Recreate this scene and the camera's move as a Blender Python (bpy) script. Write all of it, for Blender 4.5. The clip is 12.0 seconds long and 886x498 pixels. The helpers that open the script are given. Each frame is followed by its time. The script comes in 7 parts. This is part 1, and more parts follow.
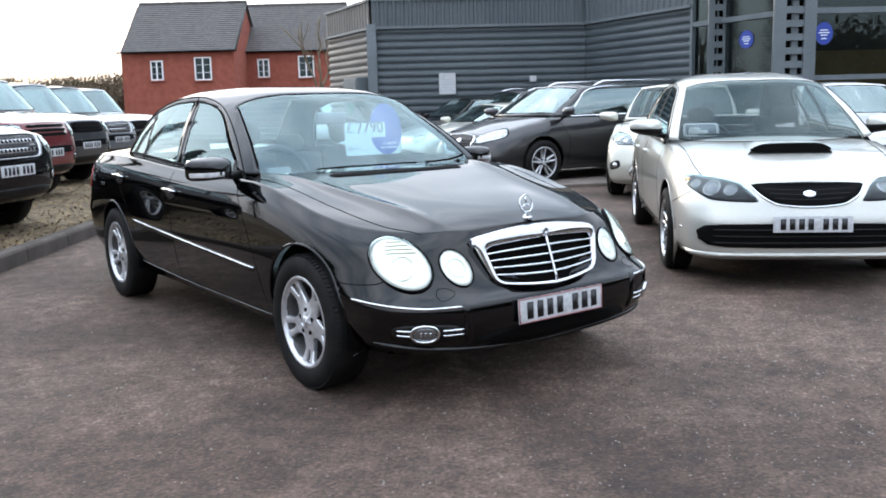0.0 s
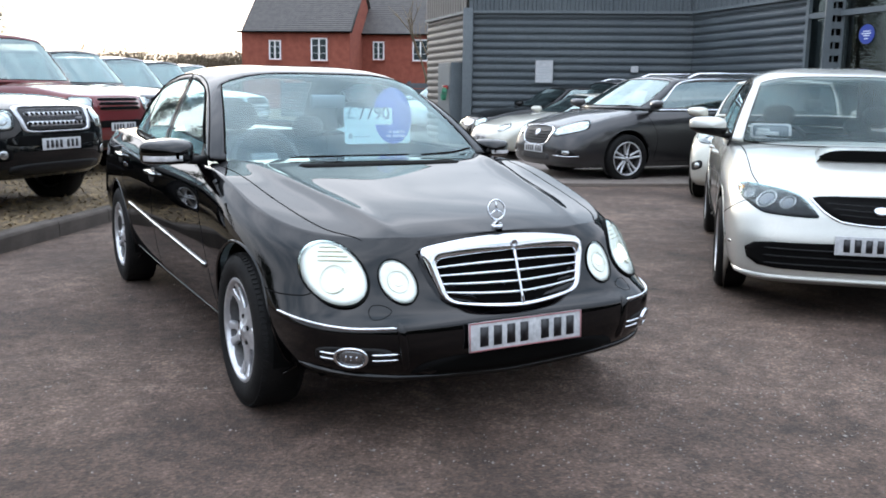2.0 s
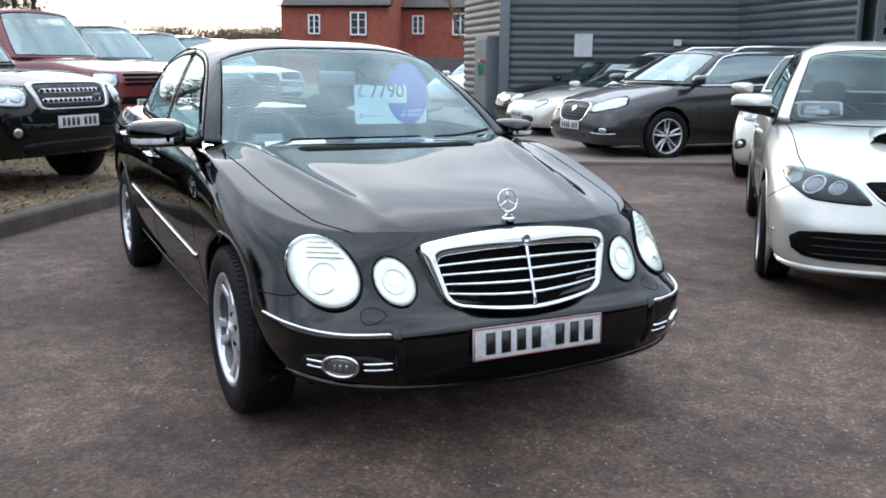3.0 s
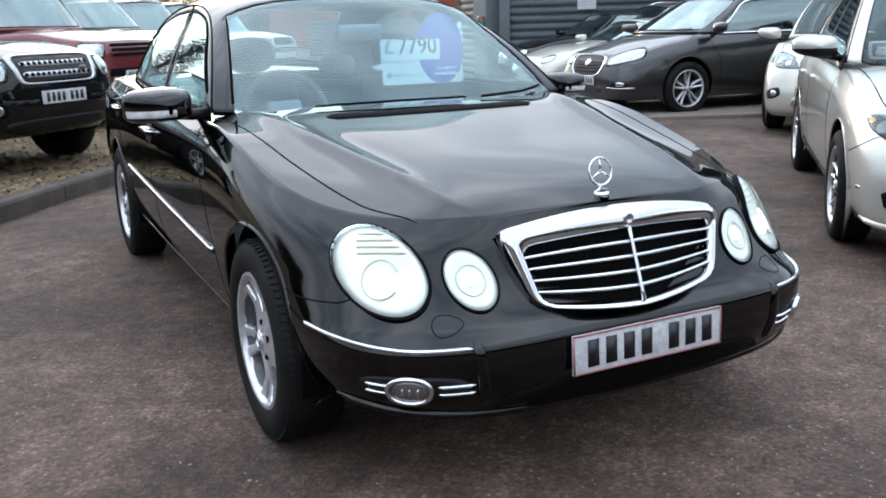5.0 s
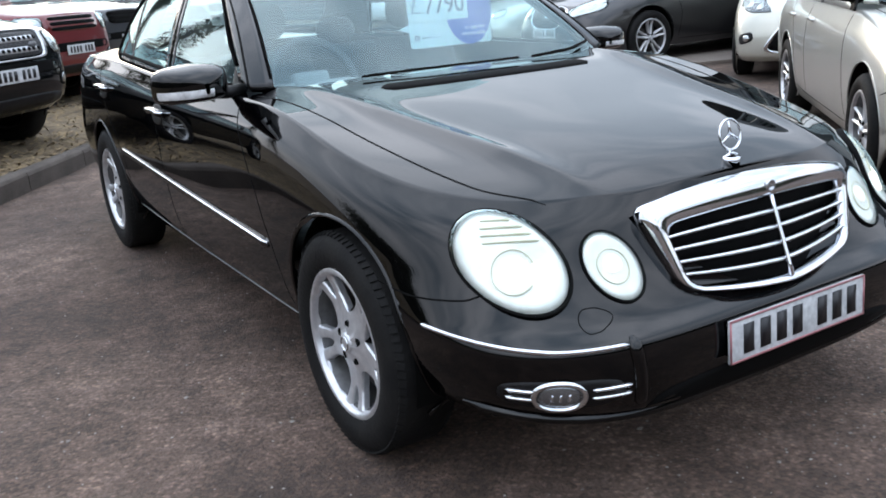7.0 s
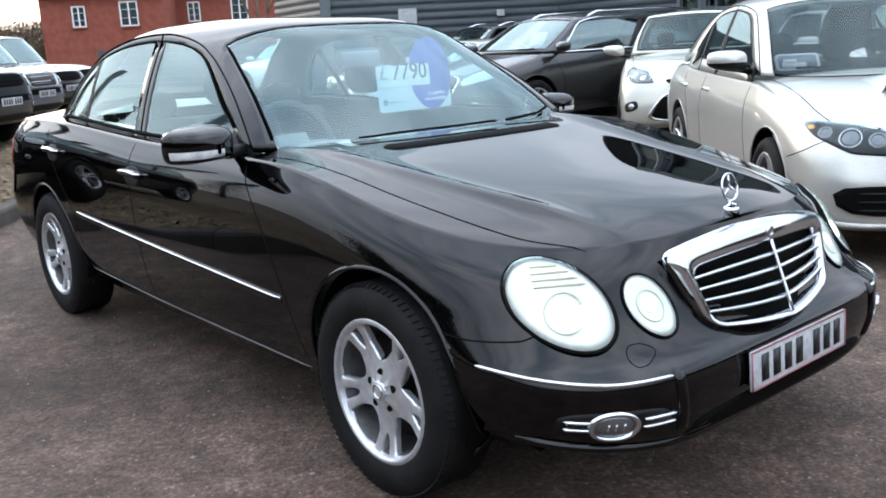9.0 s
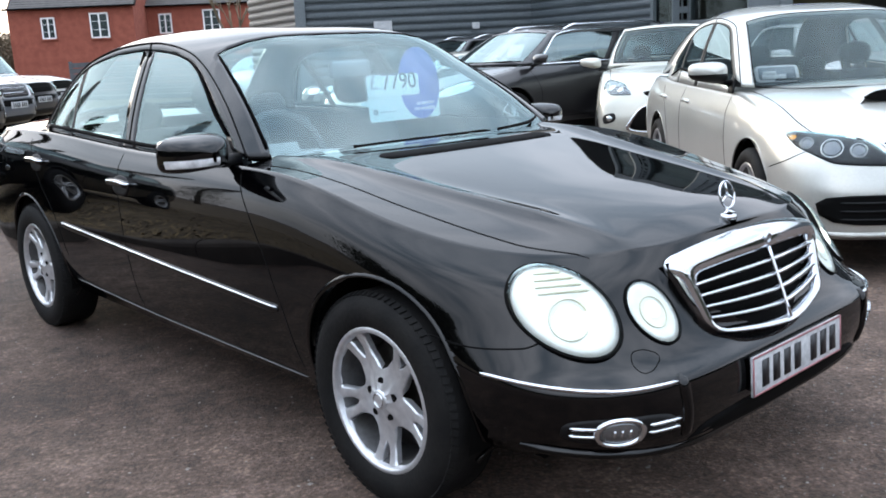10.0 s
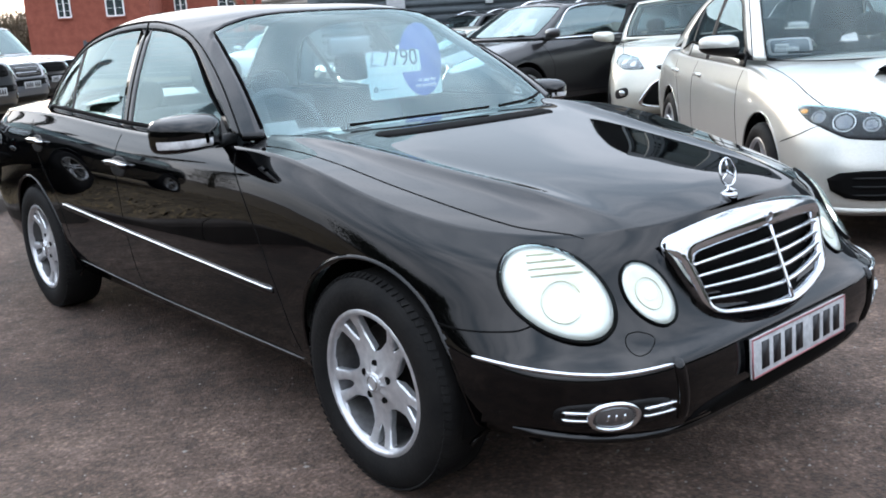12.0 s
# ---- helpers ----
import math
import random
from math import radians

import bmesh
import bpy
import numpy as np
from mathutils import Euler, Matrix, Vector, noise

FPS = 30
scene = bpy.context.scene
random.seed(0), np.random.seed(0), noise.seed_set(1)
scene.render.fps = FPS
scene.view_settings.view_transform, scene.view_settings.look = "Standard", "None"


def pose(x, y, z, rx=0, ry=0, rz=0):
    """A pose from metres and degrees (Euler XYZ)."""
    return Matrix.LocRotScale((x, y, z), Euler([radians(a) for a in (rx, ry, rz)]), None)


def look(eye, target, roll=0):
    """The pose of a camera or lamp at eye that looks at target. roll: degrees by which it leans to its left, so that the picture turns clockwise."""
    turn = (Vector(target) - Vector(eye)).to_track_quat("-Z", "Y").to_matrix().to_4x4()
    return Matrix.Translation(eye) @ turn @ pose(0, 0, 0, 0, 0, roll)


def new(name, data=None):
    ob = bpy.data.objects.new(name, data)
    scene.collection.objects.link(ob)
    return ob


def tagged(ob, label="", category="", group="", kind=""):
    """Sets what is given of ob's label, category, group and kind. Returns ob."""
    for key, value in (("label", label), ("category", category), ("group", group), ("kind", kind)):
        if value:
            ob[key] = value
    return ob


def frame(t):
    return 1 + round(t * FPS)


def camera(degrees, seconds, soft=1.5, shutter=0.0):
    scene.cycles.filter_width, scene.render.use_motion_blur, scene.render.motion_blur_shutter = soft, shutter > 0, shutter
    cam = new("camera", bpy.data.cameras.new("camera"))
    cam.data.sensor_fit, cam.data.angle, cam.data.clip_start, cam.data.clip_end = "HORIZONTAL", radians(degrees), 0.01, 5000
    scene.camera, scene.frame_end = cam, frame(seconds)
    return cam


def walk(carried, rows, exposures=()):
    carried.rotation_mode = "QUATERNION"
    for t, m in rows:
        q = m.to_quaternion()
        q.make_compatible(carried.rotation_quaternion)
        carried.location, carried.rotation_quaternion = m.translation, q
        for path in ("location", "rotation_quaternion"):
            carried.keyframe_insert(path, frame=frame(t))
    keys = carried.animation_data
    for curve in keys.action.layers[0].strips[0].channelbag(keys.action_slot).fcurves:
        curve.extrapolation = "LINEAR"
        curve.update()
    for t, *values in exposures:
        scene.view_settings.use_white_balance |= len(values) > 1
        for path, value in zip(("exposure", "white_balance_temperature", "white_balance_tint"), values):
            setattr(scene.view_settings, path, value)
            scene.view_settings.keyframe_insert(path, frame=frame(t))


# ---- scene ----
cam = camera(52.4, 12.0, 1.8)
PATH = [
    (0, (-2.822, -3.771, 1.324), (-1.653, -2.18, 1.004), -1.4),
    (0.5, (-2.598, -3.802, 1.325), (-1.479, -2.174, 1.011), -0.5),
    (1, (-2.339, -3.794, 1.322), (-1.28, -2.127, 1.006), 0.2),
    (1.5, (-2.132, -3.739, 1.314), (-1.124, -2.042, 0.989), 0.5),
    (2, (-1.931, -3.64, 1.315), (-0.975, -1.918, 0.969), 0.7),
    (2.5, (-1.791, -3.512, 1.316), (-0.872, -1.776, 0.943), 0.8),
    (3, (-1.639, -3.378, 1.324), (-0.767, -1.624, 0.923), 0.6),
    (5, (-1.576, -2.705, 1.27), (-0.704, -0.97, 0.788), -1.6),
    (5.5, (-1.57, -2.565, 1.267), (-0.71, -0.835, 0.753), -2.8),
    (6, (-1.593, -2.433, 1.268), (-0.734, -0.713, 0.716), -4.0),
    (6.5, (-1.713, -2.302, 1.278), (-0.803, -0.618, 0.698), -4.2),
    (8.5, (-2.236, -2.076, 1.299), (-1.03, -0.557, 0.814), -3.0),
    (9, (-2.328, -2.053, 1.308), (-1.076, -0.56, 0.858), -3.0),
    (9.5, (-2.365, -2.026, 1.305), (-1.082, -0.553, 0.875), -3.0),
    (10, (-2.39, -1.999, 1.298), (-1.087, -0.542, 0.872), -2.8),
    (10.5, (-2.407, -1.981, 1.299), (-1.096, -0.534, 0.864), -2.7),
    (11, (-2.393, -1.98, 1.298), (-1.087, -0.532, 0.856), -2.9),
    (11.5, (-2.377, -1.981, 1.298), (-1.076, -0.531, 0.843), -3.0),
    (12, (-2.308, -2.01, 1.297), (-1.044, -0.535, 0.822), -3.4),
]
walk(cam, [(t, look(eye, target, roll)) for t, eye, target, roll in PATH], [(0, 0.15), (1, 0.10), (2, 0.03), (3, -0.05), (6.5, 0.0), (8.5, 0.08), (12, 0.12)])

from mathutils.bvhtree import BVHTree

# ---- light ----
world = bpy.data.worlds.new("overcast_sky")
scene.world = world
world.use_nodes = True
wn, wl = world.node_tree.nodes, world.node_tree.links
wn.clear()
sky = wn.new("ShaderNodeTexSky")
sky.sky_type, sky.sun_disc = "NISHITA", False
SUN_WAY = Vector((0.16, 0.96, 0.22)).normalized()
sky.sun_elevation, sky.sun_rotation, sky.dust_density, sky.air_density = math.asin(SUN_WAY.z), math.atan2(SUN_WAY.x, SUN_WAY.y), 2.0, 1.0
coord = wn.new("ShaderNodeTexCoord")
stretch = wn.new("ShaderNodeMapping")
stretch.inputs["Scale"].default_value = (1.0, 1.0, 3.2)
cloud = wn.new("ShaderNodeTexNoise")
cloud.inputs["Scale"].default_value, cloud.inputs["Detail"].default_value, cloud.inputs["Roughness"].default_value = 2.0, 4.0, 0.50
ramp = wn.new("ShaderNodeValToRGB")
ramp.color_ramp.elements[0].position, ramp.color_ramp.elements[0].color = 0.36, (8.6, 10.8, 13.6, 1)
ramp.color_ramp.elements[1].position, ramp.color_ramp.elements[1].color = 0.66, (20.2, 22.0, 25.2, 1)
blend = wn.new("ShaderNodeMix")
blend.data_type = "RGBA"
blend.inputs["Factor"].default_value = 0.82
back = wn.new("ShaderNodeBackground")
back.inputs["Strength"].default_value = 0.15
out = wn.new("ShaderNodeOutputWorld")
wl.new(coord.outputs["Generated"], stretch.inputs["Vector"])
wl.new(stretch.outputs["Vector"], cloud.inputs["Vector"])
wl.new(cloud.outputs["Fac"], ramp.inputs["Fac"])
wl.new(sky.outputs["Color"], blend.inputs["A"])
# an overcast sky is three times as bright overhead as at the horizon
axes, lift, shade = wn.new("ShaderNodeSeparateXYZ"), wn.new("ShaderNodeValToRGB"), wn.new("ShaderNodeMix")
lift.color_ramp.elements[0].position, lift.color_ramp.elements[0].color = 0.0, (0.53, 0.495, 0.48, 1)
lift.color_ramp.elements[1].position, lift.color_ramp.elements[1].color = 1.0, (1.28, 1.28, 1.29, 1)
shade.data_type, shade.blend_type = "RGBA", "MULTIPLY"
shade.inputs["Factor"].default_value = 1.0
wl.new(coord.outputs["Generated"], axes.inputs["Vector"])
wl.new(axes.outputs["Z"], lift.inputs["Fac"])
wl.new(ramp.outputs["Color"], shade.inputs["A"])
wl.new(lift.outputs["Color"], shade.inputs["B"])
wl.new(shade.outputs["Result"], blend.inputs["B"])
# thin cloud glows round the low sun
toward, fall, glow, add = wn.new("ShaderNodeVectorMath"), wn.new("ShaderNodeMath"), wn.new("ShaderNodeValToRGB"), wn.new("ShaderNodeMix")
toward.operation, fall.operation, fall.use_clamp = "DOT_PRODUCT", "POWER", True
toward.inputs[1].default_value, fall.inputs[1].default_value = SUN_WAY, 5.0
glow.color_ramp.elements[0].position, glow.color_ramp.elements[0].color = 0.0, (0, 0, 0, 1)
glow.color_ramp.elements[1].position, glow.color_ramp.elements[1].color = 1.0, (6.4, 6.8, 7.2, 1)
add.data_type, add.blend_type = "RGBA", "ADD"
add.inputs["Factor"].default_value = 1.0
positive = wn.new("ShaderNodeMath")
positive.operation = "MAXIMUM"
positive.inputs[1].default_value = 0.0
wl.new(coord.outputs["Generated"], toward.inputs[0])
wl.new(toward.outputs["Value"], positive.inputs[0])
wl.new(positive.outputs["Value"], fall.inputs[0])
wl.new(fall.outputs["Value"], glow.inputs["Fac"])
wl.new(blend.outputs["Result"], add.inputs["A"])
wl.new(glow.outputs["Color"], add.inputs["B"])
wl.new(add.outputs["Result"], back.inputs["Color"])
wl.new(back.outputs["Background"], out.inputs["Surface"])

sun_data = bpy.data.lights.new("sun", "SUN")
sun_data.energy, sun_data.angle, sun_data.color = 0.4, radians(9), (1.0, 0.86, 0.66)
sun = new("sun", sun_data)
sun.matrix_world = look(SUN_WAY * 50, (0, 0, 0))


# ---- materials ----
def material(name, colour, rough=0.6, metal=0.0, second=None, scale=6.0, bump=0.0, fine=60.0, coat=0.0, spec=0.5, rough_var=0.0, amount=1.0, contrast=(0.35, 0.65)):
    """A surface with broad blotches of a second colour, fine grain, roughness that varies and a little relief."""
    m = bpy.data.materials.new(name)
    m.use_nodes = True
    n, l = m.node_tree.nodes, m.node_tree.links
    p = n["Principled BSDF"]
    p.inputs["Roughness"].default_value, p.inputs["Metallic"].default_value = rough, metal
    p.inputs["Coat Weight"].default_value, p.inputs["Specular IOR Level"].default_value = coat, spec
    p.inputs["Coat Roughness"].default_value = 0.03
    p.inputs["Base Color"].default_value = (*colour, 1)
    c = n.new("ShaderNodeTexCoord")
    if second:
        t = n.new("ShaderNodeTexNoise")
        t.inputs["Scale"].default_value, t.inputs["Detail"].default_value = scale, 6.0
        l.new(c.outputs["Object"], t.inputs["Vector"])
        r = n.new("ShaderNodeValToRGB")
        r.color_ramp.elements[0].position, r.color_ramp.elements[0].color = contrast[0], (*colour, 1)
        r.color_ramp.elements[1].position, r.color_ramp.elements[1].color = contrast[1], (*[a + (b - a) * amount for a, b in zip(colour, second)], 1)
        l.new(t.outputs["Fac"], r.inputs["Fac"])
        g = n.new("ShaderNodeTexNoise")
        g.inputs["Scale"].default_value, g.inputs["Detail"].default_value = fine, 4.0
        l.new(c.outputs["Object"], g.inputs["Vector"])
        mix = n.new("ShaderNodeMix")
        mix.data_type, mix.blend_type = "RGBA", "OVERLAY"
        mix.inputs["Factor"].default_value = 0.5
        l.new(r.outputs["Color"], mix.inputs["A"])
        l.new(g.outputs["Fac"], mix.inputs["B"])
        l.new(mix.outputs["Result"], p.inputs["Base Color"])
        if rough_var:
            mr = n.new("ShaderNodeMapRange")
            mr.inputs["To Min"].default_value, mr.inputs["To Max"].default_value = rough - rough_var, rough + rough_var
            l.new(t.outputs["Fac"], mr.inputs["Value"])
            l.new(mr.outputs["Result"], p.inputs["Roughness"])
    if bump:
        b = n.new("ShaderNodeBump")
        b.inputs["Strength"].default_value, b.inputs["Distance"].default_value = min(1.0, bump), 0.01
        h = n.new("ShaderNodeTexNoise")
        h.inputs["Scale"].default_value, h.inputs["Detail"].default_value = fine, 5.0
        l.new(c.outputs["Object"], h.inputs["Vector"])
        l.new(h.outputs["Fac"], b.inputs["Height"])
        l.new(b.outputs["Normal"], p.inputs["Normal"])
    return m


def paint(name, colour, metal=0.0, rough=0.35, flake=0.0):
    """Car lacquer: a base under a clear coat, with a faint film of dust."""
    m = material(name, colour, rough, metal, tuple(min(1.0, 1.08 * v) for v in colour), 3.0, 0.0, 300.0, coat=1.0, rough_var=0.06, spec=0.5 if metal else 0.0)
    n, l = m.node_tree.nodes, m.node_tree.links
    p = n["Principled BSDF"]
    p.inputs["Coat Roughness"].default_value = 0.02
    p.inputs["Coat IOR"].default_value = 1.47
    return m


def glass(name, tint=(0.8, 0.9, 0.88), clear=1.0, rough=0.0):
    """A thin pane: it lets tinted light through and mirrors by Fresnel."""
    m = bpy.data.materials.new(name)
    m.use_nodes = True
    n, l = m.node_tree.nodes, m.node_tree.links
    n.remove(n["Principled BSDF"])
    see, gloss, mix, fres = n.new("ShaderNodeBsdfTransparent"), n.new("ShaderNodeBsdfGlossy"), n.new("ShaderNodeMixShader"), n.new("ShaderNodeLayerWeight")
    power, scale = n.new("ShaderNodeMath"), n.new("ShaderNodeMapRange")
    power.operation = "POWER"
    power.inputs[1].default_value = 4.4
    see.inputs["Color"].default_value = (*tint, 1)
    gloss.inputs["Roughness"].default_value = rough
    gloss.inputs["Color"].default_value = (0.82, 1.0, 1.0, 1)
    fres.inputs["Blend"].default_value = 0.5
    scale.inputs["To Min"].default_value = 0.055 * clear
    l.new(fres.outputs["Facing"], power.inputs[0])
    l.new(power.outputs["Value"], scale.inputs["Value"])
    l.new(scale.outputs["Result"], mix.inputs["Fac"])
    l.new(see.outputs["BSDF"], mix.inputs[1])
    l.new(gloss.outputs["BSDF"], mix.inputs[2])
    l.new(mix.outputs["Shader"], n["Material Output"].inputs["Surface"])
    return m


def lit(name, colour, strength):
    m = bpy.data.materials.new(name)
    m.use_nodes = True
    p = m.node_tree.nodes["Principled BSDF"]
    p.inputs["Base Color"].default_value = (*colour, 1)
    p.inputs["Emission Color"].default_value, p.inputs["Emission Strength"].default_value = (*colour, 1), strength
    p.inputs["Roughness"].default_value = 0.2
    return m


BLACK = paint("black_lacquer", (0.0006, 0.0006, 0.0008))
SILVER = paint("silver_lacquer", (0.50, 0.50, 0.46), 0.4, 0.34)
PALE = paint("pale_silver_lacquer", (0.52, 0.515, 0.45), 0.4, 0.34)
WHITE = paint("white_lacquer", (0.6, 0.61, 0.61))
GRAPHITE = paint("graphite_lacquer", (0.018, 0.0175, 0.019), 0.35, 0.35)
RED = paint("dark_red_lacquer", (0.12, 0.006, 0.008), 0.25, 0.35)
GREEN = paint("near_black_green_lacquer", (0.002, 0.0028, 0.003))
DARKGREY = paint("dark_grey_lacquer", (0.035, 0.036, 0.04), 0.3)
MIDGREY = paint("mid_grey_lacquer", (0.15, 0.165, 0.19), 0.5)
CHROME = material("chrome", (0.70, 0.72, 0.75), 0.09, 1.0)
ALLOY = material("alloy_wheel_silver", (0.60, 0.61, 0.63), 0.30, 0.7, (0.56, 0.57, 0.59), 5, 0.0, 40)
# darker than the rim: the shade inside the wheel is put into this colour
BARREL = material("shade_dark_wheel_barrel", (0.13, 0.13, 0.135), 0.45, 0.4, (0.08, 0.078, 0.075), 7, 0.0, 50)
TYRE = material("tyre_rubber", (0.006, 0.006, 0.0062), 0.7, 0, (0.011, 0.0105, 0.01), 9, 0.2, 80, spec=0.15)
PLASTIC = material("black_plastic", (0.004, 0.004, 0.0045), 0.5, 0, (0.007, 0.007, 0.0075), 20, 0.1, 200, spec=0.25)
GAP = material("shadow_gap_rubber", (0.002, 0.002, 0.002), 0.8, spec=0.1)
GLASS_DARK = glass("grey_window_glass", (0.52, 0.60, 0.60), 3.6)
GLASS = glass("window_glass", (0.77, 0.93, 0.95), 2.1)
CLEAR = glass("lamp_glass", (0.95, 0.97, 0.97), 0.5)
BOWL = material("lamp_reflector", (0.50, 0.52, 0.52), 0.22, 0.9)
INDICATOR = material("clear_indicator_lens", (0.80, 0.81, 0.82), 0.35, 0.1, (0.55, 0.55, 0.56), 40)
LAMP_LIT = lit("lit_headlamp", (1.0, 0.98, 0.92), 2.2)
SIDE_LIT = lit("lit_side_lamp", (1.0, 0.98, 0.90), 0.45)
AMBER = material("amber_lens", (0.75, 0.33, 0.05), 0.2, 0)
REDLENS = material("red_lens", (0.35, 0.01, 0.01), 0.12, 0, coat=1.0)
SEAT = material("grey_seat_cloth", (0.06, 0.065, 0.07), 0.9, 0, (0.08, 0.085, 0.09), 14, 0.0, 40)
TRIM = material("grey_cabin_trim", (0.22, 0.23, 0.235), 0.7, 0, (0.26, 0.27, 0.275), 8, 0.0, 40)
SEAT_DARK = material("black_seat_cloth", (0.02, 0.02, 0.021), 0.9, 0, (0.03, 0.03, 0.031), 14, 0.0, 40)
TRIM_DARK = material("black_cabin_trim", (0.022, 0.022, 0.023), 0.7, 0, (0.03, 0.03, 0.031), 8, 0.0, 40)
PLATE = material("plate_white", (0.52, 0.53, 0.54), 0.35, 0, (0.46, 0.47, 0.48), 9, 0, 60)
PLATE_EDGE = material("plate_border_red", (0.36, 0.14, 0.15), 0.4)
INK = material("plate_ink", (0.01, 0.01, 0.012), 0.45)


# ---- mesh helpers ----
def part(name, verts, faces, mat, parent=None, label="", smooth=True):
    me = bpy.data.meshes.new(name)
    me.from_pydata([tuple(map(float, v)) for v in verts], [], [tuple(map(int, f)) for f in faces])
    me.materials.append(mat)
    me.update()
    if smooth:
        me.shade_smooth()
    ob = new(name, me)
    if parent is not None:
        ob.parent = parent
    if label:
        ob["label"] = label
    return ob


def thing(name, m, label, category, group="", kind=""):
    ob = new(name)
    ob.empty_display_size = 0.2
    ob.matrix_world = m
    return tagged(ob, label, category, group, kind)


def sharp(ob, degrees=35):
    """Keep edges crisp where faces meet at more than that angle."""
    ob.data.set_sharp_from_angle(angle=radians(degrees))
    return ob


def join(*meshes):
    verts, faces = [], []
    for v, f in meshes:
        k = len(verts)
        verts += [tuple(p) for p in v]
        faces += [tuple(i + k for i in q) for q in f]
    return verts, faces


def mirror(mesh):
    v, f = mesh
    return [(-p[0], p[1], p[2]) for p in v], [tuple(reversed(q)) for q in f]


def moved(mesh, m):
    v, f = mesh
    return [tuple(m @ Vector(p)) for p in v], f


def sheet(p, close_u=False):
    """Quads over an array of points [u][v]."""
    p = np.asarray(p, float)
    nu, nv = p.shape[:2]
    faces = []
    for i in range(nu if close_u else nu - 1):
        k = (i + 1) % nu
        for j in range(nv - 1):
            faces.append((i * nv + j, k * nv + j, k * nv + j + 1, i * nv + j + 1))
    return [tuple(q) for q in p.reshape(-1, 3)], faces


def box(x0, x1, y0, y1, z0, z1, r=0.0):
    """A block; with r, its edges are chamfered."""
    if not r:
        v = [(x, y, z) for x in (x0, x1) for y in (y0, y1) for z in (z0, z1)]
        return v, [(0, 1, 3, 2), (4, 6, 7, 5), (0, 4, 5, 1), (2, 3, 7, 6), (0, 2, 6, 4), (1, 5, 7, 3)]
    bm = bmesh.new()
    bmesh.ops.create_cube(bm, size=1.0, matrix=Matrix.Translation(((x0 + x1) / 2, (y0 + y1) / 2, (z0 + z1) / 2)) @ Matrix.Diagonal((x1 - x0, y1 - y0, z1 - z0, 1)))
    bmesh.ops.bevel(bm, geom=bm.edges[:], offset=r, segments=2, affect="EDGES", profile=0.6)
    bm.verts.index_update()
    res = [tuple(v.co) for v in bm.verts], [tuple(v.index for v in f.verts) for f in bm.faces]
    bm.free()
    return res


def weld(mesh, dist):
    bm = bmesh.new()
    vv = [bm.verts.new(p) for p in mesh[0]]
    for q in mesh[1]:
        try:
            bm.faces.new([vv[i] for i in q])
        except ValueError:
            pass
    bmesh.ops.remove_doubles(bm, verts=bm.verts[:], dist=dist)
    bmesh.ops.recalc_face_normals(bm, faces=bm.faces[:])
    bm.verts.index_update()
    res = [tuple(x.co) for x in bm.verts], [tuple(x.index for x in q.verts) for q in bm.faces]
    bm.free()
    return res


def lathe(profile, n=40, axis="x"):
    """Turn a profile of (radius, along) about the x axis."""
    rows = [[(a, r * math.cos(t), r * math.sin(t)) for r, a in profile] for t in np.linspace(0, 2 * math.pi, n, endpoint=False)]
    return sheet(rows, close_u=True)


def tube(points, r, n=8, closed=False, flat=1.0):
    """A round bar along points."""
    pts = [Vector(p) for p in points]
    rows = []
    for i, p in enumerate(pts):
        a = pts[(i - 1) % len(pts)] if closed or i else pts[0]
        b = pts[(i + 1) % len(pts)] if closed or i < len(pts) - 1 else pts[-1]
        d = (b - a).normalized()
        side = d.cross(Vector((0, 0, 1)))
        side = side.normalized() if side.length > 1e-3 else Vector((1, 0, 0))
        up = side.cross(d)
        rr = r[i] if isinstance(r, (list, tuple)) else r
        rows.append([p + side * (rr * math.cos(t)) + up * (rr * flat * math.sin(t)) for t in np.linspace(0, 2 * math.pi, n + 1)])
    if closed:
        return sheet(rows, close_u=True)
    v, f = sheet(rows)
    k = n + 1
    return v, f + [tuple(range(n)), tuple(len(v) - k + i for i in reversed(range(n)))]


def curve(xs, ys):
    """A smooth line through the knots."""
    xs, ys = np.asarray(xs, float), np.asarray(ys, float)
    d = np.diff(ys) / np.diff(xs)
    m = np.concatenate([[d[0]], [0 if a * b <= 0 else 2 * a * b / (a + b) for a, b in zip(d, d[1:])], [d[-1]]])

    def at(x):
        x = np.clip(x, xs[0], xs[-1])
        i = np.clip(np.searchsorted(xs, x, side="right") - 1, 0, len(xs) - 2)
        h = xs[i + 1] - xs[i]
        t = (x - xs[i]) / h
        return (2 * t**3 - 3 * t**2 + 1) * ys[i] + (t**3 - 2 * t**2 + t) * h * m[i] + (3 * t**2 - 2 * t**3) * ys[i + 1] + (t**3 - t**2) * h * m[i + 1]

    return at


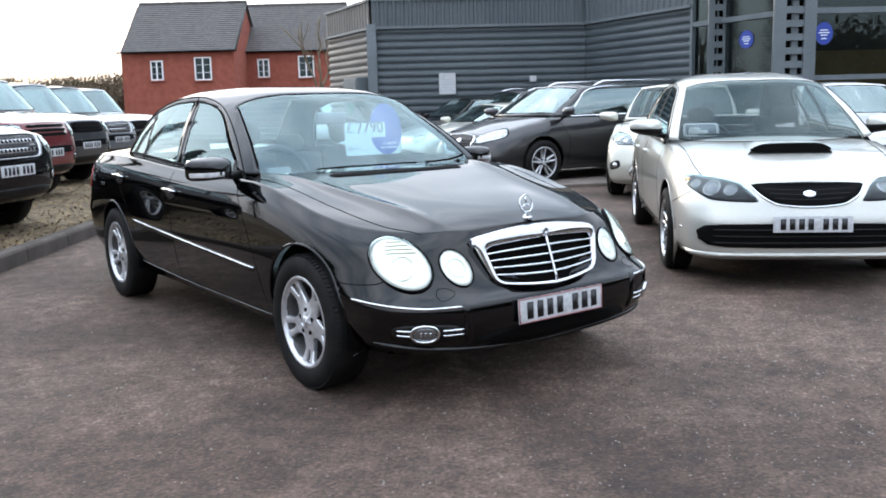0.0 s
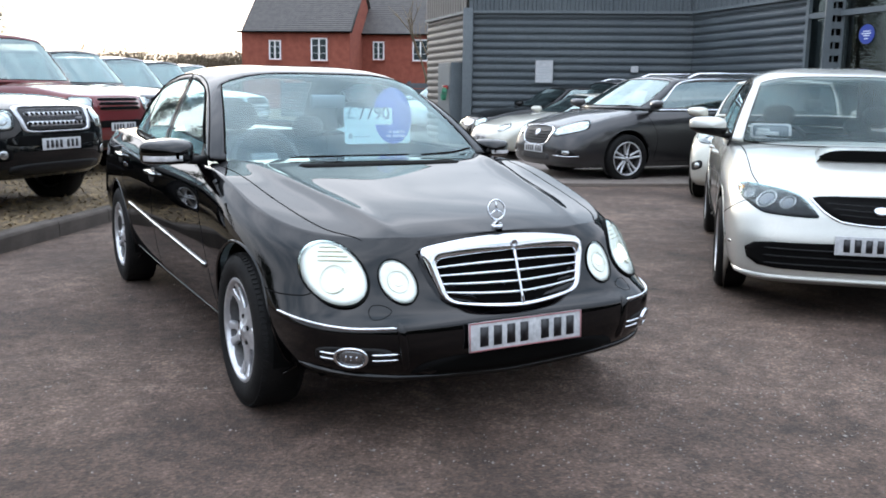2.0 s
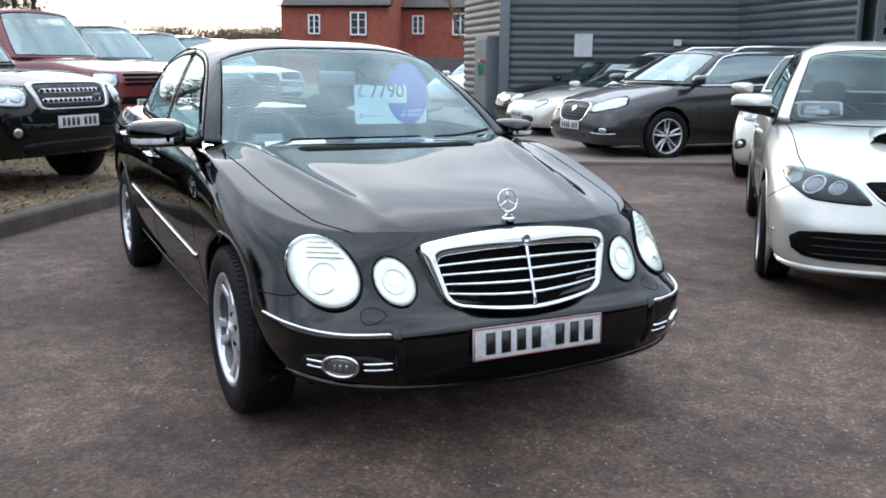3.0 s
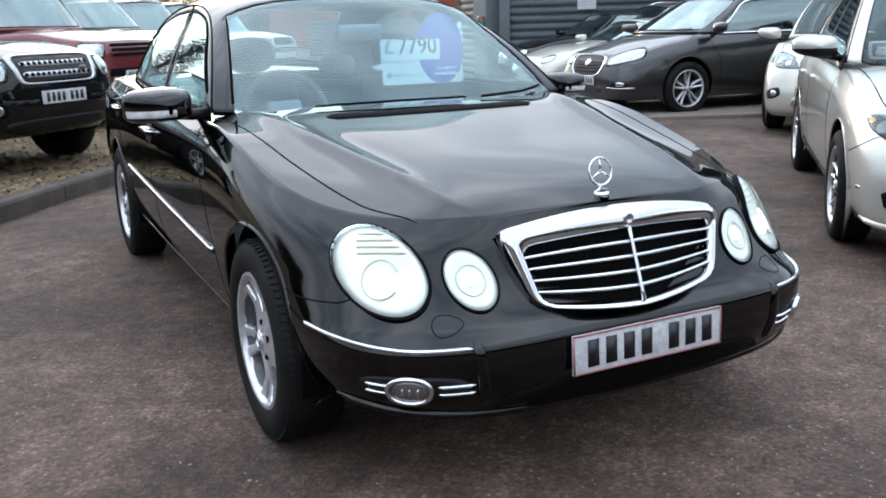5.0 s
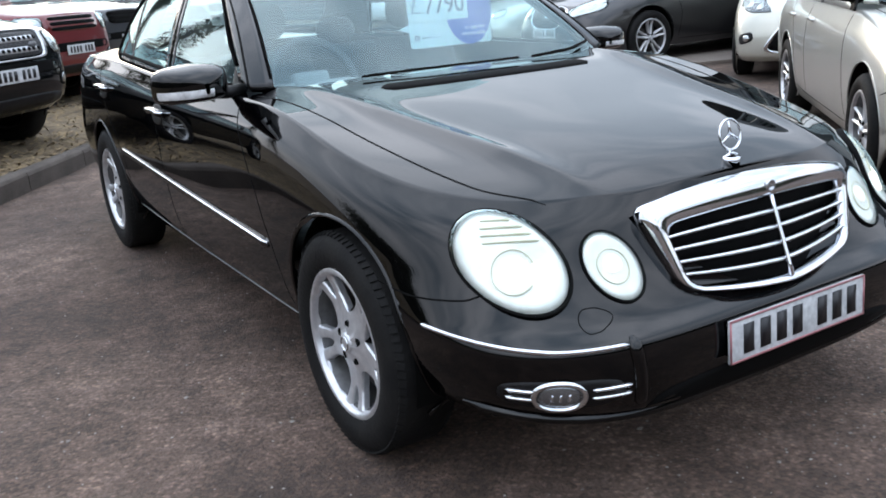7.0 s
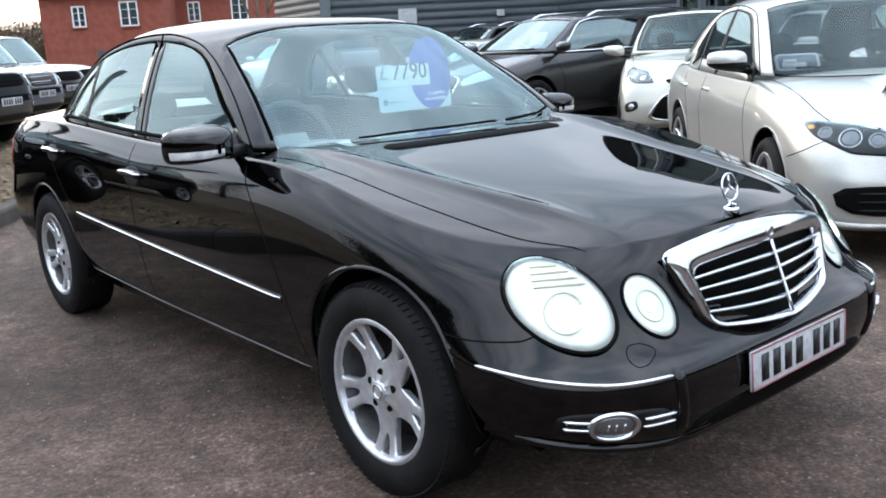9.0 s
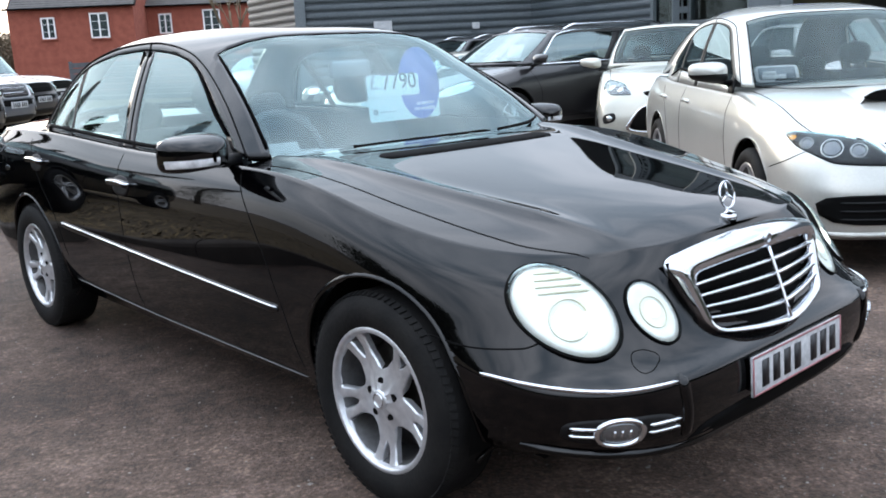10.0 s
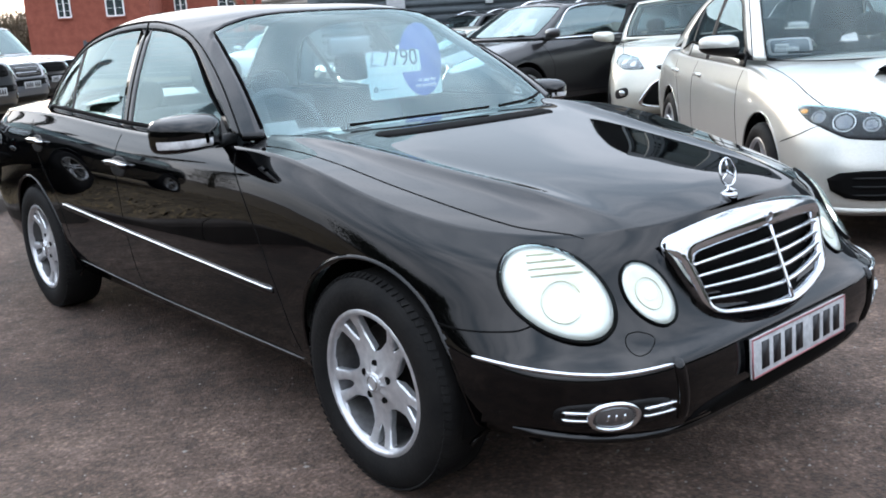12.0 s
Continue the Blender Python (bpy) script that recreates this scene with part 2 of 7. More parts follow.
# ---- a car's body ----
class Shell:
    """The closed outer skin of a car. It heads for -y; the front axle stands at y = 0. rows, from the sill to the shoulder:
    height and y at the nose, height at the side, height and y at the tail, half width, squareness of the corners."""

    def __init__(self, rows, shoulder, top, axle, arch, corner=(1.0, 0.9), ridge=0.0, cabin=(0.6, 3.2, 0.68), narrow=0.0, detail=1.0, lip_rise=0.0):
        rows = np.asarray(rows, float)
        k = np.linspace(0, 1, len(rows))
        lane = [curve(k, rows[:, i]) for i in range(7)]
        s_of, t_of = curve(*shoulder), curve(*top)
        mid = rows[-1, 2]
        nv, nc, ns = int(26 * detail), int(24 * detail), int(88 * detail)
        grid = []
        for v in np.linspace(0, 1, nv):
            zf, yf, zs, zr, yr, w, n = [float(a(v)) for a in lane]
            ring = []
            ths = np.linspace(0, math.pi / 2, nc, endpoint=False)
            for th in ths:
                ring.append((math.sin(th) ** (2 / n), yf + corner[0] * (1 - math.cos(th) ** (2 / n))))
            for y in np.linspace(yf + corner[0], yr - corner[1], ns):
                ring.append((1.0, y))
            for th in reversed(ths):
                ring.append((math.sin(th) ** (2 / n), yr - corner[1] * (1 - math.cos(th) ** (2 / n))))
            line = []
            for x, y in ring:
                side = zs + (float(s_of(y)) - mid) * (zs - rows[0, 2]) / (mid - rows[0, 2])
                a = max(0.0, 1 - (y - yf) / (corner[0] * 0.95)) ** 1.6
                b = max(0.0, 1 - (yr - y) / corner[1]) ** 1.6
                z = side + (zf - side) * a
                z = z + (zr - z) * b
                z += lip_rise * x * a**0.5 * max(0.0, 1 - v / 0.3)
                slim = 1 - narrow * (max(0, 0.6 - y) / 1.4) ** 2 - narrow * (max(0, y - axle + 0.4) / 1.6) ** 2
                line.append((x * w * slim, y, z))
            grid.append(line)
        # bonnet, deck
        last = grid[-1]
        for g in np.linspace(0, 1, int(17 * detail * (2.4 if ridge else 1)))[1:]:
            line = []
            for x, y, z in last:
                zc = float(t_of(y))
                q = (1 - g)
                zz = z + (zc - z) * (1 - q**2.3)
                if ridge and -0.62 < y < 0.75:
                    xr = 0.42 + 0.24 * (y + 0.6) / 1.2
                    fade = min(1, (y + 0.62) / 0.35)
                    zz += ridge * fade * math.exp(-abs((x * q - xr) / 0.045) ** 1.5)
                line.append((x * q, y, zz))
            grid.append(line)
        self.under = float(rows[0, 2])
        p = np.asarray(grid).transpose(1, 0, 2)
        v, f = sheet(p)
        v, f = join((v, f), mirror((v, f)))
        v = np.asarray(v)
        # wheel arches: take out what lies inside, press the edge onto the circle
        # a full skin, to lay lamps and strips on
        self.tree = BVHTree.FromPolygons([tuple(q) for q in v], [tuple(q) for q in f])
        keep = np.ones(len(f), bool)
        fa = np.asarray(f)
        for ya in (0.0, axle):
            zc = arch[1]
            rr = np.hypot(v[:, 1] - ya, v[:, 2] - zc)
            inside = (rr < arch[0]) & (np.abs(v[:, 0]) > 0.45) & (v[:, 2] < zc + arch[0])
            keep &= ~inside[fa].all(1)
            d = np.maximum(rr, 1e-6)
            for i in np.nonzero(inside)[0]:
                v[i, 1] = ya + (v[i, 1] - ya) / d[i] * arch[0]
                v[i, 2] = zc + (v[i, 2] - zc) / d[i] * arch[0]
                side = 1 if v[i, 0] > 0 else -1
                hit = self.tree.ray_cast(Vector((side * 1.5, v[i, 1], v[i, 2])), Vector((-side, 0, 0)), 1.0)[0]
                if hit is not None and rr[i] > arch[0] * 0.8:
                    v[i, 0] = hit.x
        # opening for the cabin
        mid_face = v[fa].mean(1)
        zs_f = np.array([float(s_of(y)) for y in mid_face[:, 1]])
        hole = (mid_face[:, 1] > cabin[0]) & (mid_face[:, 1] < cabin[1]) & (np.abs(mid_face[:, 0]) < cabin[2]) & (mid_face[:, 2] > zs_f - 0.01)
        keep &= ~hole
        bm = bmesh.new()
        vs = [bm.verts.new(q) for q in v]
        for q in fa[keep]:
            try:
                bm.faces.new([vs[i] for i in q])
            except ValueError:
                pass
        bmesh.ops.remove_doubles(bm, verts=bm.verts[:], dist=0.0008)
        bmesh.ops.delete(bm, geom=[x for x in bm.verts if not x.link_faces], context="VERTS")
        bmesh.ops.recalc_face_normals(bm, faces=bm.faces[:])
        bm.verts.index_update()
        self.verts = [tuple(x.co) for x in bm.verts]
        self.faces = [tuple(x.index for x in q.verts) for q in bm.faces]
        bm.free()

    def press(self, q, d, reach=0.6):
        """The place on the skin under q, looking along -d, and the normal there, turned towards d."""
        d = Vector(d).normalized()
        hit, normal, _, _ = self.tree.ray_cast(Vector(q) + d * reach, -d, 2 * reach)
        if hit is None:
            hit, normal, _, _ = self.tree.find_nearest(Vector(q))
        if normal.dot(d) < 0:
            normal = -normal
        return hit, normal

    def patch(self, c, d, a, b, turn=0.0, n=2.0, taper=0.0, lift=0.004, dome=0.0, rings=5, seg=36, inner=0.0, wall=0.02, wedge=0.0, tilt=0.0):
        """A rounded pad of half sizes a, b that follows the skin, raised by lift, with a rim that reaches down into it."""
        d = Vector(d).normalized()
        u = Vector((0, 0, 1)).cross(d).normalized()
        up = d.cross(u)
        ct, st = math.cos(radians(turn)), math.sin(radians(turn))
        rows = []
        for k in range(seg):
            t = 2 * math.pi * k / seg
            ex = abs(math.cos(t)) ** (2 / n) * (1 if math.cos(t) >= 0 else -1)
            ey = abs(math.sin(t)) ** (2 / n) * (1 if math.sin(t) >= 0 else -1)
            row = []
            for r in np.linspace(inner, 1, rings):
                px, py = a * r * ex * (1 + taper * r * ey), b * r * ey * (1 + wedge * r * ex)
                q = Vector(c) + u * (px * ct - py * st) + up * (px * st + py * ct)
                h, nn = self.press(q, d)
                row.append(h + nn * (lift + dome * (1 - r * r) + tilt * (1 + (px * ct - py * st) / a * (1 if c[0] > 0 else -1))))
                if r == 1:
                    row.append(h - d * wall)
            if inner:
                ix, iy = a * inner * ex * (1 + taper * inner * ey), b * inner * ey * (1 + wedge * inner * ex)
                row.insert(0, self.press(Vector(c) + u * (ix * ct - iy * st) + up * (ix * st + iy * ct), d)[0] - d * wall)
            rows.append(row)
        return sheet(rows, close_u=True)

    def strip(self, knots, d, width, height, steps=40, sink=0.004):
        """A rounded strip laid on the skin along a smooth line through the knots."""
        kn = np.asarray(knots, float)
        s = np.concatenate([[0], np.cumsum(np.linalg.norm(np.diff(kn, axis=0), axis=1))])
        lanes = [curve(s, kn[:, i]) for i in range(3)]
        base = [self.press([float(a(t)) for a in lanes], d) for t in np.linspace(0, s[-1], steps)]
        rows = []
        for i, (h, nn) in enumerate(base):
            go = (base[min(i + 1, steps - 1)][0] - base[max(i - 1, 0)][0]).normalized()
            side = nn.cross(go).normalized()
            e = 0.35 if i in (0, steps - 1) else 1
            w = width * 0.5 * e
            rows.append([h - side * w - nn * sink, h - side * w * 0.96 + nn * height * 0.3 * e, h - side * w * 0.6 + nn * height * 0.85 * e, h + nn * height * e,
                         h + side * w * 0.6 + nn * height * 0.85 * e, h + side * w * 0.96 + nn * height * 0.3 * e, h + side * w - nn * sink])
        return sheet(rows)


def both(mesh):
    return join(mesh, mirror(mesh))


def greenhouse(car, paint_mat, low, high, parts, counts, band=(0.06, 0.93), bulge=0.03, crown=None, roof_mat=None, glass_mat=None, rear_bow=0.0):
    """Pillars, roof and panes over a belt line. low, high: knots of the belt and of the roof's edge, from the windscreen's
    middle along one side to the rear window's middle. parts: for each stretch between knots the pane's name, or '' for a pillar."""
    low, high = np.asarray(low, float), np.asarray(high, float)
    n = len(low)

    def ring(k):
        pts = []
        for i in range(n - 1):
            a, b = k[i], k[i + 1]
            for t in np.linspace(0, 1, counts[i], endpoint=False):
                if i == 0:
                    q = a + (b - a) * np.array([t, t**2.4, t**2.0])
                elif i == n - 2:
                    w = 1 - t
                    q = b + (a - b) * np.array([w, w**2.6, w**2.0])
                else:
                    p0, p3 = k[max(i - 1, 1)], k[min(i + 2, n - 2)]
                    m0, m1 = (b - p0) / 2, (p3 - a) / 2
                    q = (2 * t**3 - 3 * t**2 + 1) * a + (t**3 - 2 * t**2 + t) * m0 + (3 * t**2 - 2 * t**3) * b + (t**3 - t**2) * m1
                pts.append(q)
        return np.array(pts + [k[-1]])

    lo, hi = ring(low), ring(high)
    marks = np.concatenate([[0], np.cumsum(counts)])
    vs = np.unique(np.concatenate([[0, band[0]], np.linspace(band[0], band[1], 9), [band[1], 0.97, 1.0]]))
    aft = low[:, 1].max()

    def bow(p, v):
        w = max(0.0, 1 - (aft - p[1]) / 1.0) * rear_bow * math.sin(math.pi * v)
        return np.array([bulge * math.sin(math.pi * v) * min(1, abs(p[0]) / 0.5), 0.5 * w, w])

    grid = np.array([[p + (q - p) * v + bow(p, v) for v in vs] for p, q in zip(lo, hi)])
    nv = len(vs)
    frame_f, panes, posts = [], {}, []
    for i in range(len(grid) - 1):
        seg = int(np.searchsorted(marks, i, side="right") - 1)
        for j in range(nv - 1):
            q = (i * nv + j, (i + 1) * nv + j, (i + 1) * nv + j + 1, i * nv + j + 1)
            if parts[seg] and band[0] - 1e-6 <= vs[j] and vs[j + 1] <= band[1] + 1e-6:
                panes.setdefault(parts[seg], []).append(q)
            elif parts[seg] == "" and 1 < seg < n - 3 and parts[seg - 1] and parts[seg + 1] and vs[j + 1] <= band[1] + 1e-6:
                posts.append(q)
            else:
                frame_f.append(q)
    flat = [tuple(p) for p in grid.reshape(-1, 3)]
    # roof
    top = grid[:, -1]
    zc = curve(*crown)
    roof_rows = [[(p[0] * (1 - g), p[1], p[2] + (float(zc(p[1])) - p[2]) * (1 - (1 - g) ** 2)) for g in np.linspace(0, 1, 9)] for p in top]
    mesh = join(both((flat, frame_f)))
    bm = bmesh.new()
    for (v, f) in (mesh, both(sheet(roof_rows))):
        vv = [bm.verts.new(p) for p in v]
        for q in f:
            try:
                bm.faces.new([vv[i] for i in q])
            except ValueError:
                pass
    bmesh.ops.remove_doubles(bm, verts=bm.verts[:], dist=0.0006)
    bmesh.ops.delete(bm, geom=[x for x in bm.verts if not x.link_faces], context="VERTS")
    bmesh.ops.recalc_face_normals(bm, faces=bm.faces[:])
    if sum(q.normal.z for q in bm.faces) < 0:
        bmesh.ops.reverse_faces(bm, faces=bm.faces[:])
    bm.verts.index_update()
    ob = part("roof_frame", [x.co for x in bm.verts], [[x.index for x in q.verts] for q in bm.faces], paint_mat, car)
    bm.free()
    thick = ob.modifiers.new("thickness", "SOLIDIFY")
    thick.thickness, thick.offset = 0.028, -1.0
    ob.data.materials.append(TRIM)
    thick.material_offset = 1
    made = {}
    # rubber seal round the windscreen
    j0, j1, m1 = int(np.argmin(abs(vs - band[0]))), int(np.argmin(abs(vs - band[1]))), int(marks[1])
    half = [grid[i, j0] for i in range(0, m1)] + [grid[m1, j] for j in range(j0, j1 + 1)] + [grid[i, j1] for i in range(m1 - 1, -1, -1)]
    loop = half + [np.array((-q[0], q[1], q[2])) for q in reversed(half[1:-1])]
    part("windscreen_seal", *tube([tuple(q) for q in loop], 0.006, 6, True), GAP, car)
    split = {}
    for q in posts:
        split.setdefault(int(np.searchsorted(marks, q[0] // nv, side="right")), []).append(q)
    for mesh in [w for run in split.values() for w in ((flat, run), mirror((flat, run)))]:
        used = sorted({i for q in mesh[1] for i in q})
        back_to = {i: k for k, i in enumerate(used)}
        post = part("door_pillar", [mesh[0][i] for i in used], [[back_to[i] for i in q] for q in mesh[1]], PLASTIC, car)
        post.modifiers.new("thickness", "SOLIDIFY").thickness = 0.02
    for name, faces in panes.items():
        whole = name in ("windscreen", "rear_window")
        for mesh, go in (((both((flat, faces))), True),) if whole else (((flat, faces), True), (mirror((flat, faces)), True)):
            used = sorted({i for q in mesh[1] for i in q})
            back_to = {i: k for k, i in enumerate(used)}
            pane = part(name, [mesh[0][i] for i in used], [[back_to[i] for i in q] for q in mesh[1]], glass_mat or GLASS, car, "tinted car glass" if not whole else "")
            pane.visible_shadow = False
            made.setdefault(name, []).append(pane)
    return grid, marks, made


def cut_out(mesh):
    """A mesh with only the points that its faces use."""
    used = sorted({i for q in mesh[1] for i in q})
    back_to = {i: k for k, i in enumerate(used)}
    return [mesh[0][i] for i in used], [tuple(back_to[i] for i in q) for q in mesh[1]]


def arched_cabin(car, shell, mat, stations, width, pane_mat, post_mat, lining, sill=None, bend=4.2):
    """Roof, pillars and panes of a car whose side windows form one arch. Stations from the windscreen pillar's foot to the rear
    pillar's foot: y at the belt, y and z at the glass's upper edge, y and z at the roof's edge, y and z on the middle line."""
    kn = np.asarray(stations)
    sub = 4
    at = np.linspace(0, len(kn) - 1, (len(kn) - 1) * sub + 1)
    lanes = [curve(np.arange(len(kn)), kn[:, i]) for i in range(7)]
    side, top = [], []
    across = [1, 0.985, 0.965, 0.94, 0.90, 0.82, 0.70, 0.56, 0.42, 0.28, 0.14, 0]
    for k in at:
        yl, yg, zg, yr, zr, yc, zc = [float(a(k)) for a in lanes]
        zl = shell.press((-0.80, yl, 1.0), (0, 0, 1))[0].z - 0.004
        e = min(0.3, (sill(yl) - zl if sill else 0.022) / math.hypot(yg - yl, zg - zl))
        line = [(yl, zl)] + [(yl + (yg - yl) * t, zl + (zg - zl) * t) for t in np.linspace(e, 1, 8)] + [((yg + yr) / 2, (zg + zr) / 2), (yr, zr)]
        side.append([(-width(y, z), y, z) for y, z in line])
        xe = width(yr, zr)
        top.append([(-xe * a, yc + (yr - yc) * a**2.2, zc + (zr - zc) * a**bend) for a in across])
    v_side, f_side = sheet(side)
    v_top, f_top = sheet(top)
    ns, nt = len(side[0]), len(across)
    skin, panes = [], {}
    spans = {"front_door_glass": (1, 7), "rear_door_glass": (8, 11), "quarter_glass": (12, 15)}
    posts = {"sail_panel": (0, 1), "door_pillar": (7, 8), "glass_divider": (11, 12)}
    for q in f_side:
        st, row = (q[0] // ns) / sub, q[0] % ns
        name = next((n for n, (a, b) in spans.items() if a <= st < b and 1 <= row < 8), None) or next((n for n, (a, b) in posts.items() if a <= st < b and row < 8), None)
        (panes.setdefault(name, []) if name else skin).append(q)
    k = len(v_side)
    for q in f_top:
        st, a = (q[0] // nt) / sub, across[q[0] % nt]
        name = "windscreen" if st < 4 and a <= 0.90 else "rear_window" if 12 <= st < 15 and a <= 0.70 else None
        if name:
            panes.setdefault(name, []).append(tuple(i + k for i in q))
        else:
            skin.append(tuple(i + k for i in q))
    flat = v_side + v_top
    v, f = weld(both(cut_out((flat, skin))), 0.0006)
    ob = part("roof_frame", v, f, mat, car)
    thick = ob.modifiers.new("thickness", "SOLIDIFY")
    thick.thickness, thick.offset, thick.material_offset = 0.022, -1.0, 1
    ob.data.materials.append(lining)
    for name, faces in panes.items():
        if name in ("windscreen", "rear_window"):
            pane = part(name, *weld(both(cut_out((flat, faces))), 0.0004), pane_mat, car)
            pane.visible_shadow = False
            continue
        for mesh in (cut_out((flat, faces)), cut_out(mirror((flat, faces)))):
            if name in posts:
                post = part(name, *weld(mesh, 0.0004), post_mat if name == "door_pillar" else PLASTIC, car)
                post.modifiers.new("thickness", "SOLIDIFY").thickness = 0.012
            else:
                pane = part(name, *mesh, pane_mat, car, "tinted car glass")
                pane.visible_shadow = False
    # rubber seals along the windscreen, the roof's edge, the panes and the doors' frames
    m1, c = 4 * sub, across.index(0.90)
    half = [top[0][i] for i in range(nt - 1, c, -1)] + [top[i][c] for i in range(0, m1 + 1)] + [top[m1][i] for i in range(c + 1, nt)]
    loop = half + [(-x, y, z) for x, y, z in reversed(half[1:-1])]
    part("windscreen_seal", *tube([(x, y, z - (0.014 if z < 0.99 and abs(x) < 0.75 else 0)) for x, y, z in loop], 0.0035, 6, True), GAP, car)
    for sgn in (1, -1):
        lines = {"door_frame_seal": ([side[i][-1] for i in range(0, 15 * sub + 1)], 0.0035), "belt_seal": ([side[i][1] for i in range(sub, 15 * sub + 1)], 0.009),
                 "glass_seal": ([side[i][8] for i in range(sub, 7 * sub + 1)], 0.0035), "glass_seal.": ([side[i][8] for i in range(8 * sub, 15 * sub + 1)], 0.0035),
                 "pillar_seal": ([side[7 * sub + 2][r] for r in range(1, 11)], 0.003)}
        for name, (pts, r) in lines.items():
            part(name.strip("."), *tube([(x * sgn - 0.001 * sgn, y, z) for x, y, z in pts], r, 6), GAP, car)


def forked_face(rim, face, count=5):
    """A dished wheel face: broad spokes, each split by a slot, with large windows between them."""
    out = []
    rs = np.concatenate([np.linspace(0.10, 0.42, 5), np.linspace(0.46, 0.58, 3), np.linspace(0.62, 0.92, 9), [0.955, 1.0]])
    half = math.pi / count

    def slot(r):
        return radians(4.6) * min(1, max(0, (r - 0.64) / 0.12)) ** 0.5 if 0.64 < r < 0.93 else 0.0

    def window(r):
        if r <= 0.42 or r >= 0.955:
            return half
        return half - radians(20.5) * min(1, (r - 0.42) / 0.24) ** 0.5 * (1 if r < 0.9 else 0.93)

    rows_all = []
    for k in range(count):
        for e in (-1, 1):
            cols = []
            for r in rs:
                s, w = slot(r), window(r)
                dish = face - 0.004 - 0.020 * math.sin(math.pi * min(1, max(0, (r - 0.1) / 0.9))) - 0.006 * (r > 0.97)
                line = []
                for q, drop in ((0.0, 0.022), (0.02, 0.005), (0.12, 0.0), (0.5, -0.003), (0.88, 0.0), (0.98, 0.005), (1.0, 0.022)):
                    if (s == 0 and q < 0.1) or (w == half and q > 0.9):
                        drop = 0.0
                    t = k * 2 * half + e * (s + (w - s) * q)
                    line.append((dish - drop, r * rim * math.sin(t), r * rim * math.cos(t)))
                cols.append(line)
            v, f = sheet(cols)
            out.append((v, f if e > 0 else [tuple(reversed(q)) for q in f]))
    return weld(join(*out), 0.0004)


def wheel(car, x, y, r, rim, kind, width=0.21, turn=0.0):
    """Tyre and alloy wheel; the outer face looks to -x (x < 0) or +x."""
    sgn = -1 if x < 0 else 1
    place = pose(x, y, r - 0.018, turn, 0, 0) @ Matrix.Diagonal((sgn, 1, 1, 1))
    h = width / 2
    prof = [(rim - 0.012, -h * 0.9), (rim + 0.01, -h), ((rim + r) / 2, -h * 1.06), (r - 0.02, -h * 0.95), (r, -h * 0.7), (r, h * 0.7), (r - 0.012, h * 0.88), (r - 0.03, h * 0.99), ((rim + r) / 2, h * 1.05), (rim + 0.016, h * 1.0), (rim + 0.004, h * 0.9), (rim - 0.012, h * 0.8)]
    base = part("wheel", *moved(lathe(prof, 64), place), TYRE, car, "black rubber tyre on a silver alloy wheel")
    rimp = [(rim + 0.006, h * 0.9), (rim - 0.004, h * 0.96), (rim - 0.012, h * 0.9), (rim - 0.016, h * 0.74)]
    part("rim", *moved(lathe(rimp, 64), place), ALLOY, base)
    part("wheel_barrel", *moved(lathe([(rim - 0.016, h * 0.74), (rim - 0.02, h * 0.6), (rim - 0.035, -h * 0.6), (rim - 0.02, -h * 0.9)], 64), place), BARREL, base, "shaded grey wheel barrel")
    part("brake_disc", *moved(lathe([(0.02, 0.0), (rim * 0.74, 0.0), (rim * 0.74, -0.02)], 40), place), material_once("brake_iron"), base)
    # an added black disc stands in for the shade deep in the wheel
    part("wheel_shade_disc", *moved(lathe([(0.01, -h * 0.55), (rim - 0.03, -h * 0.55)], 32), place), GAP, base)
    meshes = []
    face = h * 0.86

    def blade(a0, a1, w0, w1, lean=0.0, x0=0.0, x1=0.0):
        """A raised spoke from radius a0 to a1."""
        rows = []
        for t in np.linspace(0, 1, 6):
            rr = a0 + (a1 - a0) * t
            w = w0 + (w1 - w0) * t
            off = lean * t
            xx = face - 0.012 * (1 - t) - 0.016 * math.sin(math.pi * t) + x0
            rows.append([(xx - 0.03, off - w, rr), (xx - 0.004, off - w * 0.92, rr), (xx, off - w * 0.55, rr), (xx + 0.003, off, rr), (xx, off + w * 0.55, rr), (xx - 0.004, off + w * 0.92, rr), (xx - 0.03, off + w, rr)])
        return sheet(rows)

    spokes = {"fork": 5, "five": 5, "ten": 10, "six": 6}[kind]
    for k in range(spokes):
        a = 2 * math.pi * k / spokes
        m = Matrix.Rotation(a, 4, "X")
        if kind == "fork":
            for e in (-1, 1):
                meshes.append(moved(blade(0.05, rim - 0.004, 0.030, 0.022, e * 0.020), m @ Matrix.Translation((0, e * 0.022, 0))))
            meshes.append(moved(blade(0.05, rim * 0.60, 0.03, 0.022), m))
        elif kind == "five":
            for e in (-1, 1):
                meshes.append(moved(blade(0.04, rim - 0.006, 0.016, 0.013, e * 0.030), m @ Matrix.Translation((0, e * 0.012, 0))))
        else:
            meshes.append(moved(blade(0.04, rim - 0.006, 0.018, 0.016), m))
    if kind == "fork":
        meshes = [forked_face(rim, face)]
    sharp(part("wheel_face", *moved(join(*meshes), place), ALLOY, base), 28)
    hub = [(0.0, face + 0.001), (0.026, face), (0.031, face - 0.003), (0.034, face - 0.010), (0.036, face - 0.03)]
    part("hub_cap", *moved(lathe(hub, 32), place), ALLOY, base)
    part("hub_ring", *moved(lathe([(0.019, face), (0.0195, face + 0.003), (0.0225, face + 0.003), (0.023, face)], 28), place), CHROME, base)
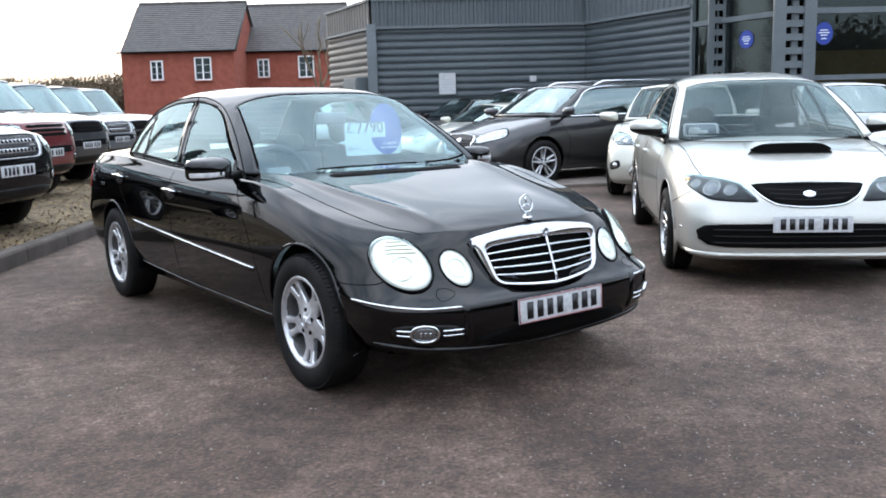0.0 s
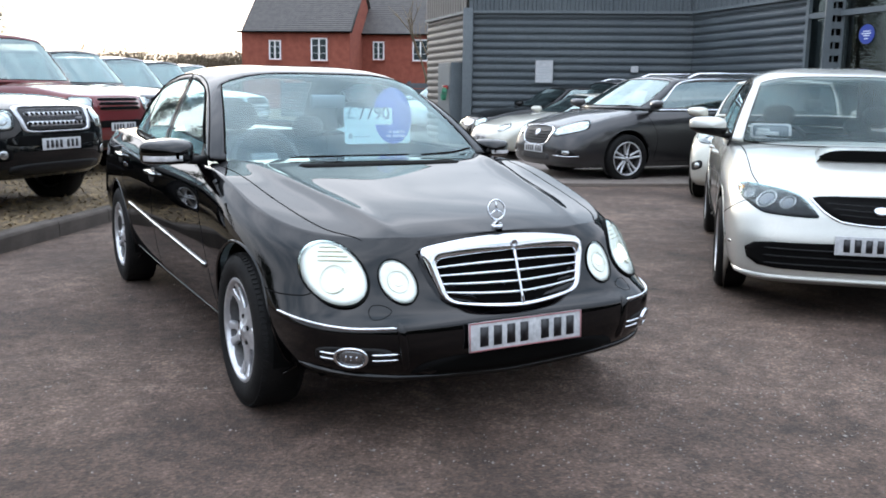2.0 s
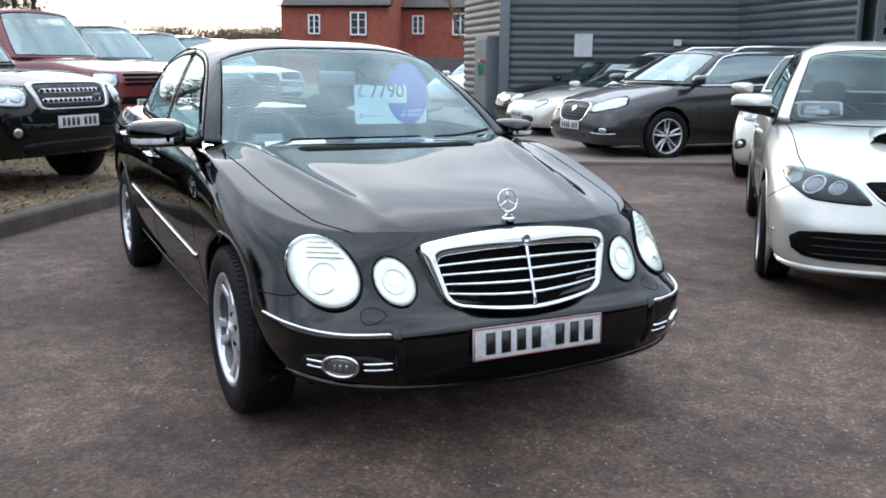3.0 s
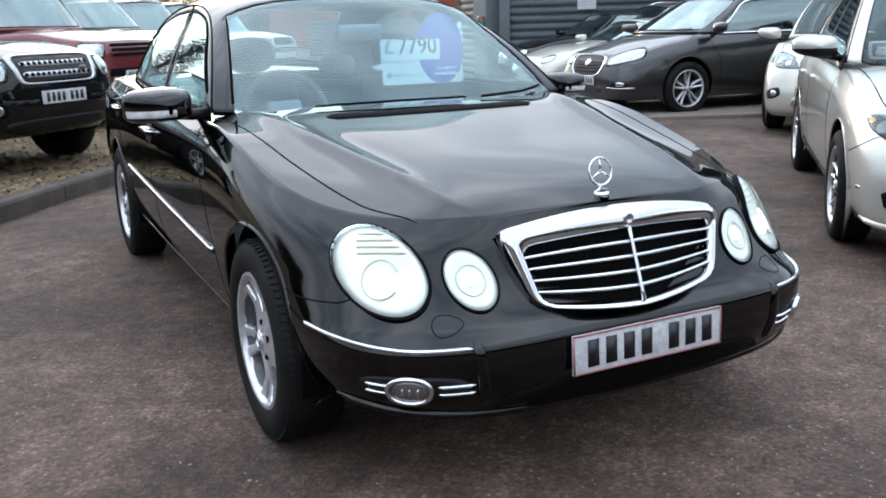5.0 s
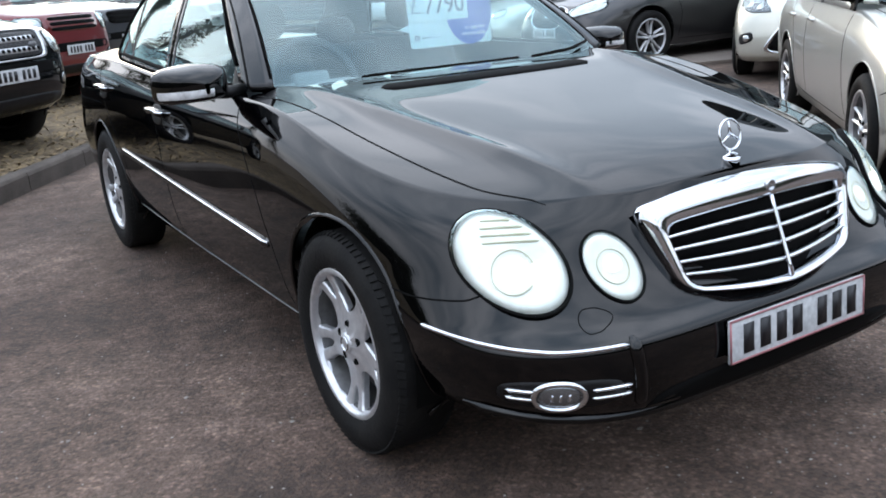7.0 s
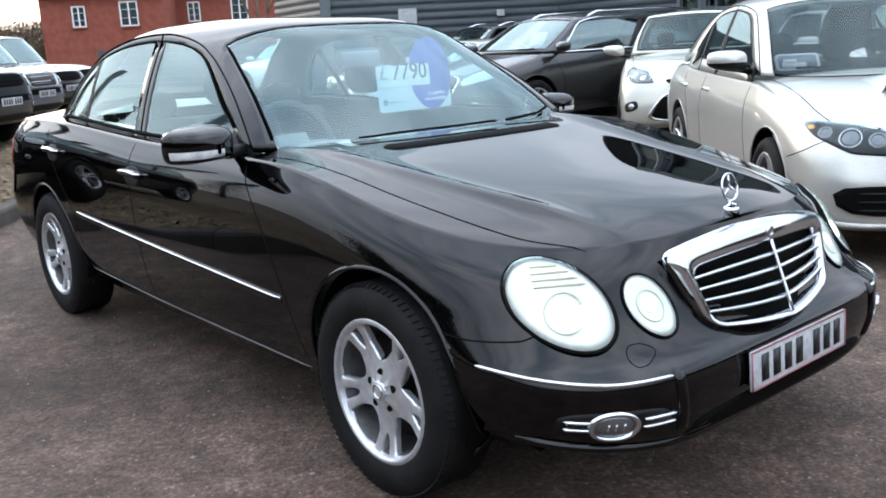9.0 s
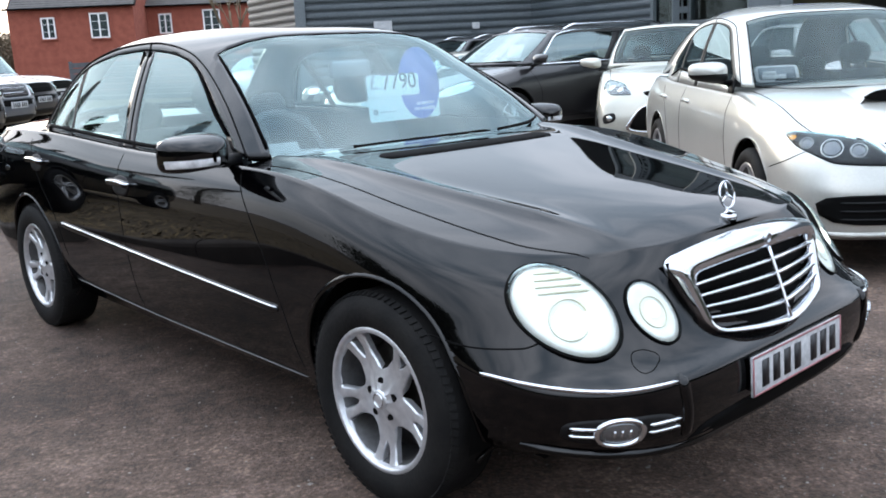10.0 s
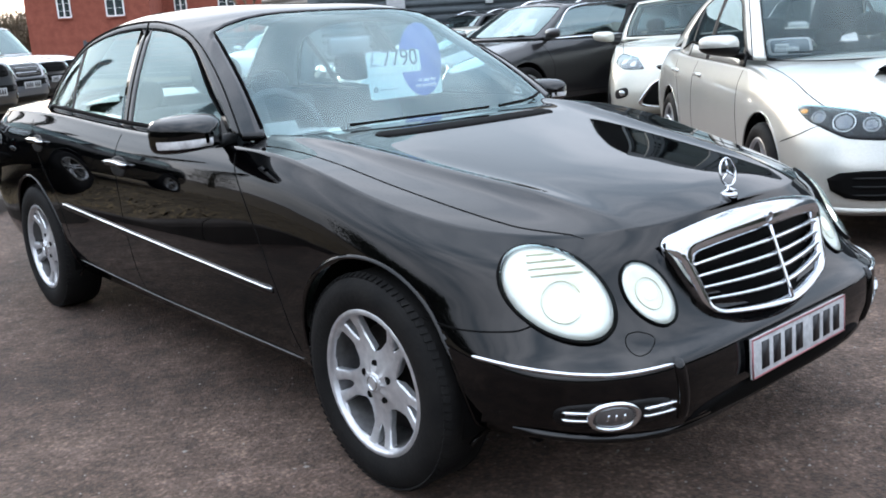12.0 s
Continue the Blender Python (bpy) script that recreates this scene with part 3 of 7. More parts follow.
    # black discs stand in for the shade in five recessed bolt holes
    for k in range(5):
        m = place @ Matrix.Rotation(2 * math.pi * (k + 0.5) / 5, 4, "X") @ Matrix.Translation((face - (0.0125 if kind == "fork" else 0.0065), 0, 0.056))
        part("bolt_hole_shade", *moved(lathe([(0.0, 0.0), (0.0105, 0.0), (0.012, 0.0015), (0.0125, -0.006)], 12), m), GAP, base)
    if kind == "fork":
        block = box(-0.011, 0.011, -0.0085, 0.0085, -0.004, 0.0008)
        for e in (-1, 1):
            band = [moved(block, Matrix.Rotation(2 * math.pi * k / 84, 4, "X") @ Matrix.Translation((h * e * 0.80, 0, r - 0.003)) @ pose(0, 0, 0, 0, 24 * e, 14 * e)) for k in range(84)]
            tread = part("tyre_tread", *moved(join(*band), place), TYRE, base, smooth=False)
            tread["kind"] = "stuff"
    return base


ONCE = {}


def material_once(name):
    if name not in ONCE:
        ONCE[name] = material(name, (0.05, 0.047, 0.045), 0.5, 0.6, (0.03, 0.025, 0.022), 18)
    return ONCE[name]


def number_plate(car, c, width=0.52, height=0.111, tilt=0.0, chars=7, border=False, yaw=0.0):
    """A plate with plain bars where its characters are."""
    m = pose(*c, tilt, 0, yaw)
    base = part("number_plate", *moved(box(-width / 2, width / 2, -0.004, 0.004, -height / 2, height / 2, 0.002), m), PLATE, car, "white number plate")
    if border:
        for x0, x1, z0, z1 in ((-width / 2, width / 2, height / 2 - 0.005, height / 2), (-width / 2, width / 2, -height / 2, -height / 2 + 0.005), (-width / 2, -width / 2 + 0.005, -height / 2, height / 2), (width / 2 - 0.005, width / 2, -height / 2, height / 2)):
            part("plate_border", *moved(box(x0, x1, -0.0055, -0.003, z0, z1), m), PLATE_EDGE, base)
    step = (width - 0.06) / (chars + 0.6)
    x = -width / 2 + 0.035
    for k in range(chars):
        if k == 4:
            x += step * 0.6
        part("plate_bar", *moved(box(x + step * 0.2, x + step * 0.8, -0.0058, -0.003, -height * 0.34, height * 0.34), m), INK, base)
        x += step
    return base


def wing_mirror(car, x, y, z, mat, s=1.0, base=None):
    """A door mirror of half-egg shape on a short arm."""
    sgn = -1 if x < 0 else 1
    rows = []
    for t in np.linspace(0, 1, 13):
        row = []
        for k in np.linspace(0, 2 * math.pi, 33):
            ex = abs(math.cos(k)) ** 0.58 * (1 if math.cos(k) >= 0 else -1)
            ez = abs(math.sin(k)) ** 0.62 * (1 if math.sin(k) >= 0 else -1)
            r = (1 - (1 - t) ** 2.6) ** 0.5 if t else 0.001
            row.append((ex * 0.138 * s * r, -0.075 * s + 0.125 * s * t, ez * 0.068 * s * r * (1 - 0.20 * ex) + 0.012 * ex * s * r))
        rows.append(row)
    rows.append([(p[0] * 0.94, p[1] - 0.006, p[2] * 0.92) for p in rows[-1]])
    rows.append([(p[0] * 0.01, p[1], p[2] * 0.01) for p in rows[-1]])
    m = pose(x, y, z) @ Matrix.Diagonal((sgn, 1, 1, 1)) @ pose(0, 0, 0, 0, 0, -14)
    head_ob = part("door_mirror", *moved(sheet(rows), m), mat, car)
    if base:
        part("mirror_underside", *moved(sheet([[(p[0] * 1.02, p[1] - 0.002, min(p[2] * 1.03, -0.012 * s)) for p in row] for row in rows[:13]]), m), base, head_ob, "black lower half")
    part("mirror_arm", *moved(tube([(-0.05 * s, 0.01, -0.05 * s), (-0.11 * s, 0.01, -0.07 * s), (-0.20 * s, 0.01, -0.085 * s)], [0.035 * s, 0.03 * s, 0.034 * s], 10, flat=0.7), m), PLASTIC, head_ob)
    part("mirror_face", *moved(sheet([[(0.118 * s * math.cos(a) * r, 0.046 * s, 0.056 * s * math.sin(a) * r) for r in (0, 0.5, 1)] for a in np.linspace(0, 2 * math.pi, 24, endpoint=False)], True), m), CHROME, head_ob)
    return head_ob


def square_mirror(car, x, y, z, mat, s=1.0):
    """A door mirror with a flat foot, an upright outer end and a clear indicator strip along its lower front edge."""
    sgn = -1 if x < 0 else 1
    rows = []
    for t in np.linspace(0, 1, 14):
        r = max(0.004, 1 - (1 - t) ** 2.4) ** 0.5
        row = []
        for k in np.linspace(0, 2 * math.pi, 41):
            ex = abs(math.cos(k)) ** 0.42 * (1 if math.cos(k) >= 0 else -1)
            ez = abs(math.sin(k)) ** 0.50 * (1 if math.sin(k) >= 0 else -1)
            top = 0.064 * (1 - 0.16 * max(0, ex) - 0.10 * max(0, -ex) ** 2)
            row.append((ex * 0.130 * s * r - 0.004, (-0.085 + 0.130 * t) * s, (top if ez > 0 else 0.062) * ez * s * (0.45 + 0.55 * r if ez < 0 else r)))
        rows.append(row)
    rows.append([(p[0] * 0.94, p[1] - 0.006, p[2] * 0.92) for p in rows[-1]])
    rows.append([(p[0] * 0.01, p[1], p[2] * 0.01) for p in rows[-1]])
    m = pose(x, y, z) @ Matrix.Diagonal((sgn, 1, 1, 1)) @ pose(0, 0, 0, 0, 0, -14)
    head_ob = part("door_mirror", *moved(sheet(rows), m), mat, car)
    bm = bmesh.new()
    v, f = sheet([[(p[0] * 1.02, p[1] * 1.02, p[2]) for p in row] for row in rows[:14]])
    vv = [bm.verts.new(p) for p in v]
    for q in f:
        bm.faces.new([vv[i] for i in q])
    for at_, no in (((0, 0, -0.014 * s), (0, 0, 1)), ((0, 0, -0.040 * s), (0, 0, -1)), ((-0.030 * s, 0, 0), (-1, 0, 0)), ((0, 0.012 * s, 0), (0, 1, 0))):
        bmesh.ops.bisect_plane(bm, geom=bm.verts[:] + bm.edges[:] + bm.faces[:], plane_co=at_, plane_no=no, clear_outer=True)
    bm.verts.index_update()
    lens = [tuple(q.co) for q in bm.verts], [tuple(w.index for w in q.verts) for q in bm.faces]
    bm.free()
    part("mirror_indicator", *moved(lens, m), INDICATOR, head_ob, "clear indicator strip")
    part("mirror_arm", *moved(tube([(-0.07 * s, 0.01, -0.035 * s), (-0.13 * s, 0.01, -0.045 * s), (-0.20 * s, 0.02, -0.045 * s)], [0.028 * s, 0.024 * s, 0.026 * s], 10, flat=0.9), m), PLASTIC, head_ob)
    part("mirror_face", *moved(sheet([[(0.112 * s * math.cos(a) * r, 0.046 * s, 0.052 * s * math.sin(a) * r) for r in (0, 0.5, 1)] for a in np.linspace(0, 2 * math.pi, 24, endpoint=False)], True), m), CHROME, head_ob)
    return head_ob


def seats(car, y1, y2, z=0.0, w=0.5, cloth=None):
    cloth = cloth or SEAT
    for x in (-0.38, 0.38):
        rows = []
        for t in np.linspace(0, 1, 12):
            hw = 0.235 - 0.03 * t + 0.015 * math.sin(math.pi * t)
            zz, yy = 0.45 + 0.58 * t + z, y1 + 0.16 * t
            rows.append([(x + hw * c, yy + 0.065 * s - 0.03 * abs(c) ** 3, zz) for c, s in ((math.cos(a), math.sin(a)) for a in np.linspace(0, 2 * math.pi, 21))])
        rows.append([(x, y1 + 0.17, 1.035 + z)] * 21)
        seat_ob = part("front_seat", *sheet(rows), cloth, car)
        hr = [[(x + 0.125 * math.sin(t) ** 0.6 * math.cos(a), y1 + 0.16 + 0.05 * math.sin(t) ** 0.6 * math.sin(a), 1.155 + z - 0.085 * math.cos(t)) for a in np.linspace(0, 2 * math.pi, 21)] for t in np.linspace(0.001, math.pi - 0.001, 11)]
        part("headrest", *sheet(hr), cloth, seat_ob)
    part("rear_bench", *box(-0.62, 0.62, y2, y2 + 0.14, 0.5 + z, 0.98 + z, 0.05), cloth, car)
    for x in (-0.38, 0.38):
        hr = [[(x + 0.12 * math.sin(t) ** 0.6 * math.cos(a), y2 + 0.1 + 0.045 * math.sin(t) ** 0.6 * math.sin(a), 1.05 + z - 0.075 * math.cos(t)) for a in np.linspace(0, 2 * math.pi, 21)] for t in np.linspace(0.001, math.pi - 0.001, 9)]
        part("rear_headrest", *sheet(hr), cloth, car)


def cabin(car, y0, y1, belt, w, wheel_y=None, trim=None):
    """Dashboard, floor, steering wheel and seats behind the glass."""
    trim = trim or TRIM
    dash = [[(x, y0 + 0.42 * t - 0.10 * (1 - (x / w) ** 2) * (1 - t), belt - 0.05 - 0.03 * t + 0.03 * math.sin(math.pi * t) + (0.05 * math.exp(-((x + 0.38) / 0.2) ** 2) * t if wheel_y else 0) - (0.30 * max(0, t - 0.85) / 0.15)) for t in np.linspace(0, 1, 10)] for x in np.linspace(-w, w, 25)]
    part("dashboard", *sheet(dash), trim, car)
    part("cabin_floor", *box(-w, w, y0 - 0.1, y1, 0.3, 0.36), trim, car)
    part("cabin_side", *box(-w - 0.03, -w, y0 + 0.32, y1, 0.3, belt + 0.015), SEAT_DARK, car)
    part("cabin_side", *box(w, w + 0.03, y0 + 0.32, y1, 0.3, belt + 0.015), SEAT_DARK, car)
    part("rear_shelf", *box(-w * 0.93, w * 0.93, y1 - 0.55, y1 + 0.1, belt - 0.06, belt - 0.03), trim, car)
    if wheel_y:
        m = pose(-0.37, wheel_y + 0.08, belt - 0.05, 66, 0, 0)
        ring_pts = [(0.185 * math.cos(a), 0.185 * math.sin(a), 0) for a in np.linspace(0, 2 * math.pi, 40, endpoint=False)]
        sw = part("steering_wheel", *moved(tube(ring_pts, 0.017, 8, True), m), SEAT if trim is TRIM else trim, car, "grey leather steering wheel")
        part("wheel_boss", *moved(join(box(-0.08, 0.08, -0.07, 0.06, -0.05, 0.0, 0.02), box(-0.18, 0.18, -0.025, 0.02, -0.03, -0.012, 0.006)), m), trim, sw)


def liners(car, axle, arch, w, wheel_w=0.30):
    for ya in (0.0, axle):
        for sgn in (-1, 1):
            rows = [[(sgn * xx, ya + arch[0] * 1.0 * math.cos(a), arch[1] + arch[0] * 1.0 * math.sin(a)) for xx in (w - 0.02, w - wheel_w, w - wheel_w - 0.001)] + [(sgn * (w - wheel_w), ya, arch[1])] for a in np.linspace(-0.26, math.pi + 0.26, 30)]
            part("wheel_arch_liner", *sheet(rows), GAP, car)


def arch_lips(car, shell, axle, arch, mat, out=0.0, r=0.010):
    for ya in (0.0, axle):
        for sgn in (-1, 1):
            pts = []
            for a in np.linspace(-0.35, math.pi + 0.35, 40):
                q = (sgn * 0.95, ya + arch[0] * math.cos(a), arch[1] + arch[0] * math.sin(a))
                h, nn = shell.press(q, (sgn, 0, 0))
                pts.append((h.x - sgn * 0.004 + sgn * out, q[1], q[2]))
            part("arch_lip", *tube(pts, r, 8), mat, car)


# ---- ground ----
def ground_material(name, base, second, dark, wet):
    m = material(name, base, 0.85, 0, second, 1.3, 0.9, 95.0, rough_var=0.08)
    n, l = m.node_tree.nodes, m.node_tree.links
    p = n["Principled BSDF"]
    was = p.inputs["Base Color"].links[0].from_socket
    c = n["Texture Coordinate"]
    blot = n.new("ShaderNodeTexNoise")
    blot.inputs["Scale"].default_value, blot.inputs["Detail"].default_value = 0.8, 7.0
    l.new(c.outputs["Object"], blot.inputs["Vector"])
    r = n.new("ShaderNodeValToRGB")
    r.color_ramp.elements[0].position, r.color_ramp.elements[0].color = 0.38, (*dark, 1)
    r.color_ramp.elements[1].position, r.color_ramp.elements[1].color = 0.62, (1, 1, 1, 1)
    l.new(blot.outputs["Fac"], r.inputs["Fac"])
    speck = n.new("ShaderNodeTexVoronoi")
    speck.inputs["Scale"].default_value = 48.0
    l.new(c.outputs["Object"], speck.inputs["Vector"])
    sr = n.new("ShaderNodeValToRGB")
    sr.color_ramp.elements[0].position, sr.color_ramp.elements[0].color = 0.0, (1.75, 1.7, 1.66, 1)
    sr.color_ramp.elements[1].position, sr.color_ramp.elements[1].color = 0.5, (0.66, 0.66, 0.66, 1)
    l.new(speck.outputs["Distance"], sr.inputs["Fac"])
    one = n.new("ShaderNodeMix")
    one.data_type, one.blend_type = "RGBA", "MULTIPLY"
    one.inputs["Factor"].default_value = 1.0
    two = n.new("ShaderNodeMix")
    two.data_type, two.blend_type = "RGBA", "MULTIPLY"
    two.inputs["Factor"].default_value = 0.7
    l.new(was, one.inputs["A"])
    l.new(r.outputs["Color"], one.inputs["B"])
    l.new(one.outputs["Result"], two.inputs["A"])
    l.new(sr.outputs["Color"], two.inputs["B"])
    mid = n.new("ShaderNodeTexNoise")
    mid.inputs["Scale"].default_value, mid.inputs["Detail"].default_value, mid.inputs["Roughness"].default_value = 8.0, 9.0, 0.72
    l.new(c.outputs["Object"], mid.inputs["Vector"])
    mr = n.new("ShaderNodeValToRGB")
    mr.color_ramp.elements[0].position, mr.color_ramp.elements[0].color = 0.36, (0.56, 0.53, 0.51, 1)
    mr.color_ramp.elements[1].position, mr.color_ramp.elements[1].color = 0.64, (1.4, 1.4, 1.42, 1)
    l.new(mid.outputs["Fac"], mr.inputs["Fac"])
    three = n.new("ShaderNodeMix")
    three.data_type, three.blend_type = "RGBA", "MULTIPLY"
    three.inputs["Factor"].default_value = 0.85
    l.new(two.outputs["Result"], three.inputs["A"])
    l.new(mr.outputs["Color"], three.inputs["B"])
    chip = n.new("ShaderNodeTexVoronoi")
    chip.inputs["Scale"].default_value = 70.0
    l.new(c.outputs["Object"], chip.inputs["Vector"])
    cr = n.new("ShaderNodeValToRGB")
    cr.color_ramp.elements[0].position, cr.color_ramp.elements[0].color = 0.0, (0.62, 0.60, 0.59, 1)
    cr.color_ramp.elements[1].position, cr.color_ramp.elements[1].color = 1.0, (1.40, 1.42, 1.44, 1)
    split = n.new("ShaderNodeSeparateColor")
    l.new(chip.outputs["Color"], split.inputs["Color"])
    l.new(split.outputs["Red"], cr.inputs["Fac"])
    four = n.new("ShaderNodeMix")
    four.data_type, four.blend_type = "RGBA", "MULTIPLY"
    four.inputs["Factor"].default_value = 0.9
    l.new(three.outputs["Result"], four.inputs["A"])
    l.new(cr.outputs["Color"], four.inputs["B"])
    patch = n.new("ShaderNodeTexNoise")
    patch.inputs["Scale"].default_value, patch.inputs["Detail"].default_value, patch.inputs["Roughness"].default_value = 4.5, 8.0, 0.72
    l.new(c.outputs["Object"], patch.inputs["Vector"])
    pr = n.new("ShaderNodeValToRGB")
    pr.color_ramp.elements[0].position, pr.color_ramp.elements[0].color = 0.34, (0.62, 0.60, 0.60, 1)
    pr.color_ramp.elements[1].position, pr.color_ramp.elements[1].color = 0.66, (1.42, 1.36, 1.36, 1)
    pr.color_ramp.elements.new(0.5).color = (1.0, 0.93, 0.86, 1)
    l.new(patch.outputs["Fac"], pr.inputs["Fac"])
    five = n.new("ShaderNodeMix")
    five.data_type, five.blend_type = "RGBA", "MULTIPLY"
    five.inputs["Factor"].default_value = 0.8
    l.new(four.outputs["Result"], five.inputs["A"])
    l.new(pr.outputs["Color"], five.inputs["B"])
    l.new(five.outputs["Result"], p.inputs["Base Color"])
    return m


ASPHALT = ground_material("worn_tarmac", (0.090, 0.062, 0.047), (0.142, 0.102, 0.081), (0.52, 0.48, 0.45), 0.0)
CONCRETE = material("brown_concrete", (0.15, 0.122, 0.105), 0.85, 0, (0.19, 0.16, 0.138), 1.5, 0.4, 120)
KERB = material("kerb_concrete", (0.050, 0.040, 0.033), 0.9, 0, (0.088, 0.072, 0.06), 4, 0.6, 90)
MULCH = material("dry_verge_soil", (0.060, 0.042, 0.025), 0.95, 0, (0.17, 0.125, 0.074), 3.5, 1.0, 60)

ring_r = np.concatenate([np.linspace(0, 16, 9), [24, 40, 80, 200, 600]])
ground_rows = [[(3 + r * math.cos(a), 4 + r * math.sin(a), -0.018) for r in ring_r] for a in np.linspace(0, 2 * math.pi, 48, endpoint=False)]
ground = tagged(part("ground", *sheet(ground_rows, True), ASPHALT, smooth=False), "worn brown-grey tarmac car park with loose grit", "ground", kind="structure")

KDIR, KOUT = Vector((0.585, 0.811, 0)), Vector((-0.811, 0.585, 0))
K0 = Vector((-1.60, 4.27, 0))


def kerb_at(s, o, z):
    return K0 + KDIR * s + KOUT * o + Vector((0, 0, z))


verge_rows = []
for s in np.concatenate([[-60, -20], np.linspace(-8, 22, 61), [30, 45]]):
    row = []
    for o in np.concatenate([np.linspace(0.13, 8, 30), [14, 30, 60]]):
        row.append(kerb_at(s, o, 0.115 + 0.03 * noise.noise((s * 0.9, o * 0.9, 3)) + 0.012 * noise.noise((s * 4, o * 4, 1)) if o > 0.14 else 0.11))
    verge_rows.append(row)
verge = tagged(part("verge", *sheet(verge_rows), MULCH), "verge of dry straw-coloured soil and bark", "verge", kind="structure")

# the paved strip before the building
P0, PDIR, POUT = Vector((5.2, 7.08, 0)), Vector((0.915, -0.403, 0)), Vector((0.403, 0.915, 0))
rows = [[P0 + PDIR * s + POUT * o + Vector((0, 0, z)) for o, z in ((0, -0.04), (0.0, 0.028), (0.012, 0.036), (0.09, 0.036), (0.1, 0.03), (16, 0.03))] for s in np.linspace(-3.6, 14, 12)]
paving = tagged(part("pavement", *sheet(rows), CONCRETE, smooth=False), "brown concrete strip with a raised pale edge", "pavement", kind="structure")


# ---- the black saloon ----
def arc_path(pts, n=30):
    kn = np.asarray(pts, float)
    s = np.concatenate([[0], np.cumsum(np.linalg.norm(np.diff(kn, axis=0), axis=1))])
    lanes = [curve(s, kn[:, i]) for i in range(kn.shape[1])]
    return [[float(a(t)) for a in lanes] for t in np.linspace(0, s[-1], n)]


saloon = thing("saloon_car", pose(0, 0, 0), "black four-door saloon with lit oval headlamps and chrome grille", "car")
AX = 2.854
ARCH = (0.362, 0.325)
sal = Shell(
    rows=[(0.205, -0.70, 0.215, 0.24, 3.86, 0.80, 4.4), (0.275, -0.795, 0.28, 0.32, 3.93, 0.848, 4.7), (0.38, -0.822, 0.40, 0.46, 3.96, 0.882, 4.9),
          (0.455, -0.815, 0.52, 0.57, 3.96, 0.897, 4.9), (0.50, -0.765, 0.62, 0.62, 3.93, 0.905, 4.4), (0.59, -0.705, 0.74, 0.74, 3.91, 0.905, 3.85),
          (0.695, -0.655, 0.875, 0.90, 3.88, 0.889, 3.55), (0.758, -0.625, 0.97, 0.985, 3.84, 0.836, 3.2)],
    shoulder=([-0.6, -0.3, 0.0, 0.6, 1.6, 2.8, 3.5, 3.85], [0.735, 0.80, 0.857, 0.945, 0.964, 1.012, 1.015, 0.99]),
    top=([-0.625, -0.5, -0.3, 0.0, 0.35, 0.6, 2.5, 3.3, 3.6, 3.85], [0.766, 0.811, 0.848, 0.888, 0.936, 0.967, 1.0, 1.06, 1.05, 1.0]),
    axle=AX, arch=ARCH, corner=(1.0, 0.9), ridge=0.016, cabin=(0.74, 2.8, 0.66), narrow=0.05, detail=2.3, lip_rise=0.02)
body = part("body", sal.verts, sal.faces, BLACK, saloon)
liners(saloon, AX, ARCH, 0.88)
arch_lips(saloon, sal, AX, ARCH, BLACK, r=0.008)
part("underside", *box(-0.72, 0.72, -0.50, 3.7, 0.225, 0.26), GAP, saloon)


def saloon_width(y, z):
    """Half the width of the cabin at a place on its side."""
    t = (z - 0.96) / 0.41
    return 0.80 - 0.20 * t + 0.014 * math.sin(math.pi * min(1, max(0, t))) - 0.03 * max(0, (y - 2.3) / 0.6) ** 2


SALOON_ARCH = [(0.83, 0.905, 0.995, 0.787, 0.977, 0.62, 0.955), (0.95, 0.961, 1.040, 0.86, 1.035, 0.751, 1.052), (1.05, 1.092, 1.113, 1.00, 1.135, 0.915, 1.164),
              (1.17, 1.229, 1.204, 1.17, 1.230, 1.105, 1.290), (1.30, 1.364, 1.280, 1.32, 1.297, 1.275, 1.400), (1.42, 1.489, 1.322, 1.47, 1.346, 1.42, 1.430),
              (1.56, 1.662, 1.351, 1.67, 1.383, 1.66, 1.450), (1.70, 1.81, 1.363, 1.83, 1.399, 1.83, 1.457), (1.835, 1.937, 1.367, 1.94, 1.401, 1.94, 1.458),
              (2.05, 2.15, 1.362, 2.17, 1.393, 2.17, 1.458), (2.25, 2.32, 1.345, 2.36, 1.368, 2.38, 1.444), (2.42, 2.50, 1.308, 2.515, 1.329, 2.55, 1.422),
              (2.455, 2.545, 1.290, 2.56, 1.310, 2.62, 1.408), (2.60, 2.645, 1.225, 2.70, 1.222, 2.85, 1.29), (2.72, 2.745, 1.125, 2.80, 1.115, 3.05, 1.18),
              (2.80, 2.81, 1.045, 2.865, 1.035, 3.25, 1.085), (2.90, 2.90, 1.012, 2.95, 1.012, 3.36, 1.045)]
arched_cabin(saloon, sal, BLACK, SALOON_ARCH, saloon_width, GLASS, BLACK, TRIM)
cabin(saloon, 0.66, 3.1, 0.965, 0.70, wheel_y=1.12)
seats(saloon, 1.55, 2.45, 0.0)
for x in (-0.80, 0.80):
    for y in (0.0, AX):
        wheel(saloon, x, y, 0.327, 0.218, "fork", 0.2, 36)

# grille: a shield with a prow
def prow(s, t, out=0.0):
    a = abs(s)
    x = s * (0.325 + 0.062 * t)
    y = -0.812 + 0.07 * a**1.4 + t * (0.10 - 0.035 * a) - out
    z = (0.497 + 0.03 * a**2) + t * (0.262 - 0.070 * a**2)
    return (x, y, z)


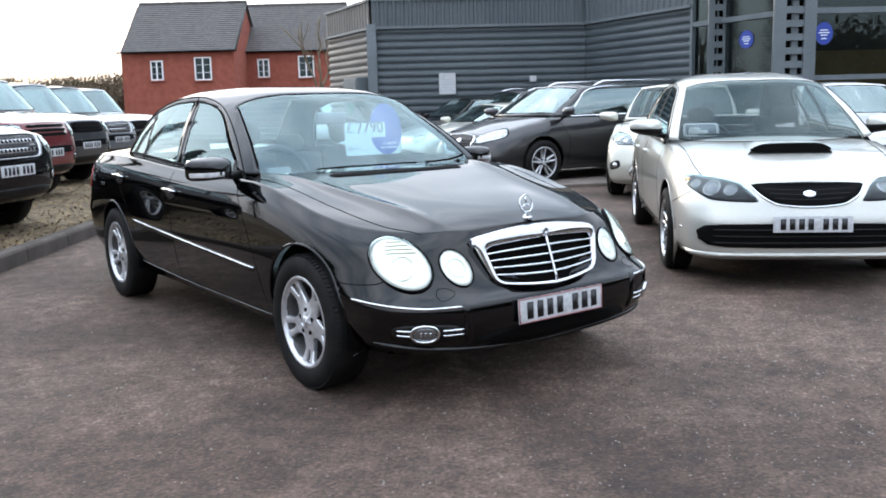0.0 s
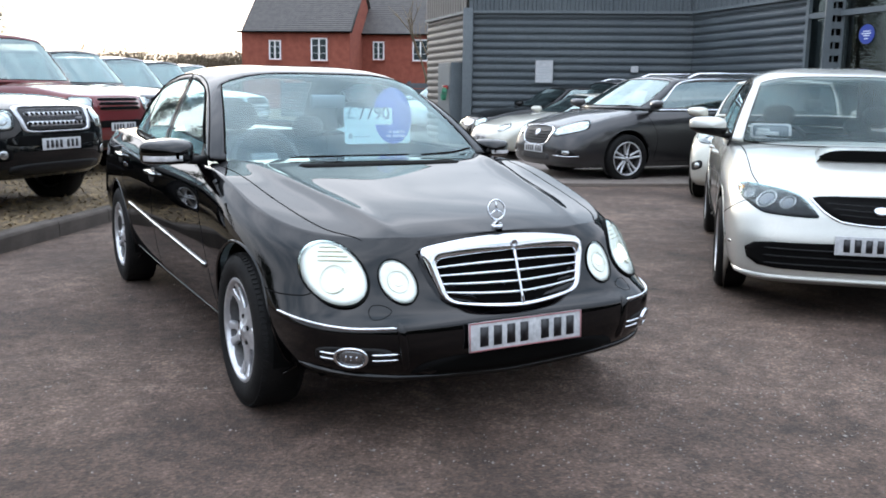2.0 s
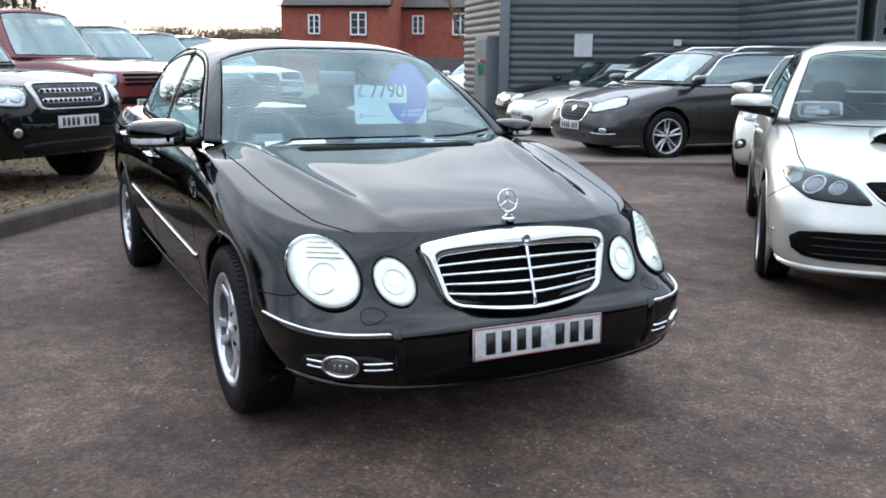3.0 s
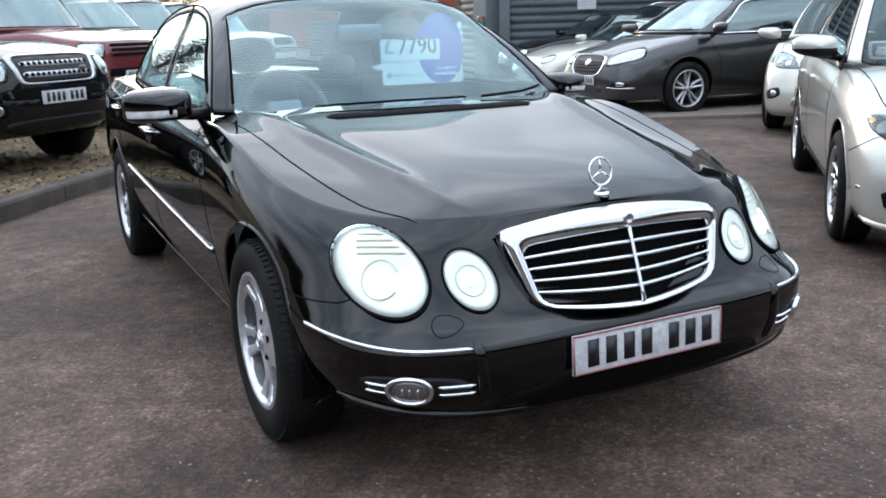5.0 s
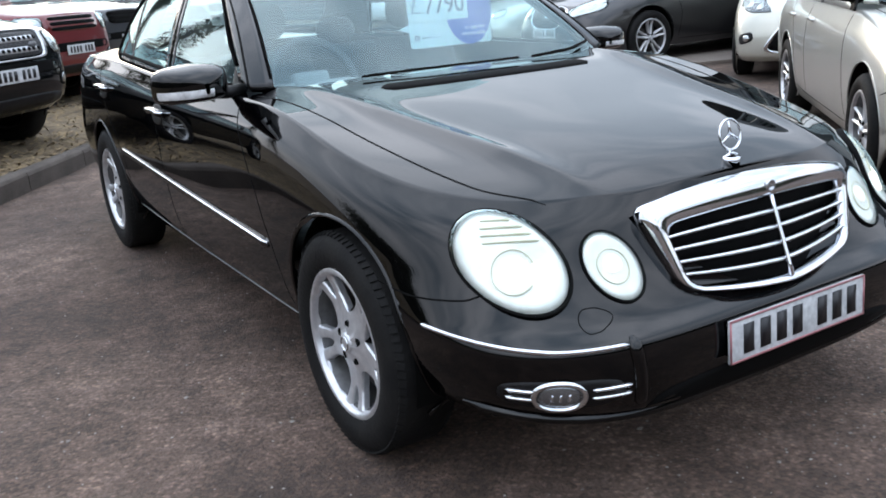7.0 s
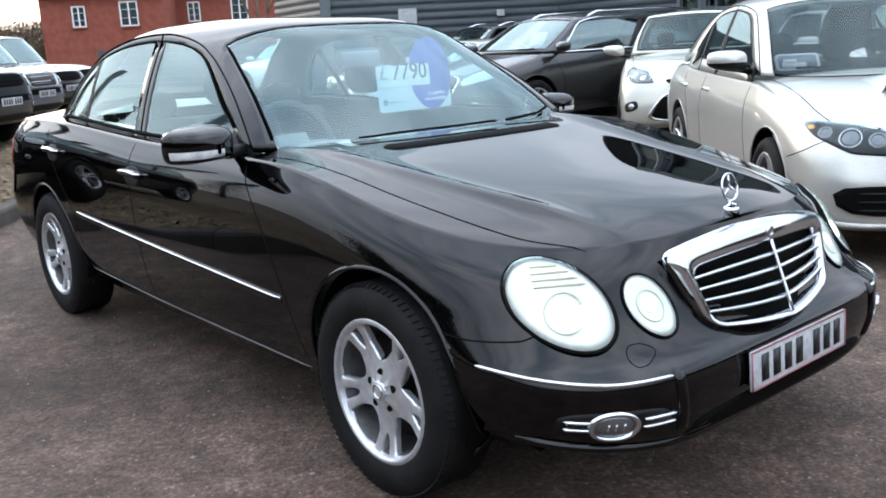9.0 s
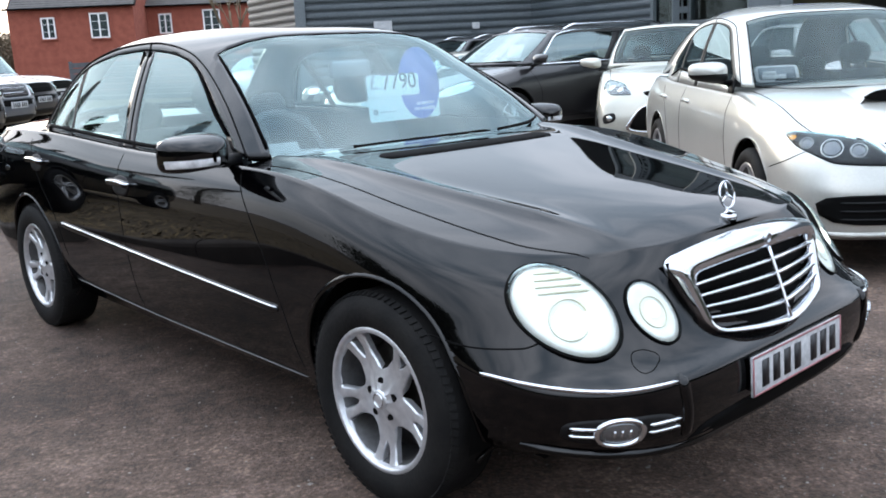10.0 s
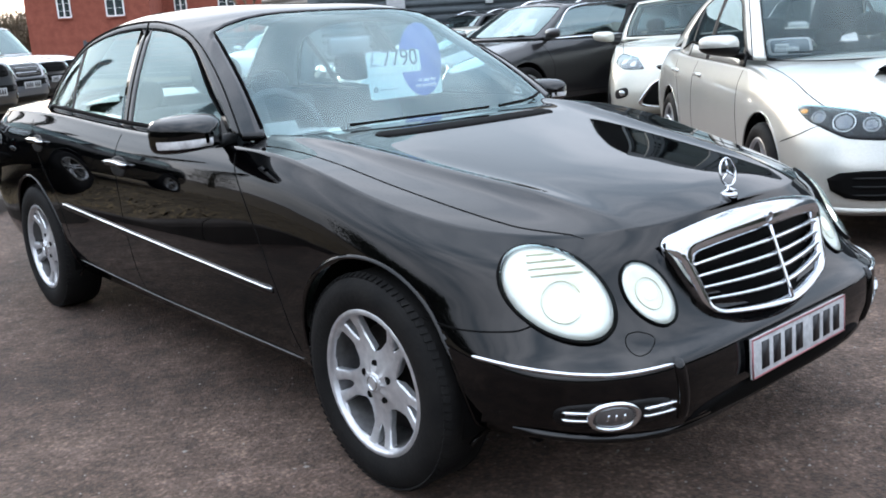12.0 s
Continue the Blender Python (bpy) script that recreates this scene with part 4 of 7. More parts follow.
back_rows = [[prow(s, t, -0.035) for t in np.linspace(0.0, 0.97, 6)] for s in np.linspace(-0.99, 0.99, 21)]
grille = part("grille", *sheet(back_rows), GAP, saloon, "chrome shield grille with dark louvres")
loop = [(s, 0.0) for s in np.linspace(-0.86, 0.86, 27)] + [(0.93, 0.03), (0.97, 0.09)] + [(0.985, t) for t in np.linspace(0.18, 0.80, 9)] + [(0.98, 0.88), (0.96, 0.945), (0.925, 0.985)] + [(s, 1.0) for s in np.linspace(0.87, -0.87, 29)] + [(-0.925, 0.985), (-0.96, 0.945), (-0.98, 0.88)] + [(-0.985, t) for t in np.linspace(0.80, 0.18, 9)] + [(-0.97, 0.09), (-0.93, 0.03)]
rows = []
for s, t in loop:
    ti = 0.055 + t * 0.745
    si = s * 0.91
    o, i = Vector(prow(s, t, 0.0)), Vector(prow(si, ti, 0.004))
    mid = Vector(prow((s + si) / 2, (t + ti) / 2, 0.010))
    rows.append([Vector(prow(s * 1.005, t, -0.05)), o, o.lerp(mid, 0.55) + Vector((0, -0.004, 0)), mid, i.lerp(mid, 0.4), i, Vector(prow(si, ti, -0.03))])
part("grille_frame", *sheet(rows, True), CHROME, grille, "chrome grille surround")
for k in range(4):
    t = 0.055 + 0.745 * (k + 1) / 5
    rows = [[Vector(prow(s, t + e * 0.021, o)) for e, o in ((-0.9, -0.03), (-1, -0.006), (0, 0.004), (1, -0.004), (0.9, -0.03))] for s in np.linspace(-0.91, 0.91, 25)]
    part("grille_bar", *sheet(rows), CHROME, grille, "chrome louvre")
part("grille_spine", *tube([prow(0, t, 0.004) for t in np.linspace(0.05, 0.80, 8)], 0.0065, 8), CHROME, grille)
BADGE = material("grey_metal_emblem", (0.55, 0.57, 0.60), 0.2, 0.9)
# emblem on the grille top and the ring that stands on the bonnet
part("bonnet_badge", *moved(lathe([(0.0, 0.002), (0.011, 0.002), (0.012, 0.004), (0.015, 0.004), (0.016, -0.006)], 28), Matrix.Translation(Vector(prow(0, 0.895, 0.011))) @ pose(0, 0, 0, -22, 0, -90)), BADGE, grille, "small round grille emblem")
ring_c = Vector((0, -0.601, 0.847))
ring = part("bonnet_ornament", *tube([ring_c + Vector((0.039 * math.cos(a), 0.008 * math.sin(a), 0.039 * math.sin(a))) for a in np.linspace(0, 2 * math.pi, 40, endpoint=False)], 0.0035, 8, True), CHROME, saloon, "standing chrome ring ornament")
for k in range(3):
    a = radians(90 + 120 * k)
    part("ornament_arm", *tube([ring_c, ring_c + Vector((0.038 * math.cos(a), 0.008 * math.sin(a), 0.038 * math.sin(a)))], [0.005, 0.0022], 6), CHROME, ring)
part("ornament_foot", *tube([(0, -0.603, 0.808), (0, -0.606, 0.800), (0, -0.608, 0.794), (0, -0.608, 0.789), (0, -0.608, 0.780), (0, -0.608, 0.760)], [0.004, 0.006, 0.017, 0.022, 0.023, 0.022], 20), CHROME, ring)


RIB = material("pale_amber_rib", (0.62, 0.60, 0.44), 0.3, 0.2)
HEAD_BOWL = material("headlamp_reflector", (0.72, 0.73, 0.66), 0.4, 0.45, (0.8, 0.81, 0.76), 22, 0, 90)
SMOKED_RING = material("lamp_ring_grey", (0.25, 0.26, 0.27), 0.25, 0.8)


def headlamp(car, shell, c, d, a, b, turn, label, bulb, n=2.0, rim=0.005, dome=0.012, bowl=BOWL, ribs=0, wedge=0.0, ring=0, tilt=0.0, glare=False):
    """A lamp let into the skin: dark rim, bowl, bulb lens and clear cover."""
    base = part("headlamp", *shell.patch(c, d, a, b, turn, n, lift=0.002, dome=0.0, wall=0.06, wedge=wedge, seg=44, tilt=tilt), bowl, car, label)
    part("lamp_rim", *shell.patch(c, d, a + rim, b + rim, turn, n, lift=0.0055, inner=0.93, rings=3, seg=44, wedge=wedge, tilt=tilt, wall=0.07 if tilt else 0.02), GAP, base)
    for (du, dv, r, m) in bulb:
        dd = Vector(d).normalized()
        u = Vector((0, 0, 1)).cross(dd).normalized()
        q = Vector(c) + u * du + dd.cross(u) * dv
        part("lamp_lens", *shell.patch(q, d, r, r, 0, 2, lift=0.004 + tilt, dome=0.006, rings=6, seg=28), m, base)
        if glare:
            part("lamp_ring", *shell.patch(q, d, r * 1.25, r * 1.25, 0, 2, lift=0.0065, inner=0.83, rings=3, seg=28), BOWL, base)
    if ribs:
        # louvres across the upper third, each as long as the oval allows
        dd = Vector(d).normalized()
        u = Vector((0, 0, 1)).cross(dd).normalized()
        up = dd.cross(u)
        ct, st = math.cos(radians(turn)), math.sin(radians(turn))
        high = math.sqrt((a * st) ** 2 + (b * ct) ** 2)
        for k in range(ribs):
            v = high * (0.80 - 0.135 * k)
            qa = (ct / a) ** 2 + (st / b) ** 2
            qb = 2 * v * ct * st * (1 / a**2 - 1 / b**2)
            qc = v * v * ((st / a) ** 2 + (ct / b) ** 2) - 0.84
            root = math.sqrt(max(0.0, qb * qb - 4 * qa * qc))
            u0, u1 = (-qb - root) / (2 * qa), (-qb + root) / (2 * qa)
            ends = [Vector(c) + up * v + u * (u0 + (u1 - u0) * f) for f in ((0.25, 0.6, 0.95) if c[0] < 0 else (0.05, 0.4, 0.75))]
            part("lamp_rib", *shell.strip(ends, d, 0.009, 0.004 + tilt * 1.7, 12, -0.001), RIB, base)
        du, dv, r, m = bulb[0]
        q = Vector(c) + Vector((0, 0, 1)).cross(Vector(d).normalized()).normalized() * du + Vector(d).normalized().cross(Vector((0, 0, 1)).cross(Vector(d).normalized()).normalized()) * dv
        part("lamp_ring", *shell.patch(q, d, r * 1.4, r * 1.5, 0, 2, lift=0.007 + tilt, inner=0.95, rings=3, seg=32), RIB, base)
    if ring:
        part("lamp_ring", *shell.patch(c, d, ring, ring * 0.86, turn, 2, lift=0.0045, inner=0.92, rings=3, seg=32), RIB, base)
    cover = part("lamp_cover", *shell.patch(c, d, a, b, turn, n, lift=0.006, dome=dome, wall=0.0, rings=7, seg=44, wedge=wedge, tilt=tilt), CLEAR, base)
    cover.visible_shadow = False
    return base


for sgn in (-1, 1):
    d = (sgn * 0.50, -0.80, 0.30)
    headlamp(saloon, sal, (sgn * 0.705, -0.585, 0.645), d, 0.156, 0.103, sgn * 40, "large oval lit headlamp", [(sgn * -0.004, -0.022, 0.037, LAMP_LIT), (sgn * -0.065, -0.03, 0.030, LAMP_LIT)], ribs=4, tilt=0.006, bowl=HEAD_BOWL, rim=0.004)
    d2 = (sgn * 0.34, -0.88, 0.3)
    headlamp(saloon, sal, (sgn * 0.485, -0.70, 0.617), d2, 0.094, 0.066, sgn * 58, "small oval lit headlamp", [(0, 0.005, 0.024, SIDE_LIT)], ring=0.046, bowl=HEAD_BOWL, rim=0.003)
number_plate(saloon, (0, -0.838, 0.403), tilt=-3, border=True)
part("plate_mount", *box(-0.24, 0.24, -0.834, -0.78, 0.355, 0.452, 0.004), PLASTIC, saloon)
for sgn in (-1, 1):
    D = (sgn * 0.35, -1, 0.1)
    path = [(sgn * 0.535, -0.79, 0.462), (sgn * 0.66, -0.74, 0.462), (sgn * 0.76, -0.66, 0.467), (sgn * 0.83, -0.55, 0.475), (sgn * 0.87, -0.42, 0.485)]
    part("bumper_strip", *sal.strip(path, (sgn * 0.6, -0.8, 0.05), 0.0125, 0.008), CHROME, saloon, "thin chrome bumper strip")
    fog = part("fog_lamp_recess", *sal.patch((sgn * 0.665, -0.70, 0.357), (sgn * 0.45, -1, 0.0), 0.145, 0.038, 0, 3, taper=0.0, lift=0.001, rings=4), PLASTIC, saloon)
    part("fog_lamp", *sal.patch((sgn * 0.672, -0.69, 0.357), (sgn * 0.45, -1, 0.0), 0.052, 0.031, 0, 2.2, lift=0.004, dome=0.006), SMOKED_RING, fog, "oval fog lamp")
    for dx in (-0.022, 0.0, 0.020):
        part("fog_lamp_fin", *sal.strip([(sgn * (0.672 + dx), -0.69, 0.345), (sgn * (0.672 + dx), -0.69, 0.358), (sgn * (0.668 + dx), -0.69, 0.369)], (sgn * 0.45, -1, 0.0), 0.009, 0.013, 6), CHROME, fog)
    part("fog_lamp_ring", *sal.patch((sgn * 0.672, -0.69, 0.357), (sgn * 0.45, -1, 0.0), 0.061, 0.039, 0, 2.2, lift=0.012, inner=0.84, rings=3), CHROME, fog)
    for dz in (-0.011, 0.011):
        for x0, x1, y0, y1 in ((0.52, 0.613, -0.77, -0.74), (0.728, 0.768, -0.68, -0.62)):
            part("fog_lamp_bar", *sal.strip([(sgn * x0, y0, 0.357 + dz), (sgn * (x0 + x1) / 2, (y0 + y1) / 2, 0.357 + dz), (sgn * x1, y1, 0.357 + dz)], (sgn * 0.45, -1, 0), 0.009, 0.008, 12), CHROME, fog)
    # side trims, door handles, shut lines
    part("side_trim", *sal.strip([(sgn * 0.9, 0.50, 0.497), (sgn * 0.91, 1.4, 0.535), (sgn * 0.9, 2.40, 0.582)], (sgn, 0, 0), 0.034, 0.012, 60), BLACK, saloon)
    part("side_trim_chrome", *sal.strip([(sgn * 0.9, 0.50, 0.508), (sgn * 0.91, 1.4, 0.546), (sgn * 0.9, 2.40, 0.593)], (sgn, 0, 0), 0.0065, 0.013, 60), CHROME, saloon, "thin chrome strip on the side trim")
    for y, z in ((1.66, 0.83), (2.66, 0.87)):
        h = part("door_handle", *sal.strip([(sgn * 0.9, y - 0.10, z), (sgn * 0.9, y, z + 0.006), (sgn * 0.9, y + 0.09, z + 0.004)], (sgn, 0, 0.1), 0.034, 0.032, 16), BLACK, saloon)
        part("handle_cup", *sal.patch((sgn * 0.9, y - 0.005, z - 0.006), (sgn, 0, 0.1), 0.082, 0.042, 0, 2.2, lift=0.0012), PLASTIC, h)
        part("handle_strip", *sal.strip([(sgn * 0.9, y - 0.10, z + 0.004), (sgn * 0.9, y, z + 0.010), (sgn * 0.9, y + 0.09, z + 0.008)], (sgn, 0, 0.1), 0.018, 0.036, 16), CHROME, h)
    for path in ([(0.9, 0.42, 0.30), (0.9, 0.47, 0.5), (0.89, 0.56, 0.7), (0.84, 0.74, 0.93)], [(0.9, 1.66, 0.27), (0.91, 1.67, 0.6), (0.83, 1.70, 0.95)],
                 [(0.9, 2.42, 0.42), (0.9, 2.47, 0.60), (0.89, 2.60, 0.74), (0.82, 2.78, 0.97)], [(0.9, 0.42, 0.28), (0.9, 1.4, 0.285), (0.9, 2.42, 0.32)]):
        part("shut_line", *sal.strip([(sgn * x, y, z) for x, y, z in path], (sgn, 0, 0.15), 0.006, 0.0012, 40, 0.001), GAP, saloon)
    part("shut_line", *sal.strip([(sgn * 0.90, -0.25, 0.560), (sgn * 0.86, -0.38, 0.545), (sgn * 0.80, -0.50, 0.552), (sgn * 0.775, -0.56, 0.575)], (sgn * 0.8, -0.6, 0.1), 0.005, 0.0012, 24, 0.001), GAP, saloon)
    part("shut_line", *sal.strip([(sgn * 0.56, -0.53, 0.76), (sgn * 0.66, -0.36, 0.81), (sgn * 0.72, 0.0, 0.87), (sgn * 0.765, 0.5, 0.93), (sgn * 0.79, 0.72, 0.96)], (sgn * 0.15, -0.1, 1), 0.007, 0.0014, 40, 0.001), GAP, saloon)
square_mirror(saloon, -0.985, 0.785, 1.010, BLACK)
square_mirror(saloon, 0.94, 0.94, 0.985, BLACK, 0.82)
# vent, wipers
part("bonnet_vent", *sal.strip([(-0.44, 0.485, 0.94), (-0.22, 0.465, 0.95), (0, 0.46, 0.95), (0.22, 0.465, 0.95), (0.44, 0.485, 0.94)], (0, -0.1, 1), 0.085, 0.007, 30), GAP, saloon, "black bonnet air vent")
part("scuttle", *box(-0.70, 0.70, 0.60, 0.76, 0.90, 0.935, 0.005), PLASTIC, saloon)
wiper = part("wiper", *tube(arc_path([(-0.42, 0.665, 0.978), (-0.15, 0.60, 0.985), (0.20, 0.585, 0.985)], 14), 0.005, 6), GAP, saloon)
part("wiper", *tube(arc_path([(0.30, 0.63, 0.978), (0.5, 0.66, 0.985), (0.66, 0.74, 1.0)], 10), 0.006, 6), GAP, saloon)
for sgn in (-1, 1):
    part("bumper_fold", *sal.strip([(sgn * 0.525, -0.80, 0.475), (sgn * 0.515, -0.80, 0.42), (sgn * 0.50, -0.80, 0.30)], (sgn * 0.3, -1, 0), 0.035, 0.010, 14), BLACK, saloon)
    part("sill_strip", *sal.strip([(sgn * 0.86, 0.44, 0.262), (sgn * 0.87, 1.4, 0.268), (sgn * 0.86, 2.42, 0.30)], (sgn, 0, 0), 0.005, 0.004, 40), DARKGREY, saloon)
part("front_lip", *sal.strip([(-0.80, -0.45, 0.292), (-0.62, -0.70, 0.277), (-0.3, -0.77, 0.246), (0, -0.78, 0.222), (0.3, -0.77, 0.246), (0.62, -0.70, 0.277), (0.80, -0.45, 0.292)], (0, -1, 0), 0.022, 0.014, 50), BLACK, saloon)
part("lower_intake", *sal.patch((0, -0.80, 0.285), (0, -1, 0), 0.47, 0.055, 0, 4, taper=-0.08, lift=0.002), GAP, saloon, "black lower air intake")
for sgn in (-1, 1):
    loop = [(sgn * 0.575 + 0.045 * math.cos(t), -0.74, 0.515 + 0.026 * math.sin(t) * (1 + 0.4 * math.cos(t) * sgn)) for t in np.linspace(0, 2 * math.pi, 13)]
    part("washer_cap", *sal.strip(loop, (sgn * 0.3, -1, 0.2), 0.003, 0.001, 40, 0.001), GAP, saloon)
part("tail_lamp", *sal.patch((-0.80, 3.70, 0.82), (-0.8, 0.5, 0.1), 0.16, 0.10, 0, 2.6, lift=0.006), REDLENS, saloon)
part("tail_lamp", *sal.patch((0.80, 3.70, 0.82), (0.8, 0.5, 0.1), 0.16, 0.10, 0, 2.6, lift=0.006), REDLENS, saloon)
part("interior_mirror", *box(-0.09, 0.12, 1.23, 1.26, 1.21, 1.285, 0.012), MIDGREY, saloon)


# the price board behind the windscreen
BOARD = material("board_white", (0.55, 0.68, 0.70), 0.4, 0, (0.52, 0.65, 0.67), 5)
BLUE = material("board_blue", (0.06, 0.10, 0.42), 0.4)
NAVY = material("dark_lettering", (0.02, 0.05, 0.09), 0.5)
PALEINK = material("white_lettering", (0.8, 0.85, 0.9), 0.5)


def lettering(text, m, size, mat, parent, name="lettering", depth=0.0008):
    c = bpy.data.curves.new(name, "FONT")
    c.body, c.size, c.extrude, c.align_x, c.align_y = text, size, depth, "LEFT", "BOTTOM"
    c.materials.append(mat)
    ob = new(name, c)
    ob.parent, ob.matrix_basis = parent, m
    return ob


bm_ = pose(0.13, 1.27, 1.0, 84, 0, 0)
board = thing("price_board", bm_, "white price board with a blue disc behind the windscreen", "sign")


def slab(w, h, r, z0, z1, x0=0.0, y0=0.0, n=8):
    pts = []
    for cx, cy, a0 in ((w - r, h - r, 0), (r, h - r, 90), (r, r, 180), (w - r, r, 270)):
        pts += [(x0 + cx + r * math.cos(radians(a0 + 90 * k / n)), y0 + cy + r * math.sin(radians(a0 + 90 * k / n))) for k in range(n + 1)]
    m = len(pts)
    v = [(x, y, z0) for x, y in pts] + [(x, y, z1) for x, y in pts]
    return v, [tuple(range(m, 2 * m)), tuple(reversed(range(m)))] + [(i, (i + 1) % m, m + (i + 1) % m, m + i) for i in range(m)]


part("board_sheet", *slab(0.43, 0.215, 0.02, 0, 0.003), BOARD, board, smooth=False)
part("board_tail", [(0.004, 0.105, 0), (-0.055, 0.088, 0), (0.004, 0.070, 0), (0.004, 0.105, 0.003), (-0.055, 0.088, 0.003), (0.004, 0.070, 0.003)], [(0, 2, 1), (3, 4, 5), (0, 1, 4, 3), (1, 2, 5, 4), (2, 0, 3, 5)], BOARD, board, smooth=False)
disc = [(0.315 + 0.125 * math.cos(a), 0.165 + 0.168 * math.sin(a)) for a in np.linspace(0, 2 * math.pi, 48, endpoint=False)]
part("board_disc", [(x, y, 0.0035) for x, y in disc] + [(x, y, 0.0045) for x, y in disc], [tuple(range(48, 96))] + [(i, (i + 1) % 48, 48 + (i + 1) % 48, 48 + i) for i in range(48)], BLUE, board, "blue disc", smooth=False)
part("price_strip", *slab(0.31, 0.10, 0.012, 0.005, 0.007, 0.0, 0.112), BOARD, board, smooth=False)
lettering("£", pose(0.012, 0.128, 0.0072), 0.10, material("teal_lettering", (0.16, 0.27, 0.30), 0.5), board, "pound_sign")
lettering("7790", pose(0.085, 0.124, 0.0074), 0.105, NAVY, board, "price")
lettering("or pay for", pose(0.285, 0.058, 0.005), 0.027, PALEINK, board)
lettering("me monthly", pose(0.265, 0.032, 0.005), 0.027, PALEINK, board)
part("board_mark", *moved(lathe([(0.007, 0.0), (0.007, 0.002), (0.012, 0.002), (0.012, 0.0)], 20), pose(0.035, 0.045, 0.0035, 0, -90, 0)), NAVY, board)
part("board_bar", *box(0.06, 0.16, 0.041, 0.049, 0.003, 0.0042), material("grey_lettering", (0.4, 0.5, 0.55), 0.5), board)


# ---- the other cars ----
def plain_car(name, m, label, mat, dims, nose=None, group="", wheel_kind="five", tall=0.0, wheel_r=0.32, detail=0.8, rim=None, low_mat=None, mirror_mat=None, bonnet_line=True, inside=True, mirrors=True, corner=(0.85, 0.6), mirror_base=None, mirror_rise=0.0, arch_line=None, pane=None):
    """dims: front overhang, wheelbase, rear overhang, half width, bonnet nose height, bonnet rear height, belt, roof height, windscreen base y, roof front y, roof rear y, tail base y.
    nose: height, y and squareness of the six rows at the front."""
    fo, wb, ro, w, hn, hr, belt, roof, wy, rf, rr, tb = dims
    car = thing(name, m, label, "car", group)
    b0 = 0.2 + tall
    arch = (wheel_r + 0.045, wheel_r + 0.005)
    end = wb + ro
    k = hn - b0
    nose = nose or [(b0, -fo + 0.10, 5.2), (b0 + 0.12 * k, -fo + 0.02, 5.4), (b0 + 0.4 * k, -fo, 5.0), (b0 + 0.62 * k, -fo + 0.02, 4.6), (b0 + 0.82 * k, -fo + 0.06, 4.2), (hn, -fo + 0.13, 3.5)]
    side = [(b0, b0 + 0.04, end - 0.1, w * 0.92), (b0 + 0.1, b0 + 0.12, end - 0.03, w * 0.965), (b0 + 0.3, b0 + 0.3, end, w * 0.995), (b0 + 0.45, b0 + 0.45, end - 0.01, w), ((b0 + 0.45 + belt) / 2, (b0 + 0.45 + belt) / 2, end - 0.05, w * 0.985), (belt, belt, end - 0.10, w * 0.915)]
    yn = nose[-1][1]
    sh = Shell(
        rows=[(zf, yf, zs, zr, yr, ww, n) for (zf, yf, n), (zs, zr, yr, ww) in zip(nose, side)],
        shoulder=([yn, -0.25, 0.1, wy, (wy + tb) / 2, tb, end], [hn, hn + 0.5 * (hr - hn), hn + 0.72 * (hr - hn), belt - 0.02, belt, belt + 0.02, belt + 0.02]),
        top=([yn, yn + 0.11, -0.2, 0.3, wy, tb, end], [hn + 0.01, hn + 0.05, hn + 0.66 * (hr - hn) + 0.02, hr - 0.015, hr + 0.01, belt + 0.05, belt + 0.03]),
        axle=wb, arch=arch, corner=corner, cabin=(wy + 0.12, tb - 0.1, w * 0.76), narrow=0.05, detail=detail)
    part("body", sh.verts, sh.faces, mat, car)
    liners(car, wb, arch, w * 0.97)
    arch_lips(car, sh, wb, arch, low_mat or mat, r=0.006)
    part("underside", *box(-w * 0.8, w * 0.8, -fo + 0.25, end - 0.25, b0 - 0.01, b0 + 0.03), GAP, car)
    wt = w * 0.68
    z0, z1 = belt + 0.01, roof - 0.075
    lowk = [(0, wy, hr), (w * 0.80, wy + 0.16, hr - 0.0), (w * 0.885, wy + 0.30, z0), (w * 0.895, wy + 0.46 * (tb - wy), z0), (w * 0.895, wy + 0.50 * (tb - wy), z0), (w * 0.87, wy + 0.84 * (tb - wy), z0 + 0.02), (w * 0.78, tb - 0.08, z0 + 0.04), (0, tb, z0 + 0.06)]
    highk = [(0, rf, roof - 0.03), (wt * 0.93, rf + 0.06, z1 + 0.01), (wt * 0.985, rf + 0.18, z1 + 0.01), (wt, rf + 0.5 * (rr - rf), z1 + 0.02), (wt, rf + 0.56 * (rr - rf), z1 + 0.02), (wt * 0.97, rr - 0.25, z1 - 0.01), (wt * 0.90, rr - 0.06, z1 - 0.02), (0, rr, roof - 0.06)]
    if arch_line:
        stations_, width_, sill_ = arch_line
        arched_cabin(car, sh, mat, stations_, width_, GLASS_DEEP, PLASTIC, TRIM_DARK, sill_)
    else:
        greenhouse(car, mat, lowk, highk, ["windscreen", "", "front_door_glass", "", "rear_door_glass", "", "rear_window"], [9, 2, 6, 2, 6, 4, 8],
                   crown=([rf - 0.05, rf + 0.3, (rf + rr) / 2, rr - 0.3, rr + 0.05], [roof - 0.03, roof - 0.008, roof, roof - 0.02, roof - 0.06]), glass_mat=pane or GLASS_DARK)
    if inside:
        cabin(car, wy + 0.08, tb, belt, w * 0.76, wheel_y=wy + 0.55, trim=TRIM_DARK)
        seats(car, wy + 0.95, wy + 1.85, belt - 0.965, cloth=SEAT_DARK)
    for x in (-w + 0.10, w - 0.10):
        for y in (0.0, wb):
            wheel(car, x, y, wheel_r, rim or wheel_r - 0.095, wheel_kind, 0.2)
        if mirrors:
            wing_mirror(car, (w + 0.10 - mirror_rise * 0.6) * (1 if x > 0 else -1), wy + 0.24, belt + 0.08 + mirror_rise, mirror_mat or mat, 1.0, base=mirror_base)
